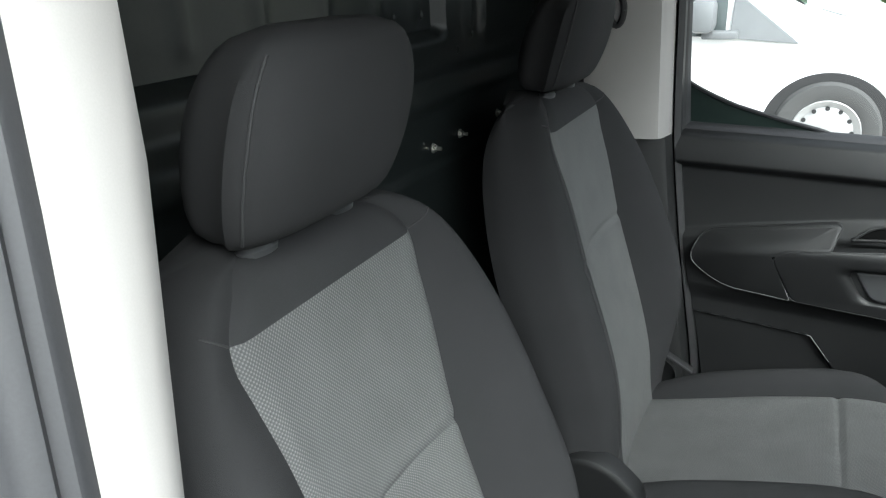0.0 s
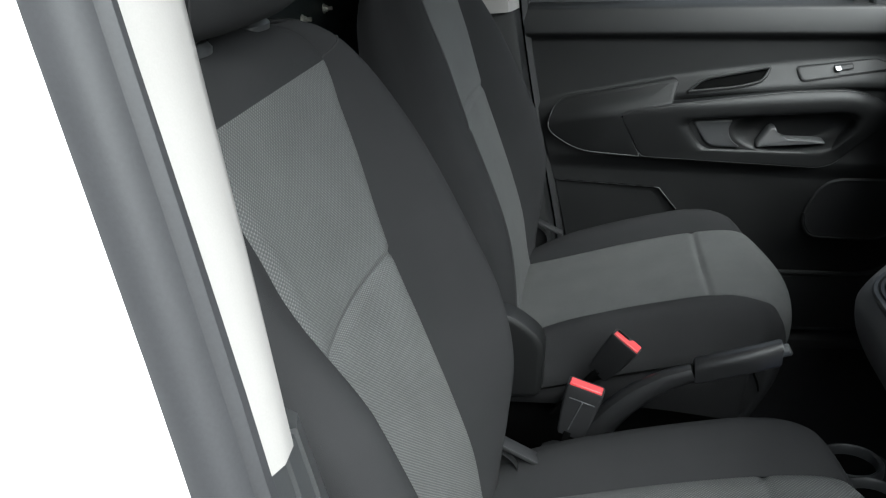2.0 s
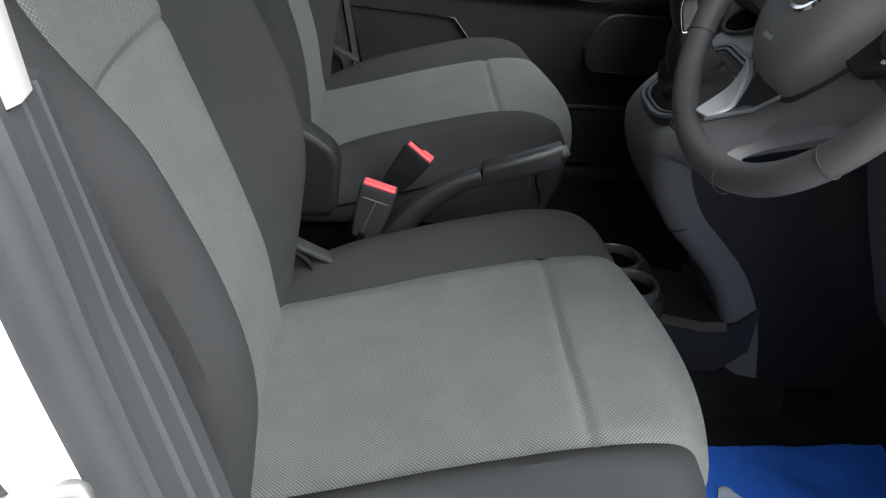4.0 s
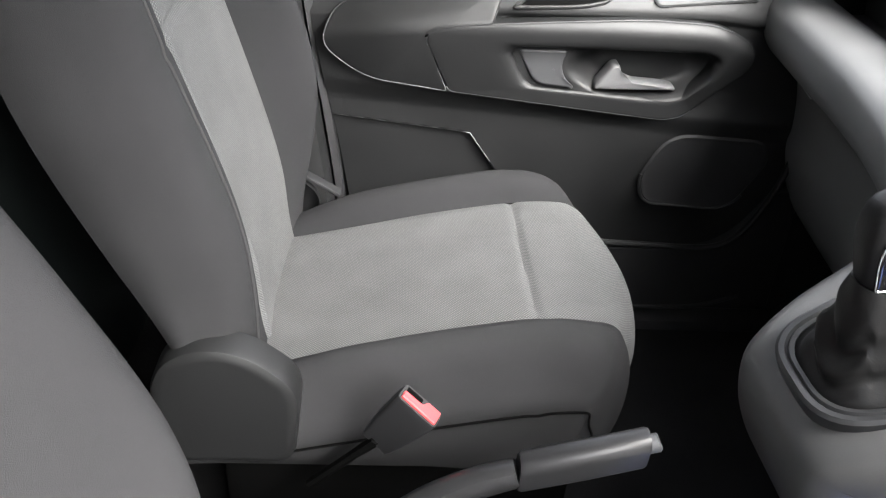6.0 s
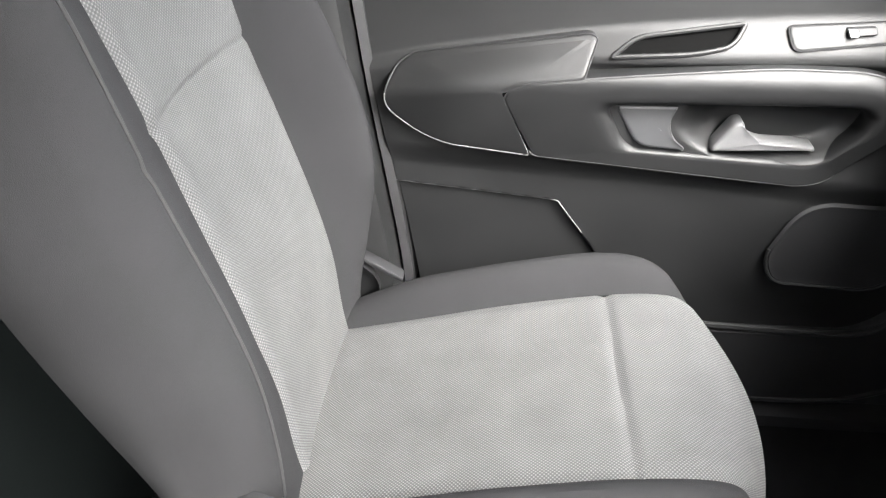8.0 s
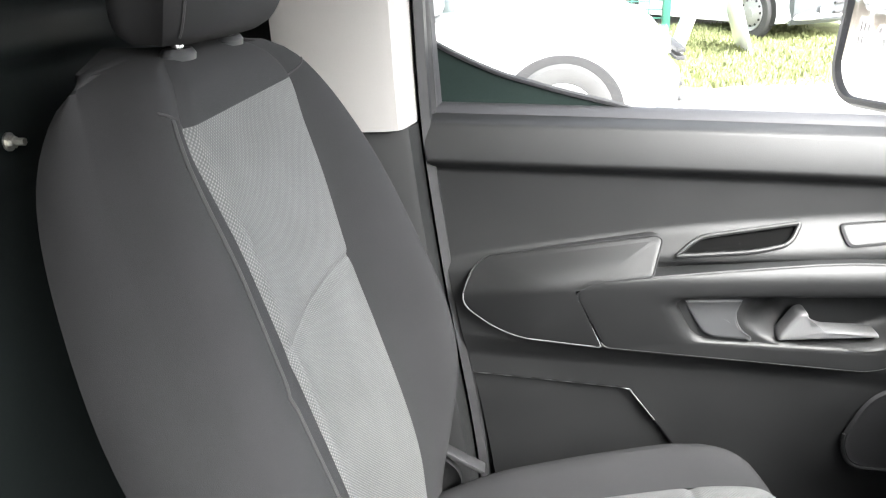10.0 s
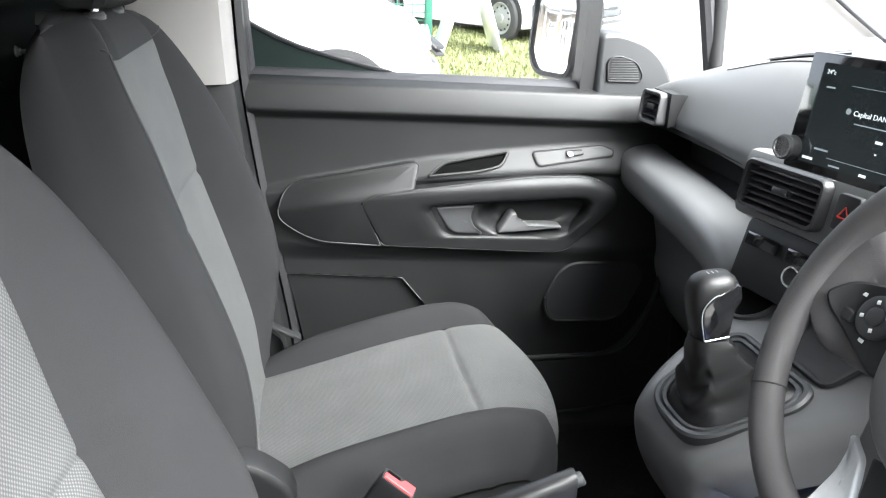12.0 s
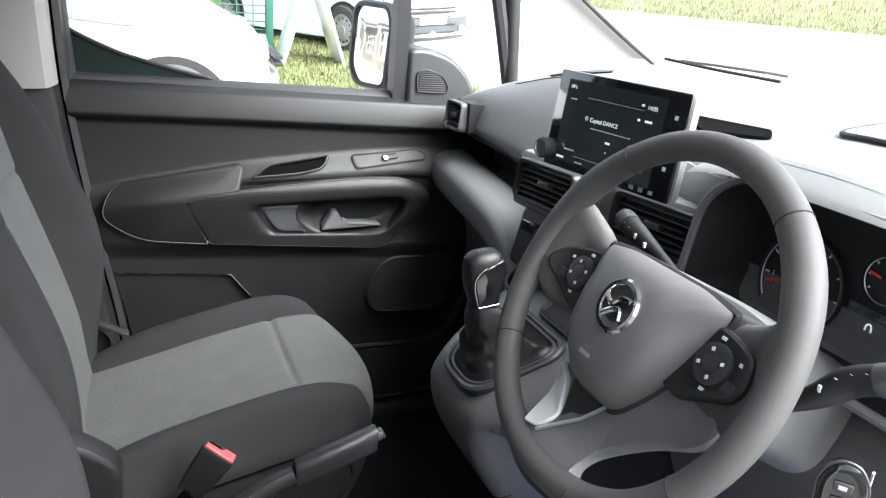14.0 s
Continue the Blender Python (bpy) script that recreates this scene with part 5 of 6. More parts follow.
ins = rounded([(-0.019, 0.008), (-0.027, 0.044), (-0.026, 0.062), (-0.012, 0.076), (0.034, 0.086), (0.036, 0.062), (0.024, 0.050), (0.020, 0.008)], [0.004, 0.012, 0.010, 0.012, 0.006, 0.006, 0.006, 0.004])


def on_knob(a, b, h):
    return KM @ Vector((a, -knob_wide(b) - 0.0006 - h + 0.006 * (a / 0.04) ** 2, b))


part("knob_inlay", plate(ins, [(0, -0.005), (0.0006, 0.0012), (0.003, 0.0022)], on_knob), GLOSS, lever, "glossy black inlay")
rim_line = [on_knob(p.x, p.y, 0.0012) for p in ins]
turn = len(ins) // 8
part("inlay_rim", tube(rim_line[:4 * turn], 0.0007, 6), SATIN, lever, "chrome rim")
part("inlay_foot", tube([on_knob(-0.018, 0.010, 0.002), on_knob(0.019, 0.010, 0.002)], 0.0013, 6), SATIN, lever, "chrome bar")
for k in range(3):
    part("shift_mark", box_m((-0.0007, -0.004, 0), (0.0007, 0.004, 0.0006), 0, KM @ Matrix.Translation((-0.006 + 0.007 * k, 0.0, 0.0988))), GREY_PRINT, lever, smooth=False)
part("knob_collar", lathe([(0.020, -0.008), (0.0235, -0.005), (0.0235, 0.001), (0.019, 0.003)], 24, KM), LEATHER, lever)
# cup holder and small tray in front of the lever
CUP = Matrix.Translation((0.622, 0.138, 0.995)) @ pose(0, 0, 0, 0, -28, 0)
part("cup_rim", lathe([(0.042, -0.002), (0.0415, 0.003), (0.039, 0.0045), (0.0365, 0.003), (0.036, 0.0015)], 32, CUP, False), PLASTIC_SOFT, console, "round cup holder")
# flat near-black disc that paints the shade of a deep cup
part("cup_shade_disc", lathe([(0.0365, 0.002), (0.030, 0.0016), (0.0, 0.0014)], 32, CUP), MATT, console, "flat black disc painting the shade inside the cup holder")
part("console_tray", plate(rounded([(-0.05, -0.07), (-0.05, 0.05), (0.05, 0.05), (0.05, -0.07)], 0.02), [(0, 0.0), (0.001, 0.005), (0.005, 0.006), (0.008, 0.002), (0.012, 0.001)], lambda a, b, h: CUP @ Vector((a + 0.01, b - 0.15, h))), PLASTIC_DEEP, console)
# ash tray lid and joint line on the driver's side of the nose
line = [nose(u, 0.60) for u in steps_of(0.90, -0.95, 30)]
part("console_joint", tube(line, 0.0014, 5), PLASTIC_DEEP, console)

# ---- driver's side: binnacle, gauges, column, knee panel ----
cluster = thing("instrument_cluster", "instrument cluster in a deep dark binnacle", "instrument cluster")
HOOD = rounded([(-0.195, -0.085), (-0.185, 0.055), (-0.13, 0.095), (0.15, 0.095), (0.185, 0.055), (0.195, -0.085)], [0.04, 0.06, 0.06, 0.06, 0.06, 0.04], 8)
CM = facing(0.655, -0.400, 1.190, 0, 6)
inner_c = [p * 0.86 for p in HOOD]
part("hood", frame_ring(HOOD, inner_c, [(0, -0.05), (0, 0.0), (0.12, 0.004), (0.3, -0.004), (0.8, -0.055), (1.0, -0.09)], lambda a, b, h: CM @ Vector((a, b, h))), PLASTIC_DEEP, cluster, "dark binnacle hood")
part("hood_rim", tube([CM @ Vector((p.x, p.y, 0.003)) for p in HOOD] + [CM @ Vector((HOOD[0].x, HOOD[0].y, 0.003))], 0.006, 8), DASH, cluster)
part("dial_face", plate([p * 0.90 for p in HOOD], [(0, -0.088), (0.01, -0.0885)], lambda a, b, h: CM @ Vector((a, b, h))), PLASTIC_DEEP, cluster)


def dial(x, y, r, start, span, ticks, needle_at):
    d = part("dial", lathe([(r, 0.0), (r, 0.010), (r * 0.97, 0.012), (r * 0.93, 0.004), (0.0, 0.003)], 40, CM @ Matrix.Translation((x, y, -0.088))), PLASTIC_DEEP, cluster, "round gauge")
    for k in range(ticks):
        a = radians(start - span * k / (ticks - 1))
        part("tick", box_m((0.80 * r, -0.0011, 0), (0.91 * r, 0.0011, 0.0004), 0, CM @ Matrix.Translation((x, y, -0.0835)) @ pose(0, 0, 0, 0, 0, math.degrees(a))), MARK, d, smooth=False)
    part("needle", box_m((0.30 * r, -0.0016, 0), (0.86 * r, 0.0016, 0.001), 0, CM @ Matrix.Translation((x, y, -0.082)) @ pose(0, 0, 0, 0, 0, needle_at)), NEEDLE, d, "red gauge needle")
    part("bezel", tube([CM @ Matrix.Translation((x, y, -0.08)) @ Vector((0.93 * r * math.cos(a), 0.93 * r * math.sin(a), 0)) for a in steps_of(0, 2 * math.pi, 36)], 0.0009, 5), SATIN, d)
    return d


left_dial = dial(-0.082, -0.022, 0.062, 215, 250, 9, 195)
for text, ang in (("0", 212), ("1", 184)):
    words("numeral", text, 0.010, CM @ Matrix.Translation((-0.082 + 0.043 * math.cos(radians(ang)), -0.022 + 0.043 * math.sin(radians(ang)), -0.083)), MARK, left_dial)
dial(0.022, 0.022, 0.028, 215, 150, 5, 172)
dial(0.115, -0.022, 0.062, 215, 250, 11, 212)
info = part("info_display", box_m((-0.033, -0.035, 0), (0.033, 0.022, 0.002), 0.002, CM @ Matrix.Translation((0.018, -0.036, -0.086))), DISPLAY, cluster, "small dark display")
words("readout", "0", 0.022, CM @ Matrix.Translation((0.018, -0.038, -0.0835)), DISPLAY_TEXT, info)


def driver_face(y, s):
    """From the dash rim down round the column to the knee panel."""
    x0, z0 = dash_top_edge(y)
    prof = [(0.0, 0.0), (-0.012, -0.02), (-0.002, -0.06), (0.03, -0.12), (0.03, -0.17), (-0.02, -0.24), (-0.03, -0.32), (0.0, -0.42), (0.06, -0.56), (0.14, -0.70), (0.30, -0.76)]
    pts = smooth_line([(a, 0, b) for a, b in prof], 4)
    p = pts[round(s * (len(pts) - 1))]
    return (0.70 + (x0 - 0.70) * sstep(0.35, 0.0, s) + p.x, y, z0 + (1.30 - z0) * sstep(0, 0.5, s) + p.z)


part("knee_panel", sheet(lambda y, s: driver_face(y, 0.36 + 0.64 * s), steps_of(-0.175, -0.79, 36), steps_of(0, 1, 44)), CONSOLE, dash, "driver's knee panel")
part("upper_right", sheet(lambda y, s: driver_face(y, 0.37 * s), steps_of(-0.60, -0.79, 12), steps_of(0, 1, 16)), DASH, dash)
part("upper_mid", sheet(lambda y, s: driver_face(y, 0.37 * s), steps_of(0.12, -0.20, 16), steps_of(0, 1, 16)), DASH, dash)


def on_top(a, b, h):
    """Plates on the dash top: x, y and height."""
    x0 = dash_top_edge(b)[0]
    return (a, b, dash_top(b, (a - x0) / (1.367 - 0.07 * (b / 0.8) ** 2 - x0))[2] + h)


slot = rounded([(0.815, 0.015), (0.868, -0.092), (0.832, -0.126), (0.780, -0.046)], [0.01, 0.01, 0.01, 0.01])
part("top_slot", plate(slot, [(-0.004, 0.0), (-0.002, 0.005), (0.002, 0.004), (0.006, 0.003)], on_top), MATT, dash, "black slot behind the screen")
oval = rounded([(0.915, -0.160), (1.12, -0.085), (1.20, -0.30), (1.12, -0.52), (0.93, -0.50), (0.885, -0.29)], [0.05, 0.06, 0.1, 0.08, 0.06, 0.1], 8)
part("top_tray", plate(oval, [(0, 0.0), (0.003, 0.008), (0.007, 0.009), (0.012, 0.004), (0.02, 0.003)], on_top), DASH, dash, "oval tray on the dash top")
rim = [on_top(p.x, p.y, 0.005) for p in oval]
part("tray_joint", tube(rim + rim[:1], 0.004, 6), PLASTIC_DEEP, dash)


def hood_lid(y, s):
    """The roll from the binnacle's rim up to the dash top."""
    x0, z0 = dash_top_edge(y)
    low = 1.283 - 0.030 * ((y + 0.4) / 0.25) ** 4
    return (0.650 + (x0 + 0.01 - 0.650) * s, y, low + (z0 + 0.003 - low) * s ** 0.7)


part("hood_lid", sheet(hood_lid, steps_of(-0.18, -0.62, 24), steps_of(0, 1, 10)), DASH, cluster)

# column cowl
WC, WT = Vector((0.439, -0.384, 1.185)), radians(26.2)
AX = Vector((math.cos(WT), 0, -math.sin(WT)))
UP = Vector((math.sin(WT), 0, math.cos(WT)))
LEFT = Vector((0, 1, 0))


def at_wheel(left, up, out):
    """A place on the wheel: left and up in its plane, out toward the driver."""
    return WC + LEFT * left + UP * up - AX * out


column = thing("steering_column", "dark plastic steering column cowl", "steering column")
cowl = []
for d, w, h, dz in ((0.030, 0.060, 0.050, 0.0), (0.06, 0.075, 0.060, -0.005), (0.14, 0.085, 0.068, -0.012), (0.26, 0.085, 0.07, -0.02)):
    cowl.append([at_wheel(math.copysign(abs(math.cos(t)) ** 0.6, math.cos(t)) * w, math.copysign(abs(math.sin(t)) ** 0.6, math.sin(t)) * h + dz, -d) for t in steps_of(0, 2 * math.pi, 32)[:-1]])
part("cowl", loft(cowl), DASH, column)


def stalk(name, label, side, pts, marks):
    ob = thing(name, label, "control stalk", "column stalks")
    line = smooth_line(pts, 5)
    n = len(line)
    part("lever", tube(line, [0.007 + 0.005 * sstep(0.3, 0.75, i / (n - 1)) for i in range(n)], 12, 1.25), PLASTIC, ob)
    end, before = line[-1], line[-4]
    way = (end - before).normalized()
    part("tip", tube([end - way * 0.004, end + way * 0.012, end + way * 0.017], [0.0128, 0.0128, 0.009], 12, 1.25), PLASTIC_SOFT, ob)
    for k in range(marks):
        p = line[-3 - 2 * k]
        part("mark", box_m((-0.0012, -0.0016, -0.0030), (0.0012, 0.0016, 0.0030), 0.0004, Matrix.Translation(p + Vector((-0.0112, 0, 0.0045)))), MARK, ob)
    return ob


stalk("wiper_stalk", "dark grey wiper stalk with white symbols", 1, [at_wheel(0.03, 0.045, -0.06), at_wheel(0.065, 0.056, -0.06), at_wheel(0.112, 0.066, -0.06), at_wheel(0.136, 0.072, -0.06)], 4)
stalk("light_stalk", "dark grey light stalk with white symbols", -1, [at_wheel(-0.07, -0.035, -0.06), at_wheel(-0.135, -0.010, -0.06), at_wheel(-0.168, 0.016, -0.06), at_wheel(-0.190, 0.044, -0.06), at_wheel(-0.212, 0.058, -0.06)], 4)
collar = part("collar", lathe([(0.026, 0), (0.030, 0.004), (0.027, 0.012), (0.018, 0.013)], 20, Matrix.Translation(at_wheel(-0.092, -0.04, -0.06)) @ pose(0, 0, 0, 90, 0, 0)), PLASTIC_DEEP, column)
key = thing("car_key", "black key fob hanging from the ignition", "key")
KMX = Matrix.Translation(at_wheel(-0.236, -0.036, -0.05)) @ pose(0, 0, 0, 0, 0, 38) @ Matrix.Diagonal((0.95, 0.95, 0.95, 1))
fob = rounded([(-0.016, -0.032), (-0.018, 0.018), (-0.008, 0.034), (0.008, 0.034), (0.018, 0.018), (0.016, -0.032)], 0.012)
part("fob", plate(fob, [(0, -0.006), (0, 0.004), (0.002, 0.006), (0.006, 0.007)], lambda a, b, h: KMX @ Vector((-h, -a, b))), GLOSS, key)
part("fob_rim", tube([KMX @ Vector((-0.002, -p.x * 1.03, p.y * 1.03)) for p in fob] + [KMX @ Vector((-0.002, -fob[0].x * 1.03, fob[0].y * 1.03))], 0.0014, 6), PLASTIC_SOFT, key)
for z in (0.016, 0.002, -0.012):
    part("fob_button", box_m((-0.0095, -0.007, z - 0.004), (-0.0065, 0.007, z + 0.004), 0.0015, KMX), PLASTIC_SOFT, key)
    part("fob_mark", box_m((-0.0099, -0.003, z - 0.0016), (-0.0094, 0.003, z + 0.0016), 0, KMX), MARK, key, smooth=False)
part("key_ring", tube([KMX @ Vector((0.004 * math.cos(a), -0.0175, 0.006 + 0.026 * math.sin(a))) for a in steps_of(-math.pi / 2, math.pi / 2, 12)], 0.0012, 6), SATIN, key, "silver edge")

# ---- steering wheel ----
wheel = thing("steering_wheel", "three-spoke dark grey steering wheel with silver inserts", "steering wheel")
R_MID, RIM_DROP = 0.182, -0.008
rings = []
for k in range(96):
    a = 2 * math.pi * k / 96
    deg = math.degrees(a) % 360
    grip = 1.0 + 0.10 * math.exp(-((deg - 148) / 16) ** 2) + 0.10 * math.exp(-((deg - 32) / 16) ** 2)
    flat = 0.006 * math.exp(-((deg - 270) / 28) ** 2)
    ring = []
    for j in range(14):
        b = 2 * math.pi * j / 14
        rr = R_MID - flat + 0.0158 * grip * math.cos(b)
        ring.append(at_wheel(-rr * math.cos(a), RIM_DROP + rr * math.sin(a), 0.0145 * grip * math.sin(b)))
    rings.append(ring)
rings.append(rings[0])
part("rim", loft(rings, caps=(False, False)), WHEEL_RIM, wheel, "grained dark rim")
for deg in (128, 52, 212, 328, 250, 290):
    a = radians(deg)
    pts = [at_wheel(-(R_MID + 0.0159 * math.cos(b)) * math.cos(a), RIM_DROP + (R_MID + 0.0159 * math.cos(b)) * math.sin(a), 0.015 * math.sin(b)) for b in steps_of(0, 2 * math.pi, 20)]
    part("rim_seam", tube(pts, 0.0008, 5), PIPING, wheel)


DISH = 0.027


def on_wheel(a, b, h):
    """Plates on the wheel: a to the driver's right, b up, h out; the middle lies deeper than the rim."""
    return at_wheel(-a, b, h - DISH * sstep(0.178, 0.130, math.hypot(a, b)))


hub = rounded([(-0.062, 0.052), (0.062, 0.052), (0.098, 0.047), (0.098, 0.036), (0.087, -0.008), (0.060, -0.060), (0.030, -0.099), (-0.030, -0.099), (-0.060, -0.060), (-0.087, -0.008), (-0.098, 0.036), (-0.098, 0.047)], [0.04, 0.04, 0.006, 0.008, 0.02, 0.03, 0.015, 0.015, 0.03, 0.02, 0.008, 0.006], 7)
mid = Vector((0.0, -0.020))


def cover_ring(t, r, h):
    """Goes from the cover's winged outline (t = 0) to a circle of radius r (t = 1)."""
    return [on_wheel(*p.lerp(mid + (p - mid).normalized() * r, t), h) for p in hub]


cover = [cover_ring(t, r, h) for t, r, h in ((0, 0.062, -0.010), (0, 0.062, 0.003), (0.06, 0.062, 0.009), (0.20, 0.062, 0.017), (0.45, 0.062, 0.027), (0.72, 0.062, 0.0355), (1.0, 0.060, 0.0415), (1.0, 0.048, 0.0452), (1.0, 0.033, 0.0472), (1.0, 0.014, 0.048))]
part("airbag_cover", loft(cover, caps=(False, True)), HUB_GREY, wheel, "smooth grey airbag cover")
under = [p * 1.03 for p in hub]
part("hub_back", plate(under, [(0, -0.035), (0, 0.006), (0.004, 0.010)], on_wheel), PLASTIC_DEEP, wheel)
for s in (1, -1):
    spoke = [Vector(p) for p in ((s * 0.060, 0.036), (s * 0.105, 0.044), (s * 0.131, 0.058), (s * 0.155, 0.078), (s * 0.178, 0.060), (s * 0.181, -0.016), (s * 0.150, -0.052), (s * 0.075, -0.046))]
    part("side_spoke", plate(rounded(spoke, [0.01, 0.03, 0.03, 0.02, 0.02, 0.02, 0.02, 0.01]), [(0, -0.010), (0.001, -0.003), (0.005, 0.003), (0.011, 0.0065), (0.02, 0.008), (0.028, 0.008)], on_wheel), WHEEL_RIM, wheel)
    padp = rounded([(s * 0.092, 0.032), (s * 0.112, 0.030), (s * 0.146, 0.020), (s * 0.160, -0.003), (s * 0.150, -0.017), (s * 0.088, -0.046), (s * 0.066, -0.042), (s * 0.080, -0.004)], [0.006, 0.01, 0.012, 0.008, 0.008, 0.006, 0.003, 0.01])
    pod = part("switch_pod", plate(padp, [(0, 0.006), (0.0005, 0.013), (0.003, 0.0155)], on_wheel), PLASTIC_DEEP, wheel, "black switch pod")
    c = Vector((s * 0.108, -0.001))
    M3 = Matrix.Translation(on_wheel(c.x, c.y, 0.0155)) @ Matrix((((-LEFT).x, UP.x, (-AX).x, 0), ((-LEFT).y, UP.y, (-AX).y, 0), ((-LEFT).z, UP.z, (-AX).z, 0), (0, 0, 0, 1)))
    part("switch_ring", lathe([(0.0195, 0), (0.0195, 0.004), (0.016, 0.0055), (0.0085, 0.0045), (0.0085, 0.006), (0.006, 0.0065), (0.0, 0.0065)], 28, M3), PLASTIC_SOFT, pod)
    for a in (0, 90, 180, 270):
        part("symbol", box_m((0.0108, -0.0017, 0.0052), (0.0146, 0.0017, 0.0062), 0.0004, M3 @ pose(0, 0, 0, 0, 0, a + 20)), MARK, pod)
    for dx, dy in ((s * 0.026, 0.012), (s * 0.032, -0.006), (s * 0.002, -0.0235), (s * -0.004, 0.024)):
        part("symbol", box_m((-0.0030, -0.0017, 0), (0.0030, 0.0017, 0.0008), 0.0003, M3 @ Matrix.Translation((dx, dy, 0.0005))), MARK, pod)
    key_cap = rounded([(0.020, -0.016), (0.022, -0.004), (0.034, -0.004), (0.034, -0.016)], 0.003)
    part("switch_key", plate(key_cap, [(0, 0.0), (0.0004, 0.0035), (0.002, 0.0045)], lambda a, b, h, s=s, M3=M3: M3 @ Vector((s * a, b, h))), PLASTIC_SOFT, pod)
# silver leg of the lower spoke, a dark hollow beside it and the broad grey spoke
ins = rounded([(-0.068, -0.088), (-0.046, -0.100), (-0.025, -0.140), (-0.030, -0.160), (-0.050, -0.164), (-0.063, -0.127)], [0.004, 0.006, 0.008, 0.008, 0.006, 0.02])
part("silver_insert", plate(ins, [(0.002, 0.002), (0.002, 0.009), (0.0035, 0.0115), (0.005, 0.012)], on_wheel), SILVER_PAINT, wheel, "satin silver spoke insert")
part("silver_edge", tube([on_wheel(-0.030, -0.160, 0.009), on_wheel(-0.002, -0.124, 0.009), on_wheel(0.032, -0.081, 0.009)], 0.0022, 6), SATIN, wheel, "thin silver edge")
low = rounded([(-0.078, -0.050), (0.120, -0.030), (0.148, -0.044), (0.138, -0.063), (0.120, -0.077), (0.082, -0.098), (0.046, -0.128), (0.030, -0.150), (0.042, -0.184), (-0.060, -0.182), (-0.062, -0.127), (-0.068, -0.090)], [0.014, 0.01, 0.01, 0.01, 0.02, 0.03, 0.02, 0.02, 0.004, 0.004, 0.01, 0.01])
part("lower_spoke", plate(low, [(0, -0.016), (0.0, 0.0), (0.003, 0.005), (0.006, 0.006)], on_wheel), HUB_GREY, wheel)
part("lower_spoke_recess", plate(rounded([(-0.044, -0.096), (0.028, -0.080), (-0.004, -0.121), (-0.024, -0.146)], [0.003, 0.003, 0.02, 0.006]), [(0, 0.002), (0.001, 0.0075), (0.003, 0.008)], on_wheel), PLASTIC_DEEP, wheel)
# round badge, a plain shape
BM3 = Matrix.Translation(on_wheel(0.003, -0.003, 0.0448)) @ Matrix((((-LEFT).x, UP.x, (-AX).x, 0), ((-LEFT).y, UP.y, (-AX).y, 0), ((-LEFT).z, UP.z, (-AX).z, 0), (0, 0, 0, 1)))
badge = part("badge", lathe([(0.0275, 0), (0.0285, 0.003), (0.026, 0.0055), (0.0225, 0.005), (0.0215, 0.003), (0.0, 0.003)], 40, BM3), CHROME, wheel, "round chrome badge")
part("badge_ground", lathe([(0.0205, 0.0031), (0.0, 0.0036)], 32, BM3), PLASTIC_DEEP, badge)
part("badge_shape", tube([BM3 @ Vector(p) for p in smooth_line([(-0.018, 0.006, 0.005), (-0.006, 0.000, 0.006), (0.004, 0.008, 0.0065), (0.016, 0.010, 0.006)], 5)], 0.0032, 8), CHROME, badge)
part("badge_shape", tube([BM3 @ Vector(p) for p in smooth_line([(-0.012, -0.014, 0.005), (-0.002, -0.006, 0.006), (0.008, -0.002, 0.006), (0.013, -0.012, 0.005)], 5)], 0.0032, 8), CHROME, badge)
part("airbag_mark", box_m((-0.009, -0.0022, 0), (0.009, 0.0022, 0.0004), 0, Matrix.Translation(on_wheel(-0.006, -0.060, 0.0462)) @ BM3.to_3x3().to_4x4()), GREY_PRINT, wheel, smooth=False)
part("airbag_mark", box_m((-0.003, -0.0022, 0), (0.003, 0.0022, 0.0004), 0, Matrix.Translation(on_wheel(-0.006, -0.051, 0.0468)) @ BM3.to_3x3().to_4x4()), GREY_PRINT, wheel, smooth=False)


# ---- between the seats ----
brake = thing("handbrake", "black plastic handbrake lever between the seats", "handbrake")
line = smooth_line([(0.010, -0.01, 0.600), (0.048, -0.01, 0.672), (0.095, -0.01, 0.728), (0.145, -0.01, 0.764), (0.186, -0.01, 0.781)], 6)
n = len(line)
part("arm", tube(line, [0.030 - 0.011 * i / (n - 1) for i in range(n)], 12, 0.75), PLASTIC_GRIP, brake)
part("grip", loft([[(x, -0.01 + a, z + b) for a, b in rounded([(-0.015 * k, -0.019 * k), (-0.015 * k, 0.010 * k), (-0.008 * k, 0.019 * k), (0.008 * k, 0.019 * k), (0.015 * k, 0.010 * k), (0.015 * k, -0.019 * k)], 0.005, 3)] for x, z, k in ((0.186, 0.785, 0.9), (0.190, 0.787, 1.0), (0.25, 0.805, 1.0), (0.304, 0.823, 0.98), (0.307, 0.824, 0.9))]), PLASTIC_GRIP, brake)
part("button", tube([(0.305, -0.01, 0.824), (0.318, -0.01, 0.828), (0.320, -0.01, 0.829)], [0.0095, 0.0095, 0.007], 10), PLASTIC_MID, brake)
part("brake_boot", boxes(((-0.06, -0.05, 0.44), (0.10, 0.03, 0.62), 0.03)), PLASTIC_DEEP, brake)


def buckle(x, y, z, lean, twist, label, slot_open):
    """A belt buckle that stands on its stiff tail; slot_open: the button leaves a dark mouth."""
    ob = thing("seat_belt_buckle", label, "seat belt buckle", "belt buckles")
    m = Matrix.Translation((x, y, z)) @ pose(0, 0, 0, 0, lean, twist)
    ring = [(-0.027, -0.012), (0.027, -0.012), (0.027, 0.012), (-0.027, 0.012)]
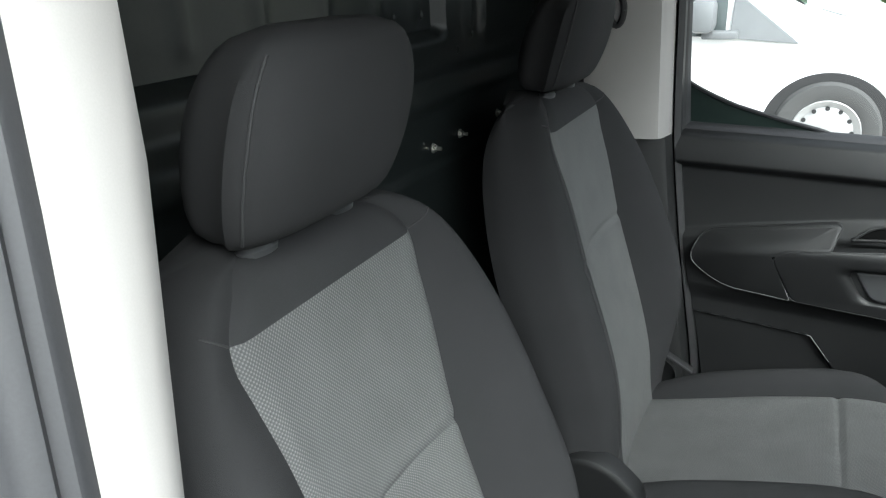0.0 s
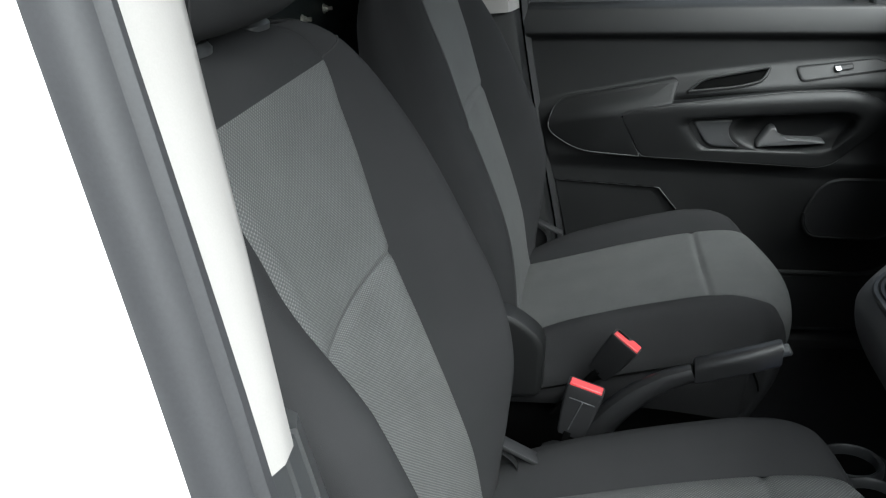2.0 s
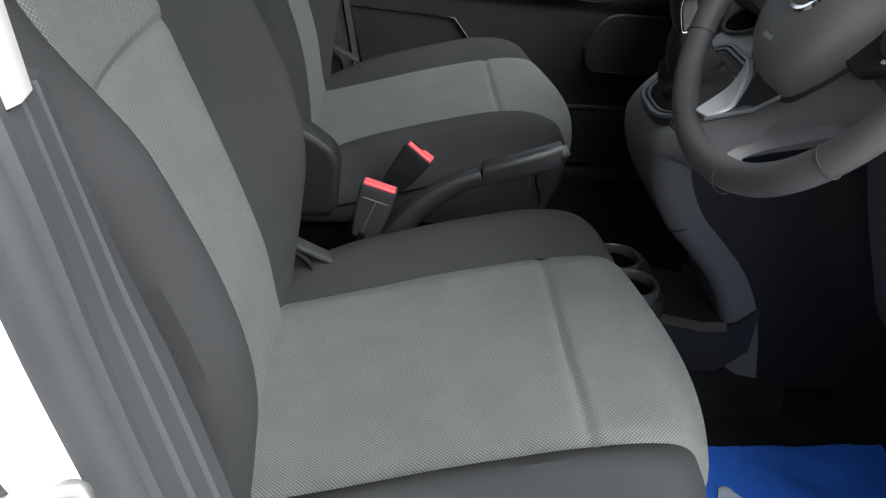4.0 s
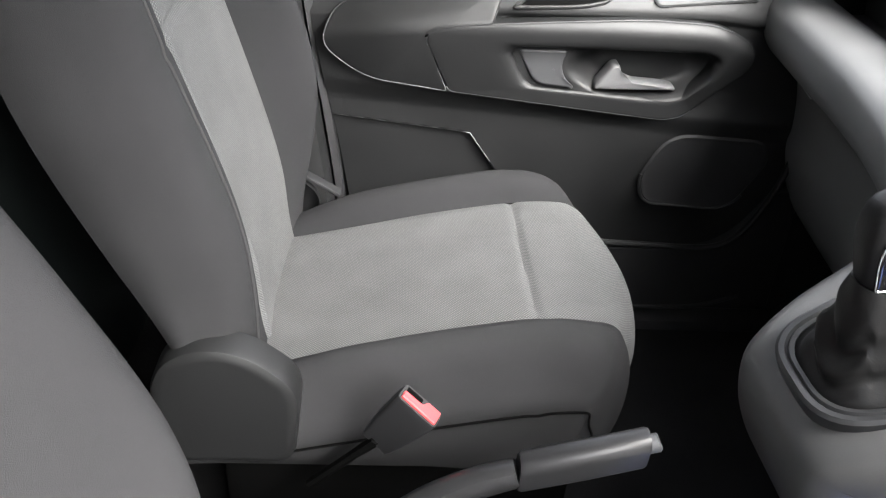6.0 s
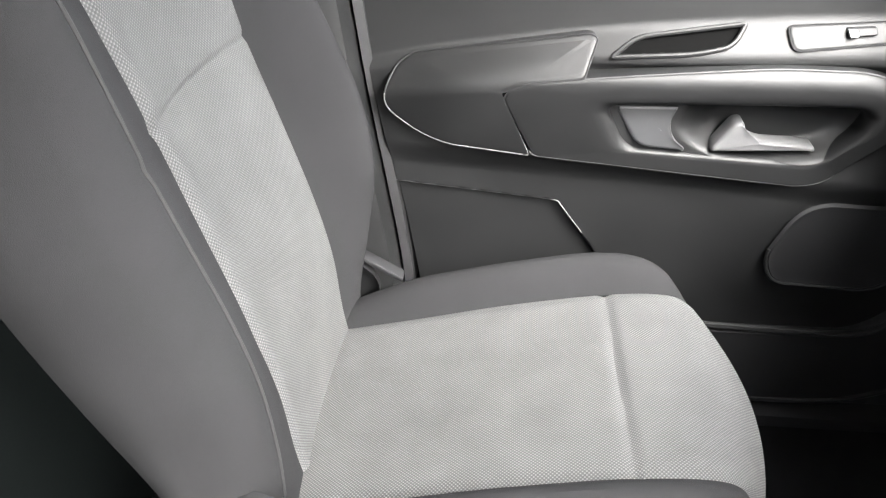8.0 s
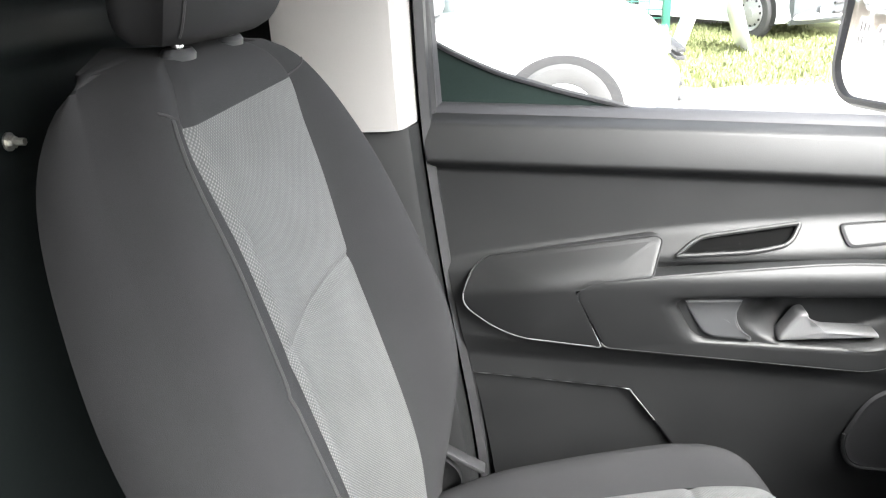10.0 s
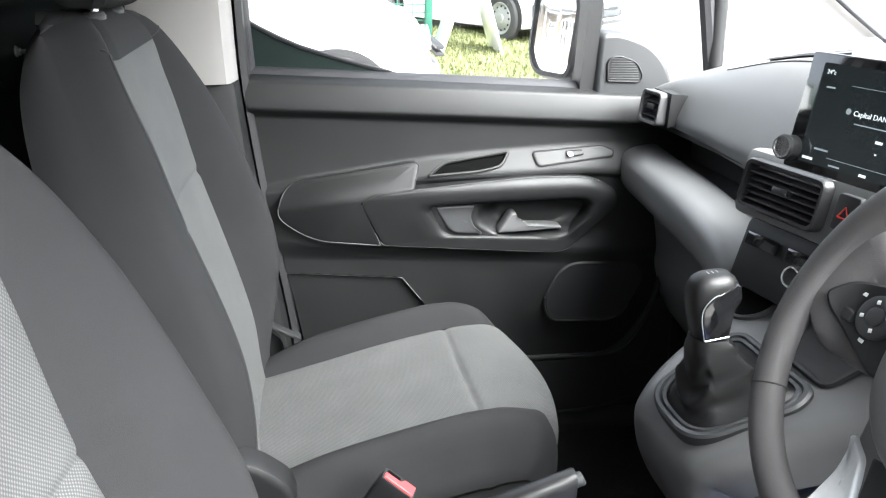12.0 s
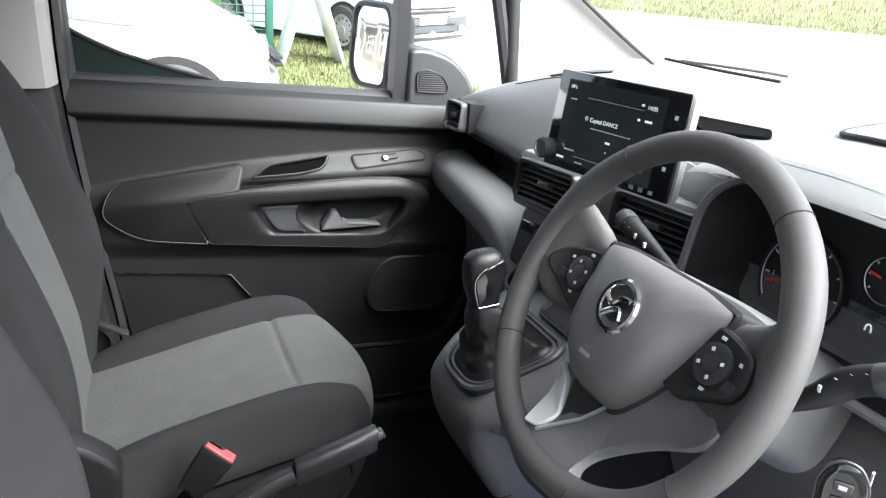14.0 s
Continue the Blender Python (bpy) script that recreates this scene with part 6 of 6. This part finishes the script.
    part("body", loft([[m @ Vector((a * k, b * k, h)) for a, b in rounded(ring, 0.005, 3)] for h, k in ((-0.092, 0.70), (-0.086, 0.76), (-0.05, 0.92), (-0.010, 1.0), (-0.002, 1.0), (0.0, 0.97))]), PLASTIC_DEEP, ob)
    if slot_open:
        button = [(-0.024, -0.0095), (0.0245, -0.0095), (0.0245, 0.0095), (0.006, 0.0095), (0.001, 0.001), (-0.024, 0.001)]
        part("slot", box_m((-0.022, 0.0025, -0.004), (0.0, 0.0095, 0.0008), 0.001, m), MATT, ob)
    else:
        button = [(-0.024, -0.0095), (0.0245, -0.0095), (0.0245, 0.006), (-0.024, 0.006)]
        part("slot", box_m((-0.022, 0.0065, -0.004), (0.022, 0.0095, 0.0008), 0.001, m), MATT, ob)
    part("release_button", plate(rounded(button, 0.002, 3), [(0, -0.004), (0.0004, 0.0025), (0.0015, 0.0036)], lambda a, b, h: m @ Vector((a, b, h))), RED, ob, "red release button")
    for line in () if slot_open else ([(0.002, -0.0128, -0.022), (-0.003, -0.0112, -0.060), (-0.005, -0.0098, -0.080)], [(-0.018, -0.0128, -0.020), (0.020, -0.0128, -0.020)]):
        part("moulding_line", tube([m @ Vector(p) for p in line], 0.0009, 5), PLASTIC_MID, ob)
    part("tail", tube([m @ Vector((0, 0, -0.085)), m @ Vector((-0.004, 0, -0.14)), m @ Vector((-0.01, 0, -0.24))], [0.015, 0.012, 0.012], 8, 0.5), MATT, ob)
    return ob


buckle(0.092, 0.088, 0.772, 33, -24, "black belt buckle with a red button beside the passenger's seat", True)
buckle(0.026, -0.100, 0.812, 15, -10, "black belt buckle with a red button beside the driver's seat", False)

# low cup holder on the tunnel
cups = thing("cup_holder", "black plastic cup holder low between the seats", "cup holder")
top = rounded([(0.18, -0.105), (0.18, 0.070), (0.45, 0.070), (0.505, 0.055), (0.505, -0.095), (0.45, -0.105)], [0.02, 0.02, 0.03, 0.03, 0.03, 0.03])
part("tray_body", plate(top, [(-0.012, -0.15), (0, 0.0), (0.003, 0.004), (0.007, 0.005)], lambda a, b, h: (a, b, 0.588 + h)), PLASTIC, cups)
for x, y in ((0.437, 0.012), (0.445, -0.066)):
    part("cup_ring", lathe([(0.050, -0.004), (0.0495, 0.016), (0.047, 0.0205), (0.044, 0.021), (0.041, 0.018), (0.0395, 0.0018), (0.036, 0.0016)], 32, Matrix.Translation((x, y, 0.5925)) @ Matrix.Diagonal((1, 0.84, 1, 1))), PLASTIC_SOFT, cups)
    # black disc near the ring's floor: the well's shade, put in as colour
    part("well_shade_disc", lathe([(0.0385, 0.004), (0.030, 0.0025), (0.0, 0.002)], 28, Matrix.Translation((x, y, 0.5925)) @ Matrix.Diagonal((1, 0.84, 1, 1))), MATT, cups, "flat black disc painting the shade inside the cup holder")
part("slot", boxes(((0.27, -0.02, 0.590), (0.35, 0.04, 0.5945), 0.002)), PLASTIC_DEEP, cups)
ramp = thing("tunnel_cover", "black plastic cover over the tunnel under the dashboard", "trim")
part("cover", loft([[(x, -0.10 - w, z - 0.10), (x, -0.095 - w, z - 0.012), (x, -0.083 - w, z), (x, 0.063 + w, z), (x, 0.075 + w, z - 0.012), (x, 0.08 + w, z - 0.10)] for x, z, w in ((0.50, 0.560, 0.0), (0.58, 0.540, 0.0), (0.62, 0.545, 0.005), (0.66, 0.60, 0.015))]), PLASTIC, ramp)
part("cover_edge", tube([(0.60, 0.080, 0.542), (0.615, 0.0, 0.545), (0.63, -0.10, 0.545)], 0.006, 6), PLASTIC, ramp)

# blue protective film on the driver's floor with a grey printed shape
film = thing("floor_film", "crinkled blue plastic film on the driver's floor with a grey print", "floor protector")


def film_at(u, v):
    x, y = 0.50 + 0.42 * u, -0.215 - 0.48 * v
    return (x, y, FLOOR_Z + 0.014 + 0.006 * noise.noise((x * 14, y * 14, 0)) + 0.003 * noise.noise((x * 50, y * 50, 2)))


part("film", sheet(film_at, steps_of(0, 1, 40), steps_of(1, 0, 44)), BLUE, film)
for foot in (rounded([(0.555, -0.340), (0.572, -0.300), (0.592, -0.300), (0.600, -0.335), (0.66, -0.352), (0.76, -0.350), (0.78, -0.378), (0.70, -0.400), (0.60, -0.395), (0.57, -0.375)], 0.015),):
    part("print", plate(foot, [(0, 0.0), (0.002, 0.001), (0.006, 0.0012)], lambda a, b, h: (a, b, film_at((a - 0.50) / 0.42, (-0.215 - b) / 0.48)[2] + 0.0035 + h)), FILM_GREY, film, "pale grey printed shape")
pedals = thing("pedal", "black pedal in the driver's footwell", "pedal")
part("pad", box_m((-0.008, -0.035, -0.03), (0.008, 0.035, 0.03), 0.005, Matrix.Translation((0.86, -0.33, 0.50)) @ pose(0, 0, 0, 0, -35, 0)), RUBBER, pedals)
part("arm", tube([(0.868, -0.33, 0.50), (0.92, -0.33, 0.62), (0.92, -0.33, 0.75)], 0.008, 8), PLASTIC_DEEP, pedals)
setting(part("toe_board", box_m((-0.02, -0.80, -0.45), (0.0, 0.80, 0.45), 0, Matrix.Translation((1.06, 0, 0.75))), CARPET), "black carpet up the front wall of the cab", "wall")
setting(part("toe_slope", box_m((-0.012, -0.80, -0.14), (0.0, 0.80, 0.14), 0, Matrix.Translation((0.98, 0, 0.45)) @ pose(0, 0, 0, 0, 42, 0)), CARPET), "black carpet on the toe board", "wall")


# ---- outside: yard, parked vehicles, fence, building ----
ground = part("ground", sheet(lambda x, y: (x, y, SLOPE * y), [-400, -60, -20, -8, -3, 0, 3, 8, 20, 60, 400], [-400, -60, -20, -8, -3, 0, 3, 8, 20, 60, 400]), TARMAC, smooth=False)
setting(ground, "pale worn tarmac of a parking yard", "ground")


def patch(name, outline, mat, lift, label, cat):
    ob = part(name, plate([Vector(p) for p in outline], [(0, -0.02), (0, 0.0), (0.02, lift)], lambda a, b, h: (a, b, SLOPE * b + h)), mat, smooth=False)
    return setting(ob, label, cat)


patch("lawn", [(0.9, 6.3), (3.0, 6.9), (3.6, 8.2), (4.2, 10.6), (1.2, 10.6), (0.9, 8.5)], GRASS, 0.03, "rough green grass patch beside the yard", "grass")
patch("paving", [(1.2, 5.9), (3.2, 6.4), (3.9, 8.0), (3.65, 8.1), (3.02, 6.82), (1.2, 6.25)], SLAB, 0.035, "pinkish paving edge", "paving")


def tufts(name, region, count, size, mat, label, kind_of, height=None):
    """Blades and leaves, uncountable."""
    rng = random.Random(len(name) * 7 + count)
    verts, faces = [], []
    for _ in range(count):
        x, y, z = region(rng)
        a, s = rng.uniform(0, math.pi * 2), size * rng.uniform(0.6, 1.4)
        h = s * rng.uniform(0.8, 2.0) if height is None else height * rng.uniform(0.5, 1.2)
        dx, dy = math.cos(a) * s * 0.5, math.sin(a) * s * 0.5
        lx, ly = rng.uniform(-0.5, 0.5) * h, rng.uniform(-0.5, 0.5) * h
        k = len(verts)
        verts += [(x - dx, y - dy, z), (x + dx, y + dy, z), (x + dx * 0.4 + lx, y + dy * 0.4 + ly, z + h), (x - dx * 0.4 + lx, y - dy * 0.4 + ly, z + h)]
        faces.append((k, k + 1, k + 2, k + 3))
    me = bpy.data.meshes.new(name)
    me.from_pydata(verts, [], faces)
    me.materials.append(mat)
    return tagged(new(name, me), label, kind_of, kind="stuff")


def in_lawn(rng):
    x, y = rng.uniform(1.1, 3.6), rng.uniform(6.5, 10.4)
    return (x, y, SLOPE * y + 0.02)


tufts("grass_blades", in_lawn, 12000, 0.02, GRASS, "short green grass blades on the lawn", "grass", 0.06)


def vehicle(name, label, m, wheels, bumper, plate_front):
    """A small white van: body, glass, mirror, wheels, bumper. Local x forward, y away from its right side, z up; the right front wheel stands at the origin."""
    ob = thing(name, label, "van", "parked vans")
    ob.matrix_world = m
    prof = [(0.72, 0.22), (0.76, 0.40), (0.74, 0.56), (0.70, 0.70), (0.62, 0.80), (0.40, 0.91), (0.10, 1.00), (-0.18, 1.06), (-0.55, 1.27), (-0.98, 1.52), (-1.35, 1.69), (-1.75, 1.77), (-2.3, 1.80), (-3.3, 1.76), (-3.45, 1.55), (-3.52, 0.90), (-3.50, 0.30), (-3.2, 0.20), (-1.5, 0.19), (-0.5, 0.19)]
    loop = smooth_loop([(x, 0, z) for x, z in prof], 3)
    rings = []
    for y, k in ((0.0, 1.0), (0.03, 0.35), (0.10, 0.06), (0.20, 0.0), (0.88, -0.02), (1.56, 0.0), (1.66, 0.06), (1.73, 0.35), (1.76, 1.0)):
        ring = []
        for p in loop:
            tumble = 0.22 * max(0.0, p.z - 0.95) * (1 if y < 0.88 else -1) * (abs(y - 0.88) / 0.88)
            nose = 0.16 * (abs(y - 0.88) / 0.88) ** 3 * sstep(0.2, 0.7, p.x)
            ring.append((p.x - 0.05 * k * (1 if p.x > 0 else -0.4) - nose, y + tumble, p.z - 0.05 * k * sstep(0.9, 1.2, p.z)))
        rings.append(ring)
    body = part("body", loft(rings), PAINT, ob, "white painted body")

    def flank(a, b, h):
        return (a, -h + 0.22 * max(0.0, b - 0.95) + 0.004, b)

    win = rounded([(-0.64, 0.895), (-1.55, 0.93), (-1.55, 1.52), (-1.10, 1.44), (-0.95, 1.37), (-0.64, 1.18)], 0.03)
    part("side_window", plate(win, [(0, -0.01), (0, 0.004), (0.004, 0.006)], flank, False), CAR_GLASS, ob, "dark side window", smooth=False)
    qwin = rounded([(-0.20, 0.855), (-0.615, 0.89), (-0.60, 1.175)], 0.015)
    part("quarter_window", plate(qwin, [(0, -0.01), (0, 0.004), (0.004, 0.006)], flank, False), BUMPER, ob, "grey quarter panel", smooth=False)
    part("windscreen", sheet(lambda u, v: (-0.19 - 0.98 * v, 0.88 + u * (0.74 - 0.10 * v), 1.075 + 0.575 * v + 0.035 * (1 - u * u) * 0.4), steps_of(-1, 1, 8), steps_of(0, 1, 6)), CAR_GLASS, ob, "dark windscreen")
    part("window_bar", plate([Vector(p) for p in ((-0.90, 0.90), (-0.94, 0.90), (-0.955, 1.37), (-0.92, 1.35))], [(0, -0.01), (0, 0.006), (0.002, 0.008)], flank), BUMPER, ob, smooth=False)
    mir = part("mirror", box_m((-0.10, -0.20, 0.0), (0.05, -0.02, 0.20), 0.04, Matrix.Translation((-0.745, 0.02, 0.94))), BUMPER, ob, "grey door mirror")
    part("mirror_foot", boxes(((-0.78, -0.06, 0.89), (-0.56, 0.03, 0.94), 0.01)), BUMPER, mir)
    part("front_bumper", loft([[(0.775 - 0.16 * (abs(y - 0.88) / 0.88) ** 3 + dx, y, z) for dx, z in ((-0.05, 0.20), (0.0, 0.24), (0.025, 0.36), (0.02, 0.50), (-0.06, 0.52))] for y in steps_of(0.0, 1.76, 16)]), bumper, ob, "grey plastic bumper")
    for z in (0.30, 0.40, 0.565, 0.615):
        part("grille_bar", boxes(((0.74, 0.42, z), (0.80, 1.34, z + 0.028), 0.006)), PLASTIC_DEEP, ob)
    if plate_front:
        pl = part("number_plate", boxes(((0.795, 0.62, 0.425), (0.805, 1.14, 0.535), 0.003)), MARK, ob, "white number plate")
        for k in range(6):
            part("plate_bar", boxes(((0.8055, 0.66 + 0.075 * k, 0.45), (0.8075, 0.70 + 0.075 * k, 0.51), 0.001)), BUMPER, pl)
    for y in (0.28, 1.48):
        part("headlight", plate(rounded([(y - 0.17, 0.66), (y - 0.12, 0.80), (y + 0.12, 0.80), (y + 0.17, 0.66)], 0.03), [(0, -0.04), (0, 0.0), (0.01, 0.008)], lambda a, b, h: (0.72 - 0.30 * max(0, b - 0.66) - 0.12 * (abs(a - 0.88) / 0.88) ** 3 + h, a, b)), CHROME, ob, "clear headlight")
        part("fog_lamp", lathe([(0.05, 0), (0.045, 0.02), (0.0, 0.02)], 16, Matrix.Translation((0.775, y, 0.36)) @ pose(0, 0, 0, 0, 90, 0)), SATIN, ob)
    part("bonnet_joint", tube([(0.62, 0.10, 0.79), (0.40, 0.08, 0.895), (-0.10, 0.09, 1.05)], 0.005, 5), BUMPER, ob)
    for x in wheels:
        part("wheel_arch", plate([Vector((x + c, 0.32 + s * 0.95)) for c, s in [(0.385 * math.cos(a), 0.385 * math.sin(a)) for a in steps_of(math.pi * -0.12, math.pi * 1.12, 30)]], [(0, -0.03), (0, 0.010), (0.004, 0.012)], lambda a, b, h: (a, -h, b)), PLASTIC_DEEP, ob, "dark wheel arch", smooth=False)
        wm = Matrix.Translation((x, -0.015, 0.315)) @ pose(0, 0, 0, 90, 0, 0)
        tyre = part("tyre", lathe([(0.20, -0.10), (0.29, -0.10), (0.315, -0.06), (0.318, 0.0), (0.300, 0.03), (0.26, 0.035), (0.205, 0.02)], 40, wm, False), TYRE, ob, "black tyre")
        rim = part("wheel_rim", lathe([(0.206, 0.024), (0.20, 0.030), (0.188, 0.018), (0.16, 0.0), (0.115, 0.018), (0.06, 0.022), (0.055, 0.032), (0.0, 0.034)], 36, wm, False), HUB, ob, "silver steel wheel")
        for k in range(12):
            a = 2 * math.pi * k / 12
            part("rim_hole", lathe([(0.014, -0.012), (0.014, 0.006), (0.0, 0.007)], 10, wm @ Matrix.Translation((0.150 * math.cos(a), 0.150 * math.sin(a), 0.004))), PLASTIC_DEEP, rim)
    return ob


tilt = math.degrees(math.atan(SLOPE))
vehicle("parked_van", "white parked van with steel wheels and grey mirror", Matrix.Translation((0.27, 4.40, SLOPE * 4.40)) @ pose(0, 0, 0, tilt, 0, 0), (0.0, -2.7), BUMPER, False)
vehicle("parked_van_facing", "white van with dark bumper and a number plate, by the grass", Matrix.Translation((2.74, 9.3, SLOPE * 9.3)) @ pose(0, 0, 0, tilt, 0, -64), (0.0, -2.7), material("dark_bumper", (0.05, 0.055, 0.06), 0.5, fine=300), True)

# folding board sign on the grass
sign = thing("board_sign", "white folding board sign standing on the grass", "sign", at=(2.05, 8.35, SLOPE * 8.35))
for s in (1, -1):
    part("board", box_m((-0.015, -0.30, 0.0), (0.015, 0.30, 1.16), 0.006, Matrix.Translation((s * 0.375, 0, 0)) @ pose(0, 0, 0, 0, -s * 18, 0)), PAINT, sign)
part("hinge", tube([(0, -0.28, 1.10), (0, 0.28, 1.10)], 0.015, 8), SATIN, sign)

# green mesh fence with its posts
fence = thing("mesh_fence", "dark green mesh fence with posts behind the parked van", "fence")
FY = 9.2
for k in range(5):
    x = 1.72 - 2.4 * k
    part("post", boxes(((x - 0.045, FY - 0.045, SLOPE * FY), (x + 0.045, FY + 0.045, SLOPE * FY + 2.2), 0.006)), FENCE, fence)
bm = bmesh.new()
for k in range(48):
    x = 1.72 - 9.6 * k / 48
    box(bm, (x - 0.006, FY - 0.006, SLOPE * FY + 0.05), (x + 0.006, FY + 0.006, SLOPE * FY + 2.1))
tagged(part("uprights", bm, FENCE, fence, smooth=False), kind="stuff")
bm = bmesh.new()
for k in range(22):
    z = SLOPE * FY + 0.1 + 2.0 * k / 21
    box(bm, (1.72 - 9.6, FY - 0.012, z - 0.006), (1.72, FY, z + 0.006))
tagged(part("rails", bm, FENCE, fence, smooth=False), kind="stuff")
panel = thing("green_shed", "pale green corrugated shed wall behind the fence", "shed")
part("shed_wall", sheet(lambda u, v: (-7.0 + 8.2 * u, 11.2 + 0.03 * math.sin(u * 250), 0.4 + 2.6 * v), steps_of(0, 1, 220), [0, 1]), material("pale_green_sheet", (0.33, 0.45, 0.40), 0.6, fine=60), panel)
part("shed_roof", boxes(((-7.2, 11.1, 3.0), (1.3, 14.0, 3.1), 0.02)), ROOF, panel)


def in_hedge(rng):
    x, y = rng.uniform(-8, 1.2), rng.gauss(10.2, 0.3)
    return (x, y, SLOPE * y + rng.uniform(0.1, 2.6) * (0.75 + 0.25 * math.sin(x * 2.1)))


tufts("hedge", in_hedge, 4500, 0.12, LEAF, "loose green and yellow bushes behind the fence", "bush")
for x, h in ((-4.4, 4.5), (-1.6, 3.8)):
    tree = thing("tree", "bare-branched young tree behind the fence", "tree", "young trees", (x, 10.6, SLOPE * 10.6))
    part("trunk", tube(smooth_line([(0, 0, 0), (0.05, 0.02, h * 0.4), (-0.04, 0, h * 0.7), (0.05, 0.03, h)], 5), [0.07 - 0.055 * i / 15 for i in range(16)], 8), BARK, tree)
    rng = random.Random(int(h * 10))
    bm = bmesh.new()
    for k in range(26):
        z0 = h * rng.uniform(0.25, 0.95)
        a, ln = rng.uniform(0, 6.28), rng.uniform(0.5, 1.3)
        tb = tube(smooth_line([(0, 0, z0), (0.5 * ln * math.cos(a), 0.5 * ln * math.sin(a), z0 + 0.35 * ln), (ln * math.cos(a), ln * math.sin(a), z0 + 0.9 * ln)], 3), [0.022, 0.018, 0.014, 0.012, 0.01, 0.008, 0.005], 5)
        me = bpy.data.meshes.new("tmp")
        tb.to_mesh(me)
        tb.free()
        bm.from_mesh(me)
        bpy.data.meshes.remove(me)
    tagged(part("limbs", bm, BARK, tree), kind="stuff")

# plain unseen wall, added on the driver's side to hold back low light
setting(part("light_block_wall", boxes(((-14.0, -3.75, -0.5), (2.0, -3.50, 2.5), 0.02)), BLOCKER_RENDER), "plain pale wall, unseen, added to block low light from the driver's side", "wall")

# far verge across the road
def bank(u, v):
    x, y = 5.0 + 30.0 * u, 24.9 - 15.0 * u + 0.0
    nx, ny = 0.45, 0.9
    d = 7.0 * v
    return (x + nx * d, y + ny * d, SLOPE * (y + ny * d) + 2.2 * sstep(0, 0.8, v) + 0.25 * noise.noise((x * 0.6, d, 1)) * v)


verge = part("verge", sheet(bank, steps_of(0, 1, 50), steps_of(0, 1, 14)), GRASS)
setting(verge, "grassy roadside bank", "grass")


def on_bank(rng):
    u, v = rng.uniform(0, 1), rng.uniform(0.0, 0.9)
    return bank(u, v)


tufts("verge_grass", on_bank, 45000, 0.022, GRASS, "long pale green grass on the roadside bank", "grass", 0.14)

# building behind the van, seen in the mirror
house = thing("garage_building", "cream building with a brown wall and white posts behind the yard", "building")
HX = -13.0
part("wall", boxes(((HX - 3, 3.0, 0.1), (HX, 12.0, 2.9), 0.0)), RENDER, house)
part("roof", loft([[(HX - 3.2, y, 4.4), (HX + 0.9, y, 2.95), (HX + 0.9, y, 3.10), (HX - 3.2, y, 4.6)] for y in (2.6, 12.4)]), ROOF, house)
part("gutter", tube([(HX + 0.92, 2.6, 2.98), (HX + 0.92, 12.4, 2.98)], 0.07, 8), PLASTIC_DEEP, house)
for y in (4.3, 6.6, 9.0):
    w = part("window", boxes(((HX - 0.03, y - 0.75, 1.15), (HX + 0.03, y + 0.75, 2.25), 0.0)), PLASTIC_DEEP, house, "dark window")
    for dy in (-0.75, -0.25, 0.25, 0.75):
        part("mullion", boxes(((HX + 0.02, y + dy - 0.04, 1.10), (HX + 0.07, y + dy + 0.04, 2.30), 0.005)), PAINT, w)
    for z in (1.10, 1.75, 2.25):
        part("transom", boxes(((HX + 0.02, y - 0.79, z - 0.03), (HX + 0.065, y + 0.79, z + 0.03), 0.005)), PAINT, w)
for y in (3.1, 5.4, 7.8, 10.2, 12.0):
    part("post", boxes(((HX + 0.75, y - 0.06, 0.0), (HX + 0.87, y + 0.06, 2.95), 0.01)), PAINT, house)
part("door", boxes(((HX - 0.02, 7.5, 0.30), (HX + 0.05, 8.2, 2.2), 0.01)), BRICK, house, "brown door")
